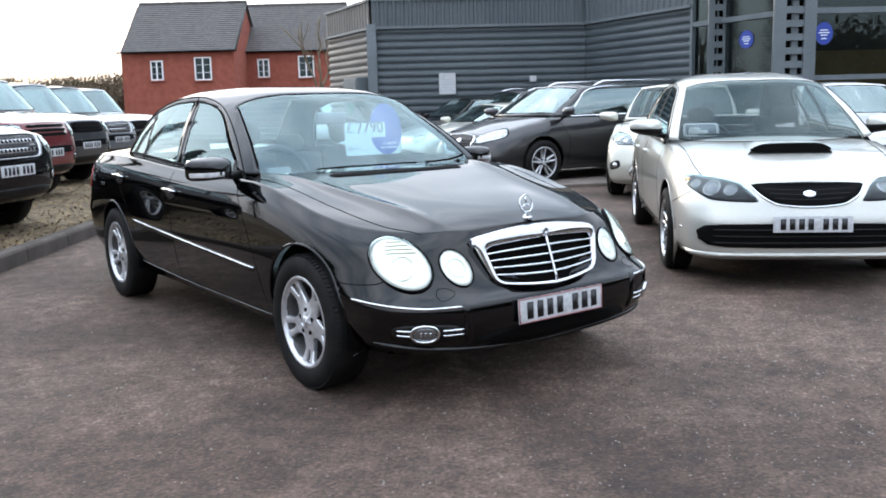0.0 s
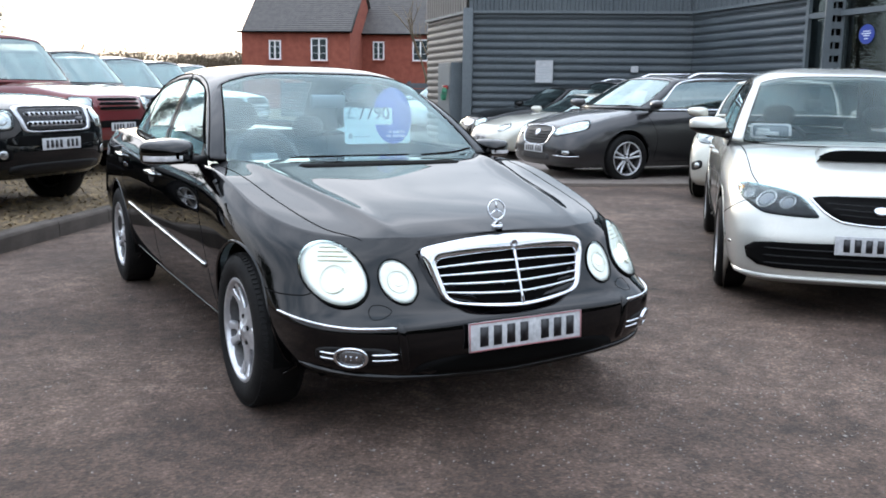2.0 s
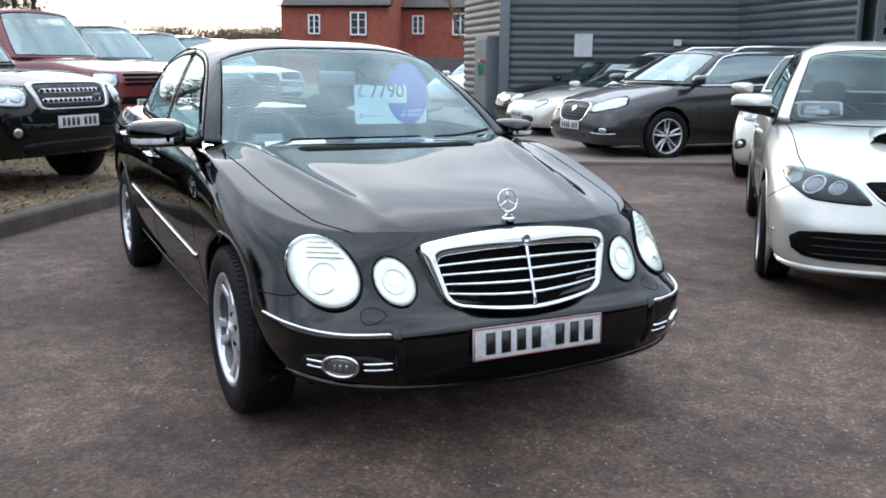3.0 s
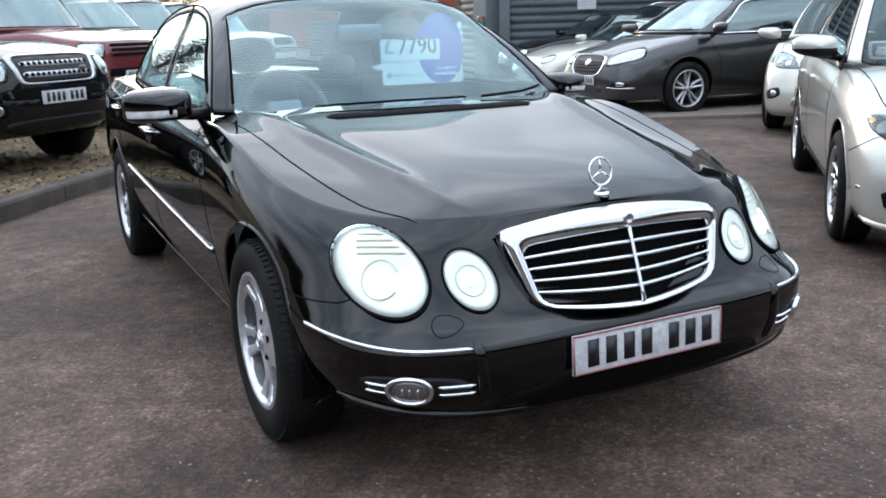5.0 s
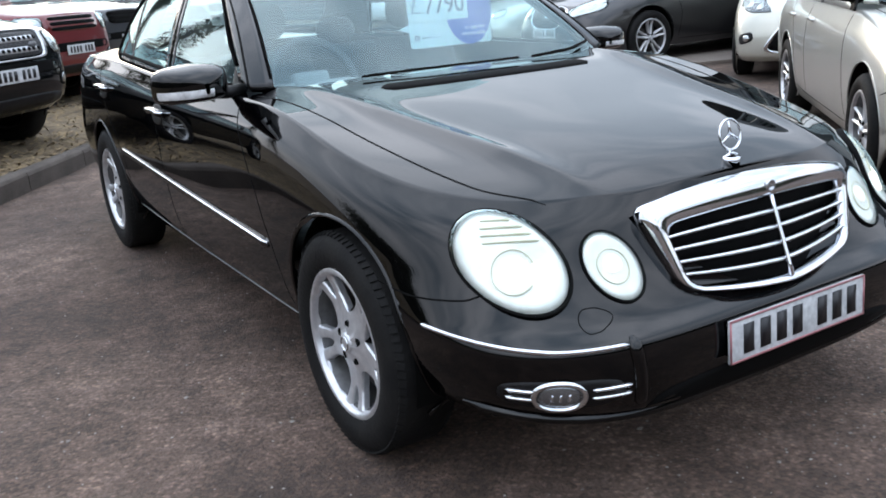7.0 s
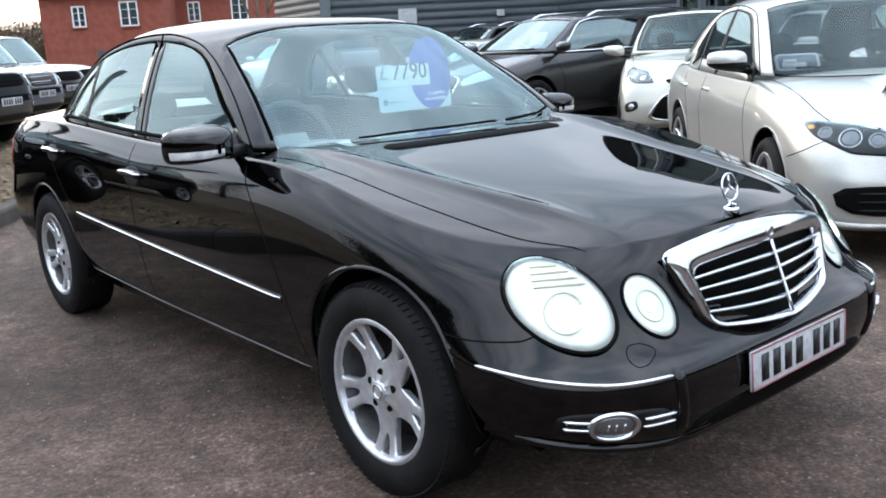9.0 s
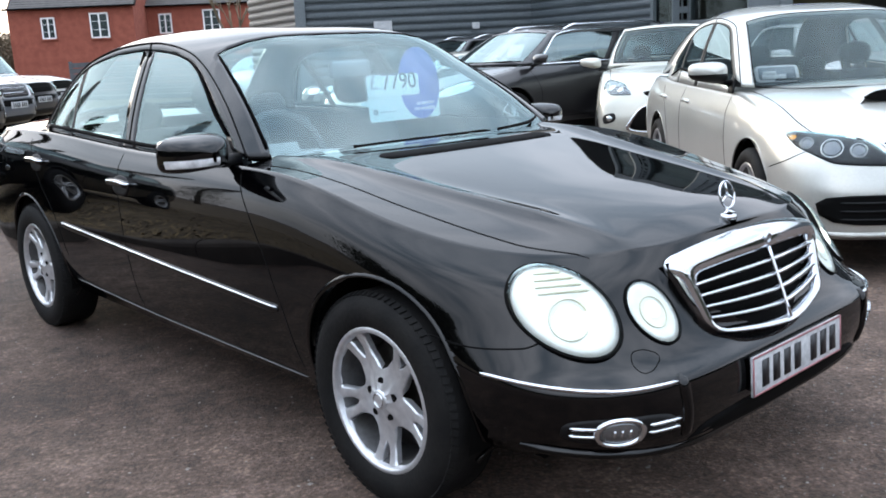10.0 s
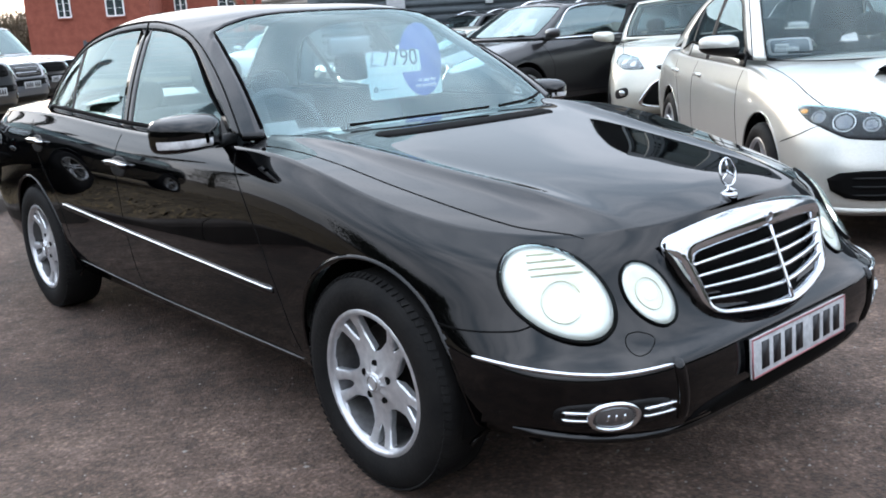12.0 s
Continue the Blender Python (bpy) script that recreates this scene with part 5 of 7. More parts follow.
    for x0, x1 in ((-0.55, 0.12), (0.05, 0.62)):
        part("wiper", *tube([(x0, wy + 0.13, hr + 0.03), ((x0 + x1) / 2, wy + 0.06, hr + 0.025), (x1, wy + 0.12, hr + 0.035)], 0.009, 6), GAP, car)
    for sgn in (-1, 1):
        if bonnet_line:
            part("shut_line", *sh.strip([(sgn * w * 0.73, yn + 0.14, hn), (sgn * w * 0.80, -0.3, hn + 0.1), (sgn * w * 0.82, 0.2, belt), (sgn * w * 0.84, wy + 0.05, belt)], (0, -0.1, 1), 0.008, 0.0015, 24, 0.001), GAP, car)
        ym = wy + 0.48 * (tb - wy)
        for path in ([(w, 0.46, b0 + 0.1), (w, 0.5, 0.6), (w, wy + 0.2, belt - 0.03)], [(w, ym, b0 + 0.08), (w, ym, 0.6), (w, ym, belt - 0.02)], [(w, wb - 0.42, b0 + 0.12), (w, wb - 0.36, 0.65), (w, wb - 0.1, belt - 0.02)], [(w, 0.46, b0 + 0.08), (w, ym, b0 + 0.08), (w, wb - 0.42, b0 + 0.1)]):
            part("shut_line", *sh.strip([(sgn * x, y, z) for x, y, z in path], (sgn, 0, 0.1), 0.007, 0.0015, 20, 0.001), GAP, car)
        for y in (ym - 0.16, wb - 0.22):
            part("door_handle", *sh.strip([(sgn * w, y - 0.10, belt - 0.13), (sgn * w, y, belt - 0.124), (sgn * w, y + 0.09, belt - 0.127)], (sgn, 0, 0.1), 0.032, 0.03, 10), mat, car)
    return car, sh


def stand(x, y, rz, fo, z=0.0):
    """The pose of a car whose nose stands over x, y and which is turned by rz."""
    return pose(x, y, z, 0, 0, rz) @ pose(0, fo, 0)


def pad(car, sh, name, c, d, a, b, mat, label="", n=2.6, turn=0.0, taper=0.0, lift=0.003, dome=0.0, inner=0.0, parent=None, seg=36, rings=5, wedge=0.0):
    return part(name, *sh.patch(c, d, a, b, turn, n, taper, lift, dome, rings, seg, inner, wedge=wedge), mat, parent or car, label)


def lamps(car, sh, x, z, a, b, turn, fo, n=2.4, lean=0.45, up=0.15, label="clear headlamp", bulbs=((-0.05, 0.0, 0.045), (0.06, 0.0, 0.04)), bowl=BOWL, dark=False, wedge=0.0):
    for sgn in (-1, 1):
        d = (sgn * lean, -1, up)
        headlamp(car, sh, (sgn * x, -fo, z), d, a, b, sgn * turn, label, [(sgn * du, dv, r, LENS if dark else BOWL) for du, dv, r in bulbs], n=n, dome=0.006, bowl=bowl, rim=0.004, wedge=wedge * sgn, glare=dark)


LENS = material("projector_lens", (0.15, 0.155, 0.165), 0.1, 0.8)
SMOKED = material("smoked_lamp_bowl", (0.012, 0.012, 0.014), 0.45, 0.0)
SMOKED.node_tree.nodes["Principled BSDF"].inputs["Specular IOR Level"].default_value = 0.2
THIN_CLEAR = glass("thin_lamp_glass", (0.9, 0.92, 0.93), 0.2)
GLASS_DEEP = glass("dark_windscreen_glass", (0.58, 0.63, 0.63), 0.55)
MESH = material("dark_grille_mesh", (0.012, 0.012, 0.013), 0.45, 0.2, (0.03, 0.03, 0.032), 160, 0.6, 260)

def outline_pad(sh, pts, d, lift, wall=0.03, dome=0.0, rings=6, inner=0.0, fine=5):
    """A pad on the skin whose edge runs along a closed line of points with rounded corners."""
    p = [Vector(q) for q in pts]
    for cut in (0.14, 0.25):
        p = [a.lerp(b, f) for a, b in zip(p, p[1:] + p[:1]) for f in (cut, 1 - cut)]
    edge = [a.lerp(b, k / fine) for a, b in zip(p, p[1:] + p[:1]) for k in range(fine)]
    mid = sum(edge, Vector()) / len(edge)
    dd = Vector(d).normalized()
    rows = []
    for q in edge:
        row = []
        for r in np.linspace(inner, 1, rings):
            h, nn = sh.press(mid.lerp(q, r), d)
            row.append(h + nn * (lift + dome * (1 - r * r)))
        rows.append(row + [sh.press(q, d)[0] - dd * wall])
    return sheet(rows, close_u=True)


# silver hatchback with the scoop
HATCH_ARCH = [(0.50, 0.58, 1.035, 0.40, 1.00, 0.22, 0.975), (0.62, 0.66, 1.065, 0.50, 1.065, 0.38, 1.075), (0.78, 0.84, 1.165, 0.70, 1.19, 0.56, 1.195),
              (0.95, 1.03, 1.27, 0.92, 1.305, 0.76, 1.325), (1.08, 1.19, 1.35, 1.10, 1.382, 0.97, 1.455), (1.20, 1.34, 1.388, 1.30, 1.42, 1.25, 1.505),
              (1.33, 1.53, 1.409, 1.53, 1.447, 1.52, 1.532), (1.45, 1.66, 1.418, 1.68, 1.456, 1.68, 1.54), (1.55, 1.76, 1.42, 1.78, 1.458, 1.78, 1.542),
              (1.80, 1.98, 1.408, 2.00, 1.447, 2.00, 1.54), (2.00, 2.13, 1.385, 2.20, 1.42, 2.30, 1.53), (2.08, 2.20, 1.36, 2.30, 1.40, 2.50, 1.51),
              (2.12, 2.24, 1.34, 2.36, 1.385, 2.70, 1.48), (2.25, 2.33, 1.23, 2.55, 1.30, 2.95, 1.42), (2.36, 2.40, 1.15, 2.70, 1.20, 3.15, 1.28),
              (2.42, 2.42, 1.11, 2.85, 1.10, 3.28, 1.12), (2.60, 2.60, 1.07, 3.00, 1.02, 3.33, 1.02)]


def hatch_width(y, z):
    t = (z - 1.0) / 0.44
    return 0.80 - 0.20 * t + 0.014 * math.sin(math.pi * min(1, max(0, t))) - 0.03 * max(0, (y - 2.0) / 0.8) ** 2


hatch, hs = plain_car("hatchback_car", stand(2.80, -0.37, -43.4, 0.93), "silver hatchback with a bonnet scoop and black lower intake", SILVER,
                      (0.93, 2.62, 0.87, 0.88, 0.72, 0.985, 0.96, 1.54, 0.34, 1.06, 3.0, 3.35),
                      nose=[(0.19, -0.84, 5.6), (0.25, -0.92, 5.6), (0.44, -0.925, 5.2), (0.55, -0.89, 5.0), (0.63, -0.85, 4.6), (0.70, -0.77, 3.8)], detail=1.0, mirror_base=PLASTIC, mirror_rise=0.04,
                      arch_line=(HATCH_ARCH, hatch_width, lambda y: 1.012 + 0.04 * (y - 0.6)))
for sgn in (-1, 1):
    d = Vector((sgn * 0.45, -1, 0.25))
    rim_pts = [(0.79, -0.38, 0.762), (0.775, -0.55, 0.682), (0.66, -0.79, 0.606), (0.52, -0.84, 0.596), (0.32, -0.87, 0.590), (0.44, -0.71, 0.722)]
    rim_pts = [(sgn * x, y, z) for x, y, z in (rim_pts if sgn > 0 else reversed(rim_pts))]
    lamp = part("headlamp", *outline_pad(hs, rim_pts, d, 0.002), SMOKED, hatch, "smoked headlamp with a round projector")
    for x, y, z, r, mat_ in ((0.63, -0.70, 0.680, 0.046, LENS), (0.508, -0.757, 0.668, 0.034, LENS), (0.73, -0.60, 0.705, 0.028, LENS)):
        part("lamp_lens", *hs.patch((sgn * x, y, z), d, r, r, 0, 2, lift=0.004, dome=0.008, rings=6, seg=28), mat_, lamp)
        part("lamp_ring", *hs.patch((sgn * x, y, z), d, r * 1.28, r * 1.28, 0, 2, lift=0.007, inner=0.9, rings=3, seg=28), BOWL, lamp)
    part("lamp_amber", *hs.patch((sgn * 0.765, -0.48, 0.728), d, 0.020, 0.014, 0, 2, lift=0.004), AMBER, lamp)
    cover = part("lamp_cover", *outline_pad(hs, rim_pts, d, 0.009, 0.0, 0.004), THIN_CLEAR, lamp)
    cover.visible_shadow = False
grille_line = [(0.395, -0.75, 0.714), (0.31, -0.83, 0.622), (0.20, -0.87, 0.572), (0.0, -0.89, 0.560), (-0.20, -0.87, 0.572), (-0.31, -0.83, 0.622), (-0.395, -0.75, 0.714), (0.0, -0.77, 0.722)]
g = part("grille", *outline_pad(hs, grille_line, (0, -1, 0.2), 0.004), GAP, hatch, "dark mesh grille with a silver lower edge")
part("grille_frame", *hs.strip(grille_line[:7], (0, -1, 0.2), 0.016, 0.010, 40), CHROME, g)
for dz in (0.0, 0.035, 0.07):
    part("grille_bar", *hs.strip([(-0.24 - dz, -0.85, 0.618 + dz), (0, -0.88, 0.610 + dz), (0.24 + dz, -0.85, 0.618 + dz)], (0, -1, 0.2), 0.008, 0.008, 20), PLASTIC, g)
pad(hatch, hs, "badge", (0, -0.9, 0.655), (0, -1, 0.2), 0.042, 0.025, CHROME, n=2, lift=0.012, dome=0.004, parent=g)
it = part("lower_intake", *outline_pad(hs, [(0.755, -0.70, 0.452), (0.715, -0.78, 0.285), (-0.715, -0.78, 0.285), (-0.755, -0.70, 0.452)], (0, -1, 0), 0.013, fine=12, rings=14), GAP, hatch, "black slatted lower intake")
for dz in (-0.045, 0.0, 0.045):
    part("intake_slat", *hs.strip([(-0.66, -0.80, 0.365 + dz), (-0.3, -0.9, 0.365 + dz), (0, -0.92, 0.365 + dz), (0.3, -0.9, 0.365 + dz), (0.66, -0.80, 0.365 + dz)], (0, -1, 0), 0.014, 0.022, 30), PLASTIC, it)
number_plate(hatch, (0, -0.955, 0.452), tilt=-3)
part("front_lip", *hs.strip([(-0.80, -0.45, 0.235), (-0.62, -0.76, 0.235), (-0.3, -0.90, 0.235), (0, -0.92, 0.235), (0.3, -0.90, 0.235), (0.62, -0.76, 0.235), (0.80, -0.45, 0.235)], (0, -1, 0), 0.03, 0.02, 50), SILVER, hatch)
for sgn in (-1, 1):
    part("shut_line", *hs.strip([(sgn * 0.86, -0.36, 0.55), (sgn * 0.80, -0.52, 0.60), (sgn * 0.72, -0.62, 0.66)], (sgn * 0.7, -0.7, 0.2), 0.007, 0.0015, 16, 0.001), GAP, hatch)
    part("bumper_reflector", *hs.strip([(sgn * 0.80, -0.62, 0.40), (sgn * 0.83, -0.55, 0.395)], (sgn * 0.8, -0.6, 0), 0.02, 0.004, 8), BOWL, hatch)


def scoop(car, sh, y, z, w, h, depth, mat):
    """A raised air scoop on the bonnet with a dark mouth."""
    rows = []
    for t in np.linspace(0, 1, 9):
        yy = y + depth * t
        row = []
        for s in np.linspace(-1, 1, 17):
            x = s * w * (1 - 0.16 * t)
            base, nn = sh.press((x, yy, z), (0, 0, 1))
            bump = h * (1 - abs(s) ** 8) * (1 - t**1.6)
            row.append((x, yy - 0.03 * (1 - abs(s) ** 2) * (1 - t), base.z - 0.004 + bump))
        rows.append(row)
    sc = part("bonnet_scoop", *sheet(rows), mat, car)
    mouth = []
    for s in np.linspace(-0.95, 0.95, 17):
        x = s * w
        base, nn = sh.press((x, y, z), (0, 0, 1))
        up = h * 0.42 * (1 - abs(s / 0.95) ** 4) ** 0.5
        yy = y - 0.03 * (1 - abs(s) ** 2) - 0.004
        mouth.append([(x, yy, base.z + h * 0.45 - up), (x, yy - 0.002, base.z + h * 0.45), (x, yy, base.z + h * 0.45 + up)])
    part("scoop_mouth", *sheet(mouth), GAP, sc, "black scoop opening")


scoop(hatch, hs, -0.28, 0.9, 0.31, 0.078, 0.5, SILVER)
UPVC0 = material("white_card_frame", (0.6, 0.6, 0.62), 0.4)
card = pose(-0.555, 0.50, 1.0, 58, 0, 0)
tray = part("dash_frame", *moved(join(slab(0.29, 0.125, 0.03, -0.004, 0.0)), card @ pose(-0.11, 0, 0)), UPVC0, hatch, "pale framed card on the dashboard")
part("dash_window", *moved(slab(0.25, 0.095, 0.02, 0.001, 0.003, 0.0, 0.015), card @ pose(-0.09, 0, 0)), MIDGREY, tray)
part("dash_paper", *moved(slab(0.16, 0.035, 0.008, 0.0035, 0.005, 0.02, 0.02), card @ pose(-0.09, 0, 0)), PLATE, tray)
part("dash_paper", *moved(slab(0.09, 0.03, 0.006, 0.0035, 0.005, 0.03, 0.05), card @ pose(-0.09, 0, 0)), PLATE, tray)

# pale hatchback behind it
focus, fs = plain_car("hatchback_car", stand(6.52, 3.90, -55, 0.9), "pale silver hatchback with a dark trapezoid intake", PALE, (0.9, 2.64, 0.80, 0.92, 0.80, 1.03, 0.99, 1.55, 0.40, 1.15, 3.05, 3.3), pane=GLASS_DEEP)
for sgn in (-1, 1):
    d = Vector((sgn * 0.65, -1, 0.3))
    edge = [(0.79, -0.40, 0.905), (0.82, -0.50, 0.78), (0.70, -0.70, 0.705), (0.46, -0.82, 0.71), (0.56, -0.66, 0.84)]
    edge = [(sgn * x, y, z) for x, y, z in (edge if sgn > 0 else reversed(edge))]
    lamp = part("headlamp", *outline_pad(fs, edge, d, 0.002), LENS, focus, "clear wedge-shaped headlamp")
    for x, y, z, r in ((0.72, -0.62, 0.80, 0.045), (0.62, -0.73, 0.775, 0.038)):
        part("lamp_lens", *fs.patch((sgn * x, y, z), d, r, r, 0, 2, lift=0.005, dome=0.008, rings=5, seg=24), BOWL, lamp)
    part("lamp_cover", *outline_pad(fs, edge, d, 0.009, 0.0, 0.004), CLEAR, lamp).visible_shadow = False
pad(focus, fs, "grille", (0, -0.88, 0.73), (0, -1, 0.2), 0.33, 0.045, GAP, n=3.5, taper=0.15)
i2 = pad(focus, fs, "lower_intake", (0, -0.9, 0.455), (0, -1, 0), 0.46, 0.15, GAP, "dark trapezoid lower intake", n=4.5, taper=-0.24, rings=8)
pad(focus, fs, "intake_frame", (0, -0.9, 0.45), (0, -1, 0), 0.485, 0.165, CHROME, n=4.5, taper=-0.24, lift=0.010, inner=0.93, parent=i2, rings=3)
for sgn in (-1, 1):
    pad(focus, fs, "fog_lamp", (sgn * 0.70, -0.72, 0.45), (sgn * 0.55, -1, 0), 0.10, 0.055, PLASTIC, n=3, turn=sgn * -15)
    pad(focus, fs, "fog_lamp_lens", (sgn * 0.69, -0.73, 0.45), (sgn * 0.55, -1, 0), 0.04, 0.035, BOWL, n=2, lift=0.008, dome=0.006)
number_plate(focus, (0, -0.925, 0.52))

# graphite estate
estate, es = plain_car("estate_car", stand(6.17, 7.96, -95, 1.0) @ Matrix.Scale(1.06, 4), "dark graphite grey estate car with silver roof rails", GRAPHITE,
                       (1.0, 2.74, 1.15, 0.93, 0.77, 1.03, 1.0, 1.51, 0.12, 0.92, 3.6, 3.8), wheel_r=0.34, rim=0.235)
lamps(estate, es, 0.68, 0.765, 0.27, 0.09, 20, 0.85, n=2.9, wedge=0.35, lean=0.8, up=0.35, bulbs=((-0.05, 0.0, 0.05), (0.07, 0.01, 0.045), (0.17, 0.02, 0.03)))
g = pad(estate, es, "grille", (0, -1, 0.64), (0, -1, 0.15), 0.37, 0.135, MESH, "dark grille with a chrome bar", n=3.4, taper=0.12)
pad(estate, es, "grille_frame", (0, -1, 0.64), (0, -1, 0.15), 0.385, 0.146, CHROME, n=3.4, taper=0.12, lift=0.012, inner=0.955, parent=g, rings=3)
for dz in (-0.07, -0.03, 0.01, 0.05):
    part("grille_bar", *es.strip([(-0.30, -0.95, 0.63 + dz), (0, -1, 0.625 + dz), (0.30, -0.95, 0.63 + dz)], (0, -1, 0.1), 0.012, 0.010, 16), GAP, g)
pad(estate, es, "badge", (0, -1, 0.675), (0, -1, 0.2), 0.05, 0.05, CHROME, n=2, lift=0.014, dome=0.006, parent=g)
number_plate(estate, (0, -1.015, 0.44))
pad(estate, es, "lower_intake", (0, -1, 0.33), (0, -1, 0), 0.40, 0.05, MESH, n=4)
for sgn in (-1, 1):
    f = pad(estate, es, "fog_lamp", (sgn * 0.66, -0.85, 0.40), (sgn * 0.6, -1, 0), 0.15, 0.045, PLASTIC, n=2.6)
    pad(estate, es, "fog_lamp_lens", (sgn * 0.68, -0.84, 0.405), (sgn * 0.6, -1, 0), 0.055, 0.03, BOWL, n=2.6, lift=0.008, dome=0.004, parent=f)
    part("fog_lamp_strip", *es.strip([(sgn * 0.5, -0.95, 0.365), (sgn * 0.66, -0.85, 0.355), (sgn * 0.80, -0.70, 0.36)], (sgn * 0.6, -1, 0), 0.014, 0.012, 14), CHROME, f)
    rail = arc_path([(sgn * 0.60, 1.25, 1.465), (sgn * 0.60, 1.45, 1.535), (sgn * 0.60, 2.8, 1.555), (sgn * 0.58, 3.4, 1.525), (sgn * 0.57, 3.55, 1.46)], 24)
    part("roof_rail", *tube(rail, 0.018, 8), CHROME, estate, "silver roof rail")
    trim_line = arc_path([(sgn * 0.845, 0.46, 1.005), (sgn * 0.79, 0.70, 1.16), (sgn * 0.68, 1.04, 1.40), (sgn * 0.66, 1.45, 1.455), (sgn * 0.655, 2.5, 1.465), (sgn * 0.645, 3.2, 1.435)], 30)
    part("window_trim", *tube(trim_line, 0.010, 6), CHROME, estate, "chrome window trim")
    part("window_trim", *tube([(sgn * 0.845, 0.46, 1.005), (sgn * 0.86, 2.0, 1.012), (sgn * 0.85, 3.2, 1.03)], 0.010, 6), CHROME, estate)
price = part("price_card", *moved(slab(0.30, 0.20, 0.01, 0, 0.003), pose(0.12, 0.56, 1.10, 60, 0, 0)), BOARD, estate, "white price card in the windscreen")

# cars beyond the estate
coupe, cs = plain_car("coupe_car", stand(7.35, 11.6, -98, 0.9), "silver sports coupe parked beside the estate", PALE, (0.9, 2.42, 0.95, 0.9, 0.66, 0.90, 0.88, 1.31, 0.55, 1.3, 2.4, 3.1), wheel_r=0.33, detail=0.7)
lamps(coupe, cs, 0.62, 0.66, 0.13, 0.10, 35, 0.7, lean=0.5, up=0.6)
pad(coupe, cs, "lower_intake", (0.45, -0.85, 0.36), (0.35, -1, 0), 0.20, 0.06, MESH, n=3)
pad(coupe, cs, "lower_intake", (-0.45, -0.85, 0.36), (-0.35, -1, 0), 0.20, 0.06, MESH, n=3)
number_plate(coupe, (0, -0.915, 0.42))
saloon2, s2 = plain_car("saloon_car", stand(8.35, 13.9, -100, 0.9), "black car parked by the wall", BLACK, (0.9, 2.7, 1.0, 0.88, 0.74, 0.98, 0.96, 1.46, 0.55, 1.25, 2.7, 3.3), detail=0.6)
lamps(saloon2, s2, 0.60, 0.68, 0.17, 0.09, 20, 0.85, lean=0.6, up=0.3)
pad(saloon2, s2, "grille", (0, -0.9, 0.64), (0, -1, 0.1), 0.30, 0.08, CHROME, "chrome grille", n=3)
far_estate, fe = plain_car("estate_car", stand(9.0, 12.9, -98, 0.9), "dark estate car with silver roof rails", DARKGREY, (0.9, 2.7, 1.1, 0.9, 0.78, 1.02, 1.0, 1.6, 0.55, 1.3, 3.4, 3.6), detail=0.5)
for sgn in (-1, 1):
    part("roof_rail", *tube(arc_path([(sgn * 0.58, 1.5, 1.55), (sgn * 0.58, 1.8, 1.62), (sgn * 0.57, 3.0, 1.62), (sgn * 0.55, 3.3, 1.55)], 18), 0.018, 8), CHROME, far_estate)
white_car, ws = plain_car("hatchback_car", stand(8.55, 2.0, -43.4, 0.9), "white hatchback at the end of a row", WHITE, (0.9, 2.6, 0.80, 0.9, 0.76, 1.02, 0.98, 1.5, 0.50, 1.25, 3.0, 3.25), detail=0.7)
lamps(white_car, ws, 0.62, 0.72, 0.16, 0.09, 22, 0.85, lean=0.6, up=0.25)
pad(white_car, ws, "grille", (0, -0.88, 0.60), (0, -1, 0.1), 0.34, 0.07, MESH, n=3)
number_plate(white_car, (0, -0.925, 0.45))

# off-road cars on the verge
OFF = (0.86, 2.66, 1.0, 0.955, 0.985, 1.16, 1.12, 1.82, 0.48, 1.0, 3.2, 3.4)
OFF_NOSE = [(0.34, -0.74, 3.6), (0.43, -0.84, 3.8), (0.60, -0.87, 3.9), (0.76, -0.86, 3.9), (0.88, -0.84, 3.8), (0.99, -0.79, 3.5)]


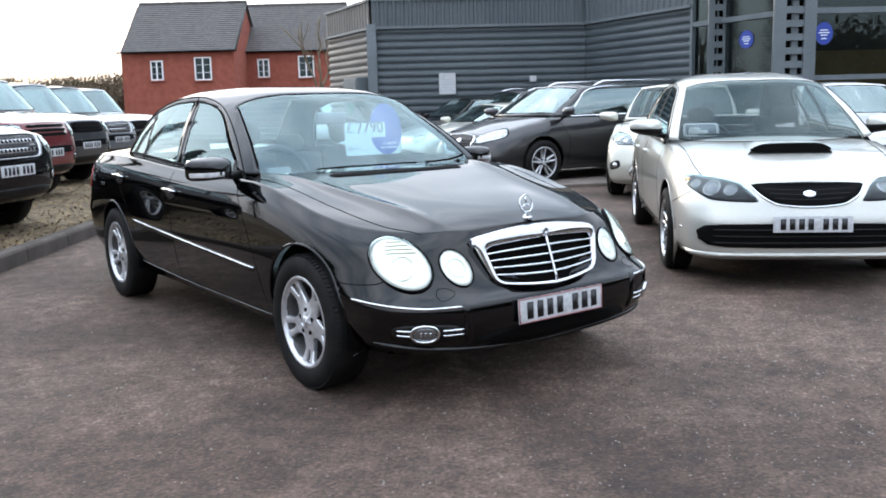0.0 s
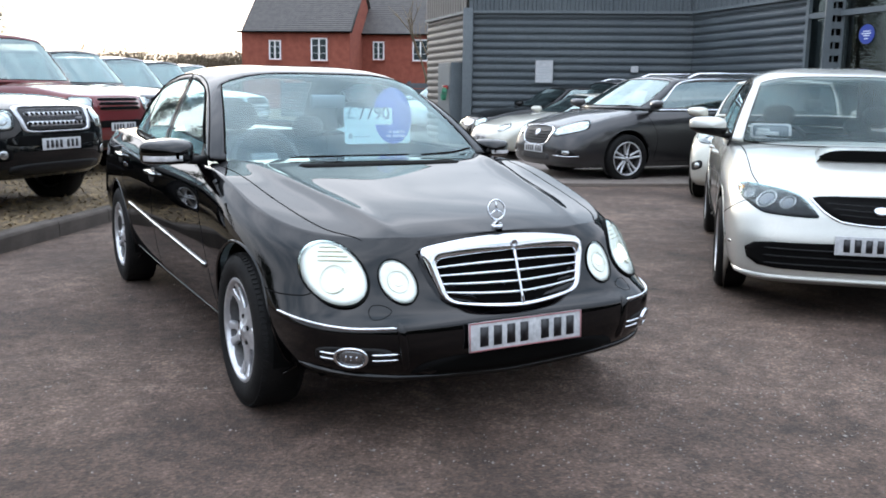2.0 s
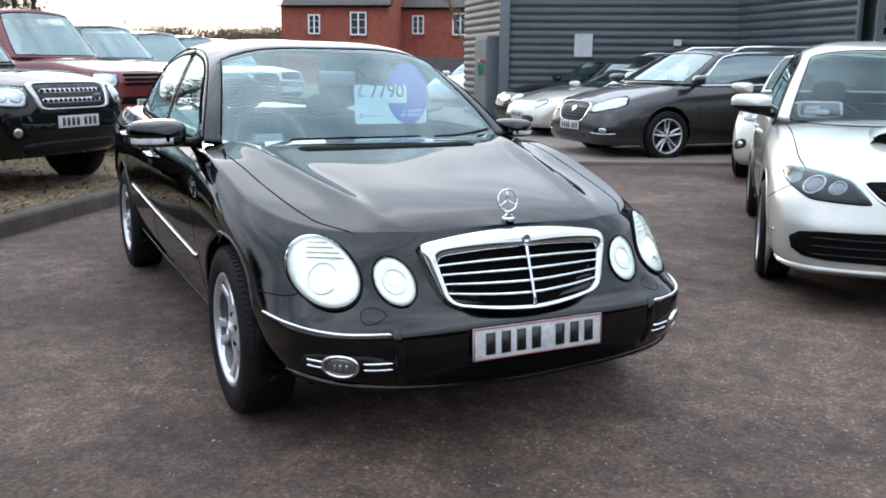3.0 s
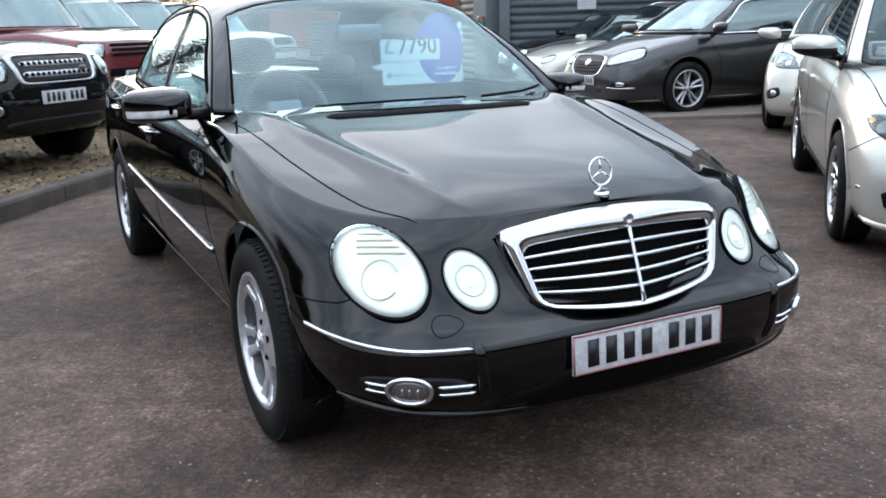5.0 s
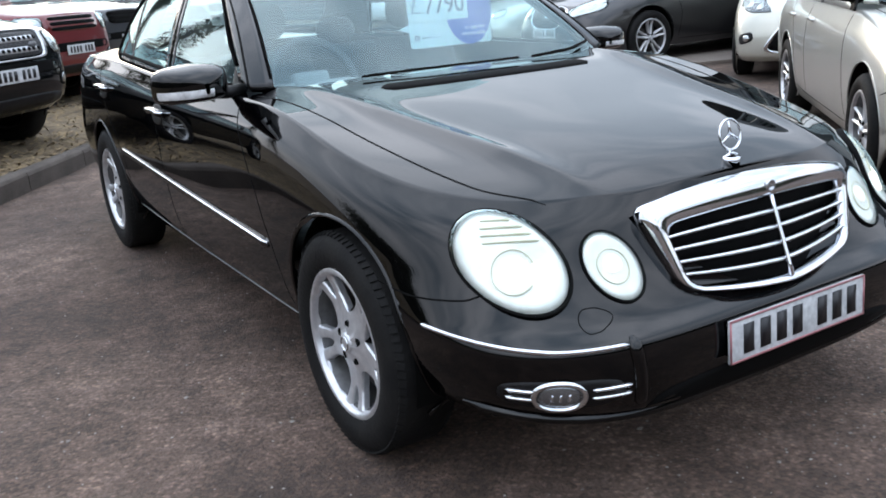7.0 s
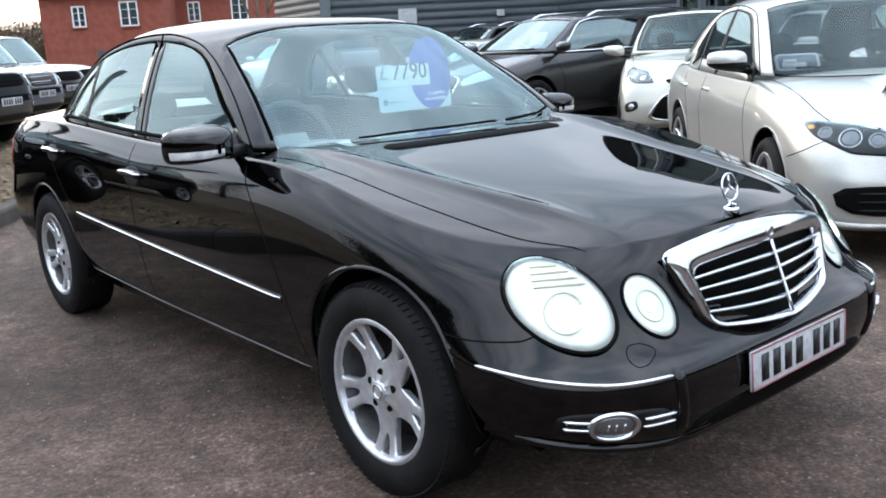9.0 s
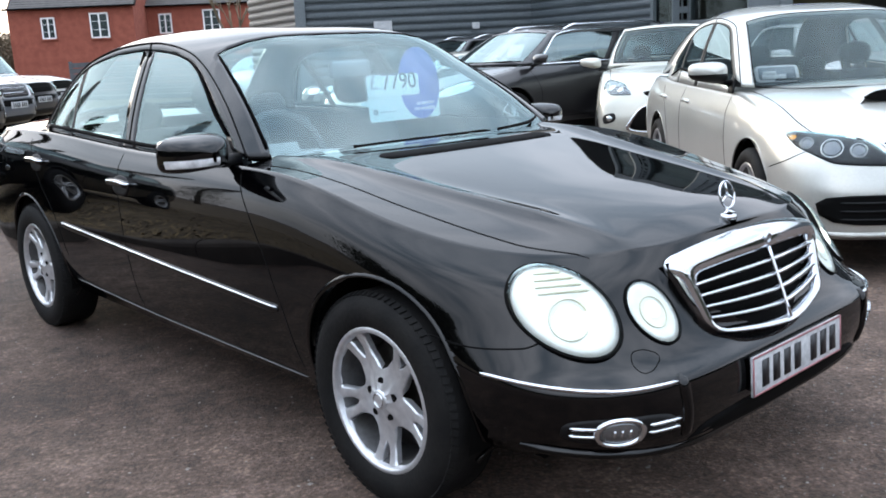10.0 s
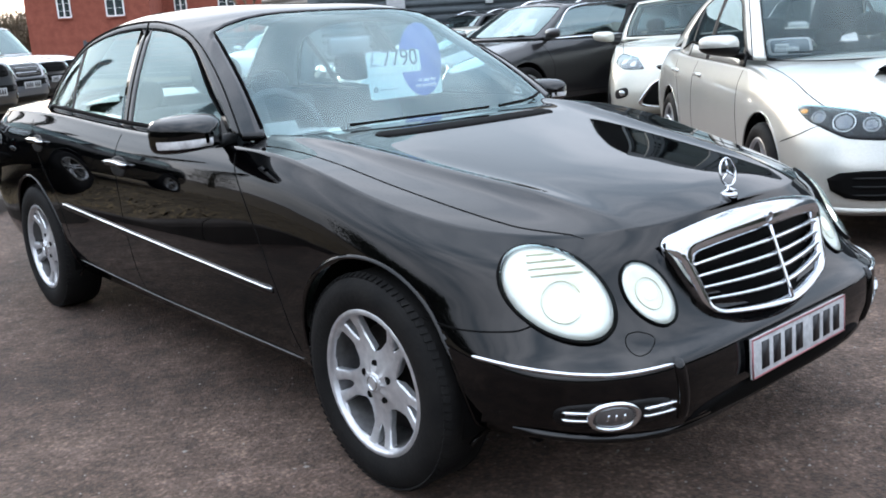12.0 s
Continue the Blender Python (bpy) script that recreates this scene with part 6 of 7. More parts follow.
def off_road(x, y, rz, paint_mat, label, kind, detail=0.8, low=None, rise=0.0, roof=0.0):
    car, sh = plain_car("off_road_car", stand(x, y, rz, 0.86, 0.11), label, paint_mat, tuple(v + rise * (k in (4, 5, 6)) + (0.3 * rise + roof) * (k == 7) for k, v in enumerate(OFF)), nose=[(z + rise * max(0, z - 0.34) / 0.65, y_, n) for z, y_, n in OFF_NOSE], tall=0.14, wheel_r=0.37, detail=detail, wheel_kind="five", rim=0.25, group="off-road cars on the verge", mirrors=False, corner=(0.7, 0.5))
    lamps(car, sh, 0.70, 0.90 + rise * 0.85, 0.16, 0.095, 4, 0.8, n=4, lean=0.4, up=0.1, bulbs=((-0.05, 0, 0.055), (0.07, 0, 0.05)))
    if kind == "mesh":
        g = pad(car, sh, "grille", (0, -0.86, 0.90 + rise * 0.85), (0, -1, 0.1), 0.44, 0.10, MESH, "dark perforated grille in a silver frame", n=8, taper=0.05)
        pad(car, sh, "grille_frame", (0, -0.86, 0.90 + rise * 0.85), (0, -1, 0.1), 0.475, 0.125, ALLOY, n=8, taper=0.06, lift=0.014, inner=0.91, parent=g, rings=3)
        for dz in (-0.045, 0.045):
            bar = [(-0.39, -0.83, 0.90 + rise * 0.85 + dz), (0, -0.86, 0.90 + rise * 0.85 + dz), (0.39, -0.83, 0.90 + rise * 0.85 + dz)]
            part("grille_bar", *sh.strip(bar, (0, -1, 0.1), 0.05, 0.012, 20), ALLOY, g)
            for xx in np.linspace(-0.36, 0.36, 13):
                pad(car, sh, "grille_hole", (xx, -0.86, 0.90 + rise * 0.85 + dz), (0, -1, 0.1), 0.021, 0.016, GAP, n=2, lift=0.0135, parent=g, seg=10, rings=2)
        pad(car, sh, "badge", (0.30, -0.85, 0.885 + rise * 0.85), (0, -1, 0.1), 0.045, 0.022, DARKGREY, n=2, lift=0.02, parent=g)
    else:
        g = pad(car, sh, "grille", (0, -0.86, 0.90 + rise * 0.85), (0, -1, 0.1), 0.46, 0.095, paint_mat if kind == "paint" else GAP, "slatted grille", n=5, lift=0.004)
        for dz in (-0.062, 0.0, 0.062):
            pad(car, sh, "grille_slot", (0, -0.86, 0.90 + rise * 0.85 + dz), (0, -1, 0.1), 0.42, 0.022, GAP, n=6, lift=0.008, parent=g)
    lo_mat = low or PLASTIC
    pad(car, sh, "bumper_recess", (0, -0.87, 0.70), (0, -1, 0), 0.62, 0.05, GAP, n=5, lift=0.003)
    pad(car, sh, "bumper_guard", (0, -0.86, 0.43), (0, -1, -0.1), 0.60, 0.055, lo_mat, n=4, lift=0.008)
    for sgn in (-1, 1):
        pad(car, sh, "fog_lamp", (sgn * 0.66, -0.80, 0.58), (sgn * 0.45, -1, 0), 0.09, 0.06, GAP, n=2.4)
        pad(car, sh, "fog_lamp_lens", (sgn * 0.66, -0.80, 0.58), (sgn * 0.45, -1, 0), 0.04, 0.04, BOWL, n=2, lift=0.006, dome=0.004)
    number_plate(car, (0, -0.885, 0.66))
    return car


off_road(-0.93, 5.86, 43, GREEN, "near-black off-road car with a silver mesh grille on the verge", "mesh", 0.9)
off_road(0.30, 9.7, 43, RED, "dark red off-road car with red grille slats on the verge", "paint", rise=0.09, roof=0.10)
off_road(1.5, 12.1, 43, DARKGREY, "dark grey off-road car with a black grille on the verge", "dark", 0.6, rise=0.08)
off_road(2.75, 14.5, 43, MIDGREY, "mid grey off-road car on the verge", "mesh", 0.6)
off_road(4.0, 16.9, 43, DARKGREY, "dark off-road car on the verge", "dark", 0.5)
off_road(5.3, 19.3, 43, WHITE, "white off-road car on the verge", "dark", 0.5)


# ---- the dealer's building ----
CLAD = material("grey_cladding", (0.062, 0.077, 0.087), 0.45, 0.0, (0.078, 0.094, 0.103), 0.8, 0.05, 30)
# lit copy of the grey cladding: warm light on the side wall, as colour
CLAD_LIT = material("sidelit_grey_cladding", (0.125, 0.118, 0.110), 0.5, 0.0, (0.145, 0.136, 0.124), 0.8, 0.05, 30)
STEEL = material("grey_steel", (0.10, 0.12, 0.13), 0.5, 0.0, (0.12, 0.14, 0.15), 2, 0.05, 40)
CREAM = material("cream_sheeting", (0.30, 0.26, 0.21), 0.7, 0, (0.34, 0.30, 0.25), 2)
SHOWGLASS = glass("showroom_glass", (0.32, 0.34, 0.34))
# the showroom's lack of light is put into this dark colour
DARKROOM = material("showroom_shade", (0.05, 0.048, 0.045), 0.8, 0, (0.08, 0.075, 0.07), 1.0)
STICKER = material("sticker_blue", (0.02, 0.05, 0.30), 0.4)
BC, BI, BW = Vector((9.35, 15.52, 0)), Vector((13.71, 12.52, 0)), Vector((12.82, 8.52, 0))
H = 3.87


def out_of(a, b):
    d = (b - a).normalized()
    return Vector((d.y, -d.x, 0))


def clad(a, b, z0, z1, pitch=0.175, depth=0.045):
    """Horizontal trapezoid sheeting from a to b."""
    nrm = out_of(a, b)
    prof, z = [], z0
    while z < z1 - 0.01:
        for dz, o in ((0.0, 0.0), (0.022, 0.0), (0.045, depth * 0.75), (0.075, depth), (0.115, depth), (0.145, depth * 0.75), (0.168, 0.0)):
            if z + dz <= z1:
                prof.append((z + dz, o))
        z += pitch
    prof.append((z1, 0.0))
    return sheet([[p + nrm * o + Vector((0, 0, zz)) for zz, o in prof] for p in (a, b)])


def ribs(a, b, z0, z1, pitch=0.2, depth=0.03, off=0.07):
    """Upright ribbed sheeting from a to b."""
    nrm, d = out_of(a, b), (b - a)
    length = d.length
    d = d / length
    pts, s = [], 0.0
    while s < length:
        for ds, o in ((0.0, 0.0), (0.1, 0.0), (0.12, depth), (0.18, depth)):
            if s + ds < length:
                pts.append((s + ds, o))
        s += pitch
    pts.append((length, 0.0))
    return sheet([[a + d * s + nrm * (o + off) + Vector((0, 0, z)) for z in (z1, z0)] for s, o in pts])


BL = BC + Vector((0.20, 0.98, 0)) * 3.4
for nm, a, b in (("wall_front", BC, BI), ("wall_wing", BI, BW), ("wall_side", BL, BC)):
    w = tagged(part(nm, *clad(a, b, 0.03, H - 0.70), CLAD_LIT if nm == "wall_side" else CLAD, smooth=False), "wall of horizontal sheet cladding, beige-grey from warm light put into its colour" if nm == "wall_side" else "wall of dark grey horizontal sheet cladding", "wall", kind="structure")
    nr = out_of(a, b)
    part("fascia", *ribs(a, b, H - 0.66, H - 0.02), CLAD_LIT if nm == "wall_side" else CLAD, w, smooth=False)
    part("flashing", *sheet([[p + nr * o + Vector((0, 0, z)) for o, z in ((0.02, H - 0.72), (0.12, H - 0.72), (0.12, H - 0.655), (0.07, H - 0.65))] for p in (a, b)]), STEEL, w, smooth=False)
    part("coping", *sheet([[p + nr * o + Vector((0, 0, z)) for o, z in ((0.06, H - 0.06), (0.13, H - 0.06), (0.13, H), (-0.35, H), (-0.35, 0))] for p in (a, b)]), STEEL, w, smooth=False)
part("corner_post", *moved(box(-0.14, 0.10, -0.14, 0.10, 0, H - 0.6, 0.01), Matrix.Translation(BC) @ pose(0, 0, 0, 0, 0, -34)), STEEL, bpy.data.objects["wall_front"])
roof_deck = tagged(part("flat_roof", [tuple(p + Vector((0, 0, H - 0.1))) for p in (BC, BI, BW, BW + Vector((20, 0, 0)), BC + Vector((24, 12, 0)), BL)], [(0, 1, 2, 3, 4, 5)], STEEL, smooth=False), "flat grey roof", "roof", kind="structure")
upper = tagged(part("wall_upper", *ribs(BI + Vector((0.8, 1.2, 0)), BW + Vector((1.0, -0.2, 0)), H - 0.1, H + 0.75, 0.28, 0.04), CREAM, smooth=False), "cream ribbed upper wall set back above the roof", "wall", kind="structure")

# notice, lamp box
fd = (BI - BC).normalized()
fn = out_of(BC, BI)
fm = Matrix(((*fd, 0), (*(-fn), 0), (0, 0, 1, 0), (0, 0, 0, 1))).transposed()


def on_front(s, z, off=0.06):
    m = fm.copy()
    m.translation = BC + fd * s + fn * off + Vector((0, 0, z))
    return m


notice = thing("notice_board", on_front(1.82, 1.80), "white notice board with faint grey lines on cladding", "sign")
part("notice_sheet", *box(-0.21, 0.21, -0.02, 0.0, -0.26, 0.26, 0.004), PLATE, notice, smooth=False)
part("notice_rim", *join(box(-0.22, 0.22, -0.025, 0.0, 0.26, 0.275), box(-0.22, 0.22, -0.025, 0.0, -0.275, -0.26), box(-0.22, -0.205, -0.025, 0, -0.26, 0.26), box(0.205, 0.22, -0.025, 0, -0.26, 0.26)), STEEL, notice, smooth=False)
greyink = material("grey_lettering_notice", (0.42, 0.45, 0.47), 0.6)
for k, (x0, x1, z) in enumerate(((-0.14, 0.02, 0.20), (-0.16, 0.14, 0.10), (-0.16, 0.10, 0.04), (-0.16, 0.15, -0.02), (-0.16, 0.06, -0.10), (-0.16, 0.12, -0.16))):
    part("notice_line", *box(x0, x1, -0.0225, -0.019, z - 0.012, z + 0.012), greyink, notice, smooth=False)
lampbox = thing("wall_box", on_front(3.95, 1.87), "small pale box on the cladding", "box")
part("box_case", *box(-0.085, 0.085, -0.07, 0.0, -0.07, 0.07, 0.01), PLATE, lampbox, smooth=False)

# cabinet with a hose on the side wall
sd = (BL - BC).normalized()
sm = Matrix(((*sd, 0), (*Vector((-sd.y, sd.x, 0)), 0), (0, 0, 1, 0), (0, 0, 0, 1))).transposed()
sm.translation = BC + sd * 0.72 + Vector((-sd.y, sd.x, 0)) * 0.08
cabinet = thing("service_cabinet", sm, "tall dark grey service cabinet on the side wall", "cabinet")
part("cabinet_case", *box(-0.52, 0.52, 0.0, 0.3, 0.0, 2.0, 0.02), STEEL, cabinet, smooth=False)
part("cabinet_door", *box(-0.48, 0.48, 0.3, 0.32, 0.08, 1.93, 0.01), STEEL, cabinet, smooth=False)
hose_m = sm @ Matrix.Translation((-0.30, 0.36, 1.25))
hose = thing("hose_reel", hose_m, "green hose coiled on the side wall", "hose")
GREENHOSE = material("green_hose", (0.03, 0.22, 0.12), 0.5)
part("hose_coil", *tube([(0.09 * math.cos(a) * (1 + 0.03 * math.sin(3 * a)), 0.005 * a, 0.16 * math.sin(a)) for a in np.linspace(0, 6 * math.pi, 80)], 0.014, 8), GREENHOSE, hose)
part("hose_bracket", *box(-0.05, 0.05, -0.05, 0.08, 0.11, 0.20, 0.01), REDLENS, hose)

# showroom: a bay along the wing, then the front
wd_ = (BW - BI).normalized()
C1 = BW + wd_ * 0.75
C2 = BW + wd_ * 2.75
C3 = C2 + fd * 9.0
SH = 5.2
SILL, TRANSOM = 1.62, 2.80


def bar(name, a, b, z0, z1, depth, mat, parent, off=0.0):
    d = (b - a).normalized()
    nr = out_of(a, b)
    v = []
    for p in (a, b):
        for o in (off, off + depth):
            for z in (z0, z1):
                v.append(tuple(p + nr * o + Vector((0, 0, z))))
    return part(name, v, [(0, 1, 3, 2), (4, 6, 7, 5), (0, 4, 5, 1), (2, 3, 7, 6), (0, 2, 6, 4), (1, 5, 7, 3)], mat, parent, smooth=False)


def lattice_column(at, w, label):
    """A steel column of two plates with a row of square holes."""
    m = fm.copy()
    m.translation = at
    col = thing("lattice_column", m, label, "column", "steel columns of the showroom")
    n = int(SH / 0.24)
    for k in range(n):
        z = 0.24 * k
        part("column_rung", *box(-w * 0.30, w * 0.30, -0.03, 0.0, z + 0.12, z + 0.24), STEEL, col, smooth=False)
    for s in (-1, 1):
        part("column_plate", *box(s * w * 0.5 - w * 0.2, s * w * 0.5 + w * 0.2, -0.05, 0.02, 0, SH), STEEL, col, smooth=False)
    part("column_web", *box(-w * 0.05, w * 0.05, 0.03, 0.06, 0, SH), STEEL, col, smooth=False)
    part("column_back", *box(-w * 0.5, w * 0.5, 0.08, 0.10, 0, SH), GAP, col, smooth=False)
    return col


lattice_column(C1 + Vector((-0.12, -0.08, 0)), 0.30, "grey steel lattice column between the panes")
lattice_column(C2 + Vector((-0.10, -0.06, 0)), 0.55, "wide grey steel lattice column at the showroom corner")
for k, (a, b) in enumerate(((BW, C2), (C2, C3))):
    win = tagged(part("window_%d" % (k + 1), *sheet([[p + Vector((0, 0, z)) for z in (0.1, SILL, TRANSOM, SH)] for p in (a, b)]), SHOWGLASS, smooth=False), "dark showroom glazing in grey frames", "window", kind="structure")
    bar("transom", a, b, TRANSOM - 0.05, TRANSOM + 0.05, 0.07, STEEL, win)
    bar("sill", a, b, SILL - 0.05, SILL + 0.04, 0.07, STEEL, win)
    bar("window_sill", a, b, 0.0, 0.12, 0.1, STEEL, win)
    bar("head", a, b, SH - 0.1, SH + 0.25, 0.12, STEEL, win)
    n = 1 if k == 0 else 4
    for j in range(n + 1):
        p = a.lerp(b, j / n)
        d = (b - a).normalized()
        bar("mullion", p - d * 0.04, p + d * 0.04, 0, SH, 0.08, STEEL, win)
behind = out_of(C2, C3) * -6
# dark-coloured box behind the panes stands in for an unlit room; its roof is unseen
tagged(part("showroom_back", [tuple(p + Vector((0, 0, z))) for p in (BW + behind * 0.2 + Vector((1.5, 0.5, 0)), C3 + behind) for z in (0, SH)], [(0, 1, 3, 2)], DARKROOM, smooth=False), "back wall of the showroom, its dimness put into a dark colour", "wall", kind="structure")
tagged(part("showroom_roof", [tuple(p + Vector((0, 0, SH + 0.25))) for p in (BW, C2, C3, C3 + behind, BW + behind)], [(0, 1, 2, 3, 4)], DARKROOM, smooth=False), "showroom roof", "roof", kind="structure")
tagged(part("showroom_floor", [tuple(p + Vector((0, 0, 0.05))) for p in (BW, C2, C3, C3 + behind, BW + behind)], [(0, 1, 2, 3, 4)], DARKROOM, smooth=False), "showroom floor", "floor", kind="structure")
# an added ochre board stands in for the warm brown reflection in the panes
REFLECTED = material("ochre_reflection", (0.20, 0.15, 0.06), 0.8, 0, (0.24, 0.18, 0.09), 2)
brown_panel = thing("reflection_panel", Matrix.Translation(C2 + fd * 1.5 - fn * 1.2) @ pose(0, 0, 0, 0, 0, -34), "low ochre panel standing in for a brown reflection in the showroom glass", "panel")
part("panel_board", *box(-0.9, 0.9, 0, 0.08, 0.05, 2.15, 0.01), REFLECTED, brown_panel, smooth=False)


def sticker(at, d, nr, w, h, label):
    m = Matrix(((*d, 0), (*(-nr), 0), (0, 0, 1, 0), (0, 0, 0, 1))).transposed()
    m.translation = at + nr * 0.015
    st = thing("window_sticker", m, label, "sticker", "round blue stickers on the showroom glass")
    pts = [(w * math.cos(a), h * math.sin(a)) for a in np.linspace(0, 2 * math.pi, 40, endpoint=False)]
    part("sticker_disc", [(x, -0.002, z) for x, z in pts] + [(x, 0.002, z) for x, z in pts], [tuple(reversed(range(40))), tuple(range(40, 80))] + [(i, (i + 1) % 40, 40 + (i + 1) % 40, 40 + i) for i in range(40)], STICKER, st, smooth=False)
    for z, x in ((0.25, 0.45), (0.02, 0.62), (-0.2, 0.4), (-0.5, 0.3)):
        part("sticker_bar", *box(-w * x, w * x, -0.004, -0.002, h * z, h * (z + 0.09)), PALEINK, st, smooth=False)


sticker(BW + wd_ * 1.55 + Vector((0, 0, 2.39)), wd_, out_of(BI, BW), 0.19, 0.17, "round blue sticker on the showroom side pane")
sticker(C2 + fd * 0.54 + Vector((0, 0, 2.40)), fd, fn, 0.16, 0.20, "round blue sticker on the showroom front pane")

# closing walls out of view
tagged(part("wall_rear", *clad(C3, C3 + Vector((0.824, -0.566, 0)) * 30, 0.0, 5.0), CLAD, smooth=False), "grey clad wall", "wall", kind="structure")

# ---- slatted fence between house and building ----
FENCE = material("grey_fence_board", (0.06, 0.07, 0.08), 0.7, 0, (0.085, 0.09, 0.10), 3, 0.1, 30)
e0, f0, r0 = Vector((-2.82, -3.77, 0)), Vector((0.592, 0.806, 0)), Vector((0.806, -0.592, 0))


def far(px, depth, z=0.0):
    return e0 + f0 * depth + r0 * ((px - 767) / 1593 * depth) + Vector((0, 0, z))


fa_, fb_ = far(300, 40), far(640, 34)
fl = (fb_ - fa_).length
frot = math.degrees(math.atan2((fb_ - fa_).y, (fb_ - fa_).x))
fence = thing("fence", Matrix.Translation(fa_) @ pose(0, 0, 0, 0, 0, frot), "dark grey horizontal board fence", "fence")
for k in range(7):
    part("slat", *box(0, fl, -0.02, 0.02, 0.08 + 0.22 * k, 0.27 + 0.22 * k, 0.006), FENCE, fence, smooth=False)
for x in np.linspace(0, fl, 8):
    part("post", *box(x - 0.05, x + 0.05, 0.02, 0.12, 0, 1.66, 0.005), FENCE, fence, smooth=False)
vanc, vs_ = plain_car("hatchback_car", Matrix.Translation(far(560, 31)) @ pose(0, 0, 0, 0, 0, -60), "white car before a fence", WHITE, (0.9, 2.6, 0.80, 0.9, 0.76, 1.02, 0.98, 1.5, 0.50, 1.25, 3.0, 3.25), detail=0.5)

# ---- brick houses ----
BRICK = material("red_brick", (0.23, 0.06, 0.038), 0.85, 0, (0.30, 0.088, 0.055), 2.5, 0.3, 30)
TILE = material("grey_roof_tiles", (0.078, 0.072, 0.070), 0.8, 0, (0.105, 0.096, 0.090), 3, 0.3, 25)
UPVC = material("white_window_frame", (0.8, 0.8, 0.8), 0.4)
PANE = glass("house_glass", (0.25, 0.28, 0.3))
ROOMDARK = material("dark_room", (0.05, 0.055, 0.06), 0.8)
hm0 = Matrix(((*r0, 0), (*f0, 0), (0, 0, 1, 0), (0, 0, 0, 1))).transposed()


def gable_house(at, w, deep, eave, ridge, windows, label, lean=0.0, ground_z=0.0):
    """A house whose eaves run along its front, with a tiled roof laid in courses."""
    m = hm0.copy()
    m.translation = at
    h = thing("house", m, label, "house", "brick houses")
    z0 = ground_z
    walls = part("wall", *join(box(0, w, 0, deep, z0 - 0.1, eave)), BRICK, h, smooth=False)
    for x in (0.0, w):
        part("gable", [(x, 0, eave), (x, deep, eave), (x, deep / 2, ridge - 0.12)], [(0, 1, 2)] if x else [(0, 2, 1)], BRICK, h, smooth=False)
    n = 24
    for side in (0, 1):
        prof = []
        for k in range(n):
            t0, t1 = k / n, (k + 1) / n
            y0, y1 = -0.3 + (deep / 2 + 0.3) * t0, -0.3 + (deep / 2 + 0.3) * t1
            za, zb = eave - 0.12 + (ridge - eave + 0.12) * t0, eave - 0.12 + (ridge - eave + 0.12) * t1
            prof += [(y0, za + 0.05), (y1, zb + 0.02)]
        prof.append((deep / 2, ridge + 0.04))
        if side:
            prof = [(deep - y, z) for y, z in prof]
        part("roof", *sheet([[(x, y, z) for y, z in prof] for x in (-0.22 + lean, w + 0.18)]), TILE, h, smooth=False)
    part("ridge_tile", *tube([(-0.2 + lean, deep / 2, ridge + 0.04), (w + 0.2, deep / 2, ridge + 0.04)], 0.11, 8), TILE, h)
    part("gutter", *tube([(-0.2, -0.34, eave - 0.10), (w + 0.2, -0.34, eave - 0.10)], 0.06, 8), GAP, h)
    part("barge_board", *tube([(w + 0.17, -0.3, eave - 0.12), (w + 0.17, deep / 2, ridge - 0.02)], 0.07, 6), material_once("brake_iron"), h)
    for x, z, ww, hh, cols in windows:
        wi = part("window", *box(x - ww / 2, x + ww / 2, -0.03, 0.06, z - hh / 2, z + hh / 2), ROOMDARK, h, smooth=False)
        for x0, x1, za, zb in ((-ww / 2, ww / 2, -hh / 2, -hh / 2 + 0.09), (-ww / 2, ww / 2, hh / 2 - 0.09, hh / 2), (-ww / 2, -ww / 2 + 0.09, -hh / 2, hh / 2), (ww / 2 - 0.09, ww / 2, -hh / 2, hh / 2)):
            part("frame", *box(x + x0, x + x1, -0.07, 0.02, z + za, z + zb), UPVC, wi, smooth=False)
        for c in (1,):
            xx = x - ww / 2 + ww * c / (cols * 2)
            t = 0.045
            part("glazing_bar", *box(xx - t, xx + t, -0.06, -0.02, z - hh / 2, z + hh / 2), UPVC, wi, smooth=False)
        for c in (1, 2):
            zz = z - hh / 2 + hh * c / 3
            part("glazing_bar", *box(x - ww / 2, x + ww / 2, -0.055, -0.02, zz - 0.010, zz + 0.010), UPVC, wi, smooth=False)
        part("pane", *box(x - ww / 2, x + ww / 2, -0.04, -0.036, z - hh / 2, z + hh / 2), PANE, wi, smooth=False)
        part("sill", *box(x - ww / 2 - 0.06, x + ww / 2 + 0.06, -0.14, 0.0, z - hh / 2 - 0.07, z - hh / 2), BRICK, wi, smooth=False)
        part("lintel", *box(x - ww / 2 - 0.1, x + ww / 2 + 0.1, -0.02, 0.02, z + hh / 2 + 0.003, z + hh / 2 + 0.22), BRICK, wi, smooth=False)
    return h


D1 = 62.0
w1 = (414 - 218) / 1593 * D1
gable_house(far(218, D1), w1, 8.4, 5.25, 8.75, [(w1 * 0.312, 3.95, 0.85, 1.32, 1), (w1 * 0.72, 4.0, 1.15, 1.55, 1)], "red brick house with grey tiled roof and white windows", 0.35)
D2 = 66.0
w2 = (600 - 400) / 1593 * D2
gable_house(far(398, D2), w2, 8.4, 5.35, 8.9, [(w2 * 0.33, 4.1, 0.85, 1.32, 1), (w2 * 0.70, 4.15, 1.15, 1.55, 1)], "red brick house set back beside a house")

# ---- trees and hedges ----
BARK = material("grey_brown_bark", (0.11, 0.085, 0.065), 0.95, 0, (0.16, 0.13, 0.10), 6, 0.5, 50)
TWIG = material("brown_twigs", (0.13, 0.10, 0.065), 0.9, 0, (0.19, 0.15, 0.10), 1.5)
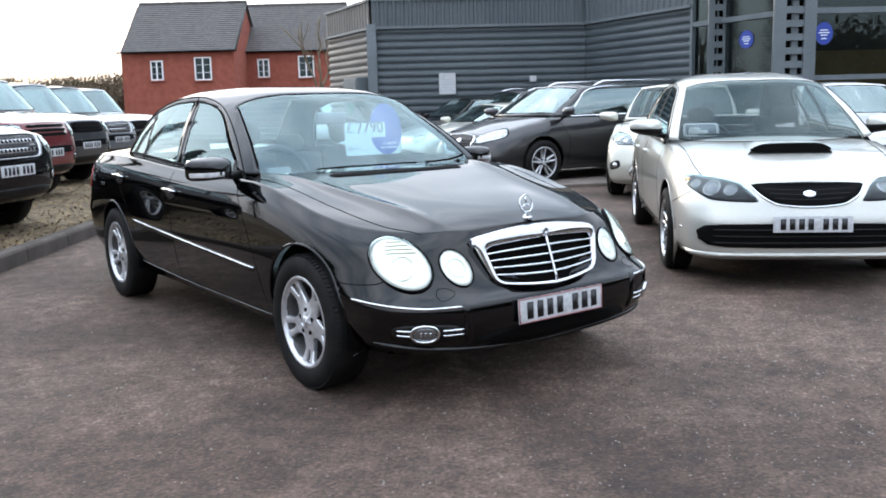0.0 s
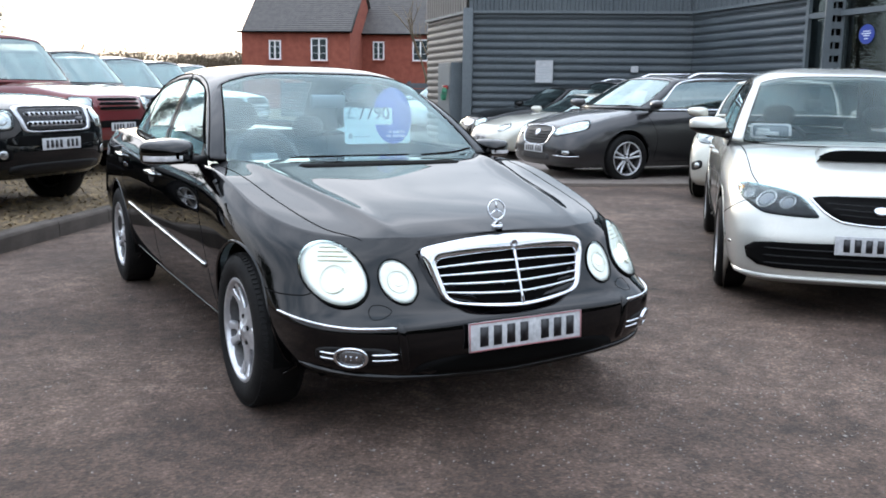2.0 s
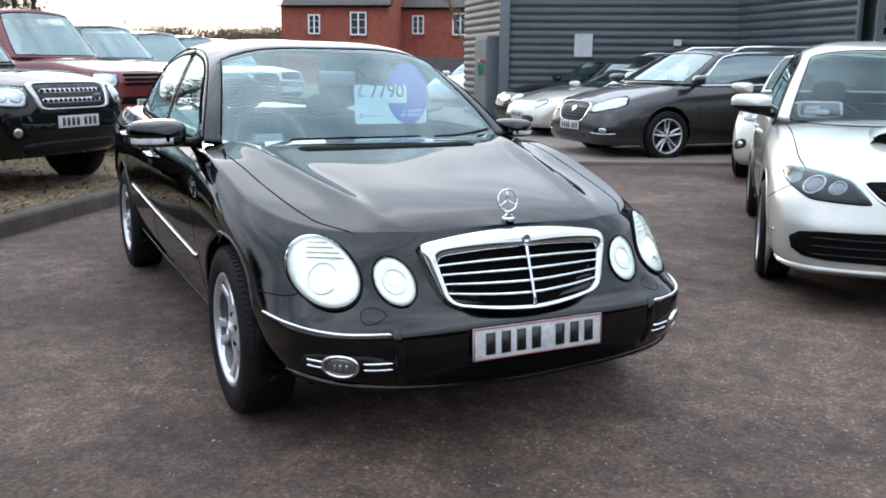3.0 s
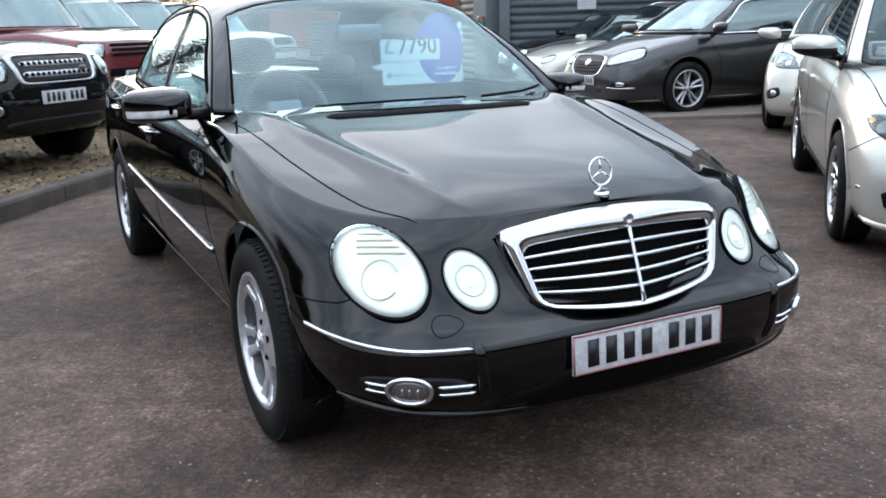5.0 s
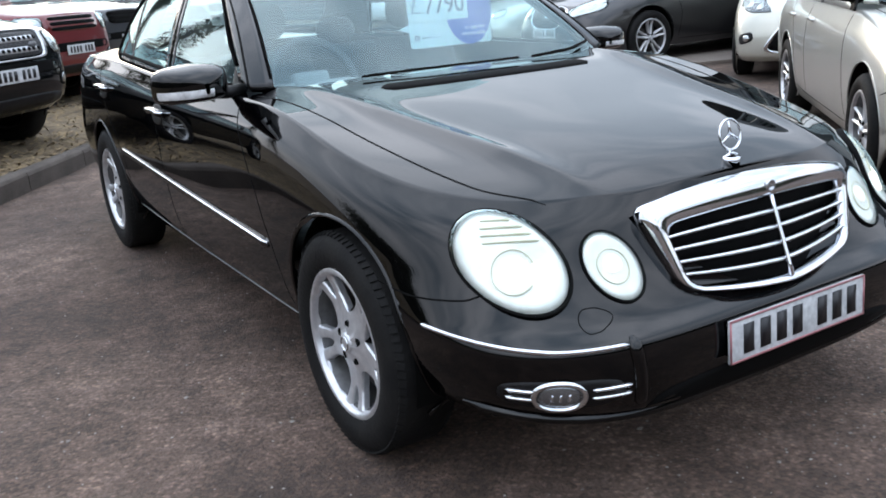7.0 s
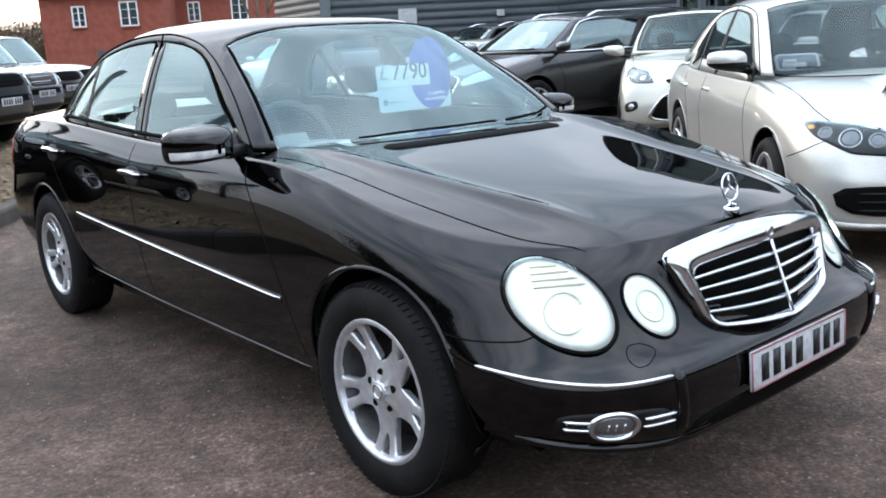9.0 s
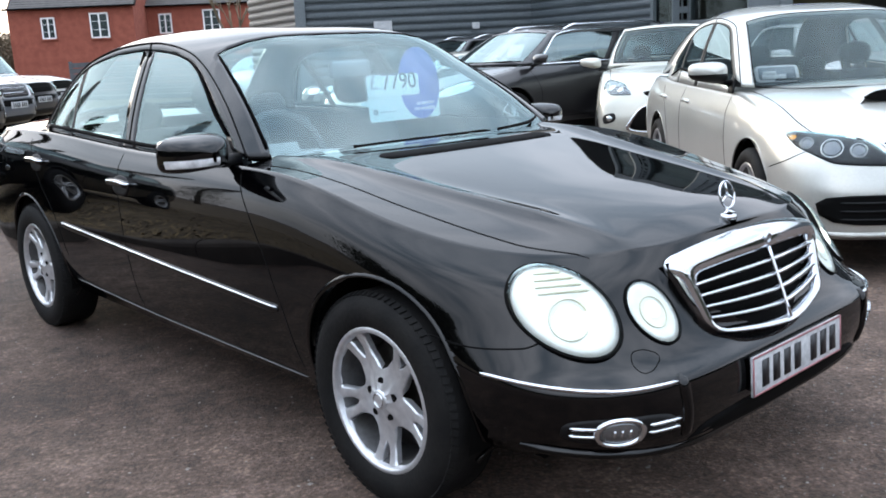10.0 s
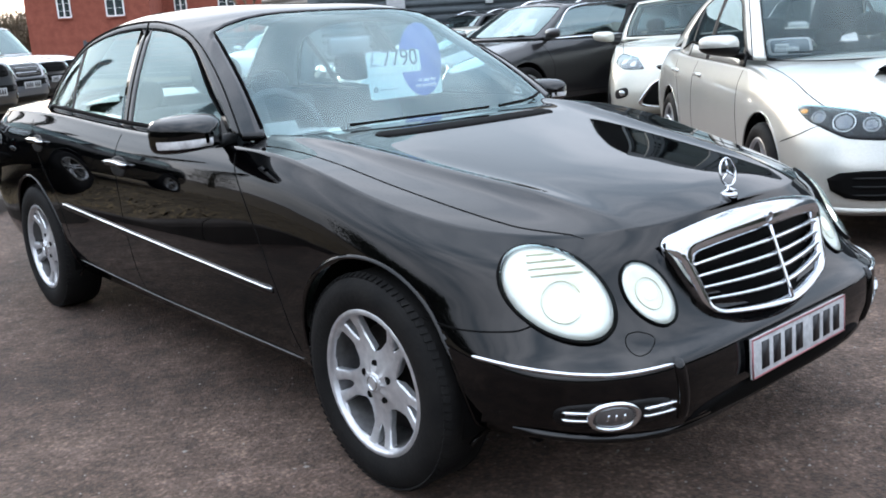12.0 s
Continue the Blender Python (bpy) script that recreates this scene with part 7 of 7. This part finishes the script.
LEAF = material("olive_leaves", (0.085, 0.085, 0.035), 0.8, 0, (0.14, 0.12, 0.06), 0.6)
NEEDLE = material("dark_needles", (0.03, 0.04, 0.022), 0.85, 0, (0.055, 0.06, 0.035), 1.2)


def bare_tree(at, height, seed, label, spread=0.42, leafy=0, leaf_mat=LEAF):
    """A tapered trunk that forks again and again, with a few clumps of leaves."""
    rng = random.Random(seed)
    t = thing("tree", Matrix.Translation(at), label, "tree", "trees beyond the car park")
    limbs, tips = [], []

    def grow(p, d, length, r, level):
        pts = [p]
        for k in range(4):
            d = (d + Vector((rng.uniform(-1, 1), rng.uniform(-1, 1), rng.uniform(-0.4, 0.7))) * 0.16).normalized()
            pts.append(pts[-1] + d * length / 4)
        limbs.append(tube(pts, [r * (1 - 0.11 * k) for k in range(5)], 5 if level else 8))
        if level >= 4 or r < 0.012:
            tips.append(pts[-1])
            return
        for k in range(3 if level < 3 else 2):
            nd = (d + Vector((rng.uniform(-1, 1), rng.uniform(-1, 1), rng.uniform(-0.2, 0.8))) * (spread + 0.28)).normalized()
            grow(pts[rng.choice((2, 3, 4))], nd, length * rng.uniform(0.6, 0.82), r * 0.56, level + 1)

    grow(Vector((0, 0, -0.05)), Vector((0, 0, 1)), height * 0.34, height * 0.018, 0)
    part("trunk", *limbs[0], BARK, t)
    part("crown", *join(*limbs[1:]), TWIG, t, "bare brown twigs")
    if leafy:
        v, f = [], []
        for p in tips:
            for _ in range(leafy):
                c = p + Vector((rng.gauss(0, 0.5), rng.gauss(0, 0.5), rng.gauss(0, 0.4)))
                a, b = Vector((rng.gauss(0, 1), rng.gauss(0, 1), rng.gauss(0, 1))).normalized() * 0.10, Vector((rng.gauss(0, 1), rng.gauss(0, 1), rng.gauss(0, 1))).normalized() * 0.10
                k = len(v)
                v += [tuple(c - a), tuple(c + b), tuple(c + a), tuple(c - b)]
                f.append((k, k + 1, k + 2, k + 3))
        part("leaves", v, f, leaf_mat, t, "thin olive leaves", smooth=False)
    return t


def conifer(at, height, width, seed, label):
    rng = random.Random(seed)
    t = thing("conifer", Matrix.Translation(at), label, "tree", "trees beyond the car park")
    part("trunk", *tube([(0, 0, -0.05), (0.05, 0, height * 0.5), (0, 0, height)], [0.22, 0.14, 0.02], 8), BARK, t)
    v, f = [], []
    for k in range(5200):
        u = rng.random() ** 0.8
        z = height * (0.06 + 0.93 * u)
        lobe = 0.75 + 0.35 * math.sin(z * 3.1 + seed) * math.sin(rng.choice((0, 1, 2)) * 2.1 + z)
        r = width * (1 - u) ** 0.7 * lobe * math.sqrt(rng.random())
        a = rng.uniform(0, 2 * math.pi)
        c = Vector((r * math.cos(a), r * math.sin(a), z - 0.25 * r))
        d = Vector((math.cos(a), math.sin(a), -0.35 + rng.gauss(0, 0.4))).normalized() * rng.uniform(0.16, 0.34)
        s = Vector((-math.sin(a), math.cos(a), rng.gauss(0, 0.5))).normalized() * 0.055
        n = len(v)
        v += [tuple(c - s), tuple(c + d), tuple(c + s)]
        f.append((n, n + 1, n + 2))
    part("crown", v, f, NEEDLE, t, "dark green needles", smooth=False)


def hedge(a, b, height, depth, seed, name, label, mat, count, flake=1.0):
    """A row of scrub: many leaf flakes and twigs with an uneven top."""
    r = np.random.RandomState(seed)
    d = np.array(b - a)
    s = r.rand(count)
    knots = np.linspace(0, 1, 160)
    tops = np.array([height * (0.62 + 0.38 * noise.noise((q * (b - a).length * 0.22, seed, 0)) + 0.25 * noise.noise((q * (b - a).length * 0.9, seed, 5))) for q in knots])
    z = np.interp(s, knots, tops) * r.rand(count) ** 0.75
    c = np.array(a)[None] + s[:, None] * d[None] + np.stack([r.normal(0, depth, count), r.normal(0, depth, count), z], 1)
    size = flake * r.uniform(0.05, 0.17, count)[:, None]

    def spread(k):
        q = r.normal(0, 1, (count, 3)) * (1, 1, k)
        return q / np.linalg.norm(q, axis=1)[:, None]

    p, q = spread(1.4) * size, spread(1.0) * size * 0.5
    verts = np.stack([c - p, c + q, c + p, c - q], 1).reshape(-1, 3)
    faces = np.arange(4 * count).reshape(-1, 4)
    n = count // 40
    foot = np.array(a)[None] + r.rand(n)[:, None] * d[None] + np.stack([r.normal(0, depth, n), r.normal(0, depth, n), np.zeros(n)], 1)
    tip = foot + np.stack([r.normal(0, 0.5, n), r.normal(0, 0.5, n), height * r.uniform(0.5, 1.05, n)], 1)
    w = np.array((0.025, 0.018, 0))
    twig = np.stack([foot - w, foot + w, tip], 1).reshape(-1, 3)
    k = len(verts)
    fl = [tuple(q) for q in faces] + [(k + 3 * i, k + 3 * i + 1, k + 3 * i + 2) for i in range(n)]
    return tagged(part(name, np.concatenate([verts, twig]), fl, mat, smooth=False), label, "hedge", kind="stuff")


hedge(far(-900, 92), far(40, 84), 6.6, 1.5, 3, "hedge", "distant brown and olive hedgerow", LEAF, 60000)
hedge(far(-60, 76), far(262, 70), 5.6, 1.0, 4, "hedge", "brown winter hedge beside a house", TWIG, 46000)
hedge(far(-60, 78), far(200, 74), 4.6, 1.0, 9, "hedge", "olive scrub beside a house", LEAF, 16000)
hedge(far(520, 120), far(2600, 120), 9.0, 3.0, 6, "hedge", "distant trees behind buildings", LEAF, 12000)
bare_tree(far(98, 74), 6.4, 11, "bare young tree beside a house")
bare_tree(far(-150, 78), 6.8, 12, "bare tree in a hedge")
bare_tree(far(-85, 75), 6.4, 13, "bare tree in a hedge")
bare_tree(far(560, 42), 6.4, 14, "bare young tree before a house", 0.3)
conifer(far(-290, 46), 13.0, 1.3, 2, "dark conifer beyond the car park")
conifer(far(-252, 48), 14.0, 1.2, 5, "tall dark conifer beyond the car park")
conifer(far(-330, 47), 12.5, 1.6, 8, "dark conifer beside a conifer")

for k, (x, y, h) in enumerate(((-6.6, 43.0, 12.0), (-9.4, 41.0, 14.0), (-12.8, 40.5, 11.0), (-16.0, 38.0, 13.5), (-20.0, 37.0, 12.0))):
    conifer(Vector((x, y, 0)), h, 1.9, 31 + k, "tall dark conifer beyond the verge")
bare_tree(Vector((-4.2, 40.0, 0)), 9.0, 41, "tall bare tree beside a conifer")

# ---- kerb stones, grit ----
def kerb_stone(length):
    prof = [(0.0, -0.04), (0.0, 0.10), (0.012, 0.122), (0.035, 0.13), (0.125, 0.13), (0.125, -0.04)]
    return [tuple((s, o, z)) for s in (0.004, length - 0.004) for o, z in prof], [(i, i + 1, i + 7, i + 6) for i in range(5)] + [tuple(reversed(range(6))), tuple(range(6, 12))]


kerb = thing("kerb", Matrix(((*KDIR, 0), (*KOUT, 0), (0, 0, 1, 0), (0, 0, 0, 1))).transposed(), "weathered concrete kerb stones", "kerb", kind="structure")
kerb.matrix_world.translation = K0
stone = part("kerb_stone", *kerb_stone(0.915), KERB, kerb, smooth=False)
stone.location = (-12 * 0.915, 0, 0)
for k in range(-11, 22):
    s = new("kerb_stone", stone.data)
    s.parent, s.location = kerb, (k * 0.915, random.uniform(-0.006, 0.006), random.uniform(-0.006, 0.004))
    s.rotation_euler = (0, random.uniform(-0.004, 0.004), 0)
kerb.location = K0

rng = random.Random(5)
PEBBLE = material("pale_grit", (0.16, 0.14, 0.125), 0.9, 0, (0.27, 0.25, 0.225), 30)
v, f = [], []
oct_f = [(0, 2, 4), (2, 1, 4), (1, 3, 4), (3, 0, 4), (2, 0, 5), (1, 2, 5), (3, 1, 5), (0, 3, 5)]
for k in range(5200):
    x, y = rng.uniform(-4.2, 6.0), rng.uniform(-3.6, 5.2)
    if k % 3 == 0:
        x, y = rng.gauss(1.2, 1.1), rng.gauss(-1.2, 0.9)
    if (y - K0.y) * KDIR.x - (x - K0.x) * KDIR.y > -0.02:
        continue
    s = rng.uniform(0.002, 0.0055) * (1.9 if rng.random() < 0.05 else 1)
    n = len(v)
    a = rng.uniform(0, 3.1)
    ca, sa = math.cos(a) * s, math.sin(a) * s
    e = rng.uniform(0.6, 1.5)
    v += [(x + ca * e, y + sa * e, s * 0.4 - 0.018), (x - ca * e, y - sa * e, s * 0.4 - 0.018), (x - sa, y + ca, s * 0.3 - 0.018), (x + sa, y - ca, s * 0.5 - 0.018), (x, y, s * 0.9 - 0.018), (x, y, -s * 0.3 - 0.018)]
    f += [tuple(n + i for i in q) for q in oct_f]
tagged(part("grit", v, f, PEBBLE, smooth=False), "loose pale grit on the tarmac", "grit", kind="stuff")
STRAW = material("dry_bark_chips", (0.30, 0.215, 0.11), 0.95, 0, (0.12, 0.085, 0.05), 9.0)
v, f = [], []
for k in range(30000):
    s, o = rng.uniform(-4, 12), 0.16 + 6.5 * rng.random() ** 1.3
    c = kerb_at(s, o, 0.125 + 0.03 * noise.noise((s * 0.9, o * 0.9, 3)))
    a, l, w = rng.uniform(0, 6.28), rng.uniform(0.012, 0.045), rng.uniform(0.004, 0.012)
    d, q = Vector((math.cos(a), math.sin(a), rng.uniform(-0.2, 0.5))) * l, Vector((-math.sin(a), math.cos(a), 0)) * w
    n = len(v)
    v += [tuple(c - d - q), tuple(c + d - q), tuple(c + d + q), tuple(c - d + q)]
    f.append((n, n + 1, n + 2, n + 3))
tagged(part("bark_chips", v, f, STRAW, smooth=False), "dry straw and bark chips on the verge", "mulch", kind="stuff")

# unseen hedges added behind and beside the camera, to darken low sky in reflections
hedge(Vector((-34, -6, 0)), Vector((2, -30, 0)), 6.8, 1.6, 21, "hedge", "tall unseen hedge added to darken reflections", NEEDLE, 40000, 1.6)
hedge(Vector((2, -30, 0)), Vector((34, -16, 0)), 6.5, 1.6, 22, "hedge", "tall unseen hedge added to darken reflections", NEEDLE, 34000, 1.6)
hedge(Vector((-34, -6, 0)), Vector((-30, 26, 0)), 6.8, 1.6, 23, "hedge", "tall unseen hedge added to darken reflections", NEEDLE, 34000, 1.6)
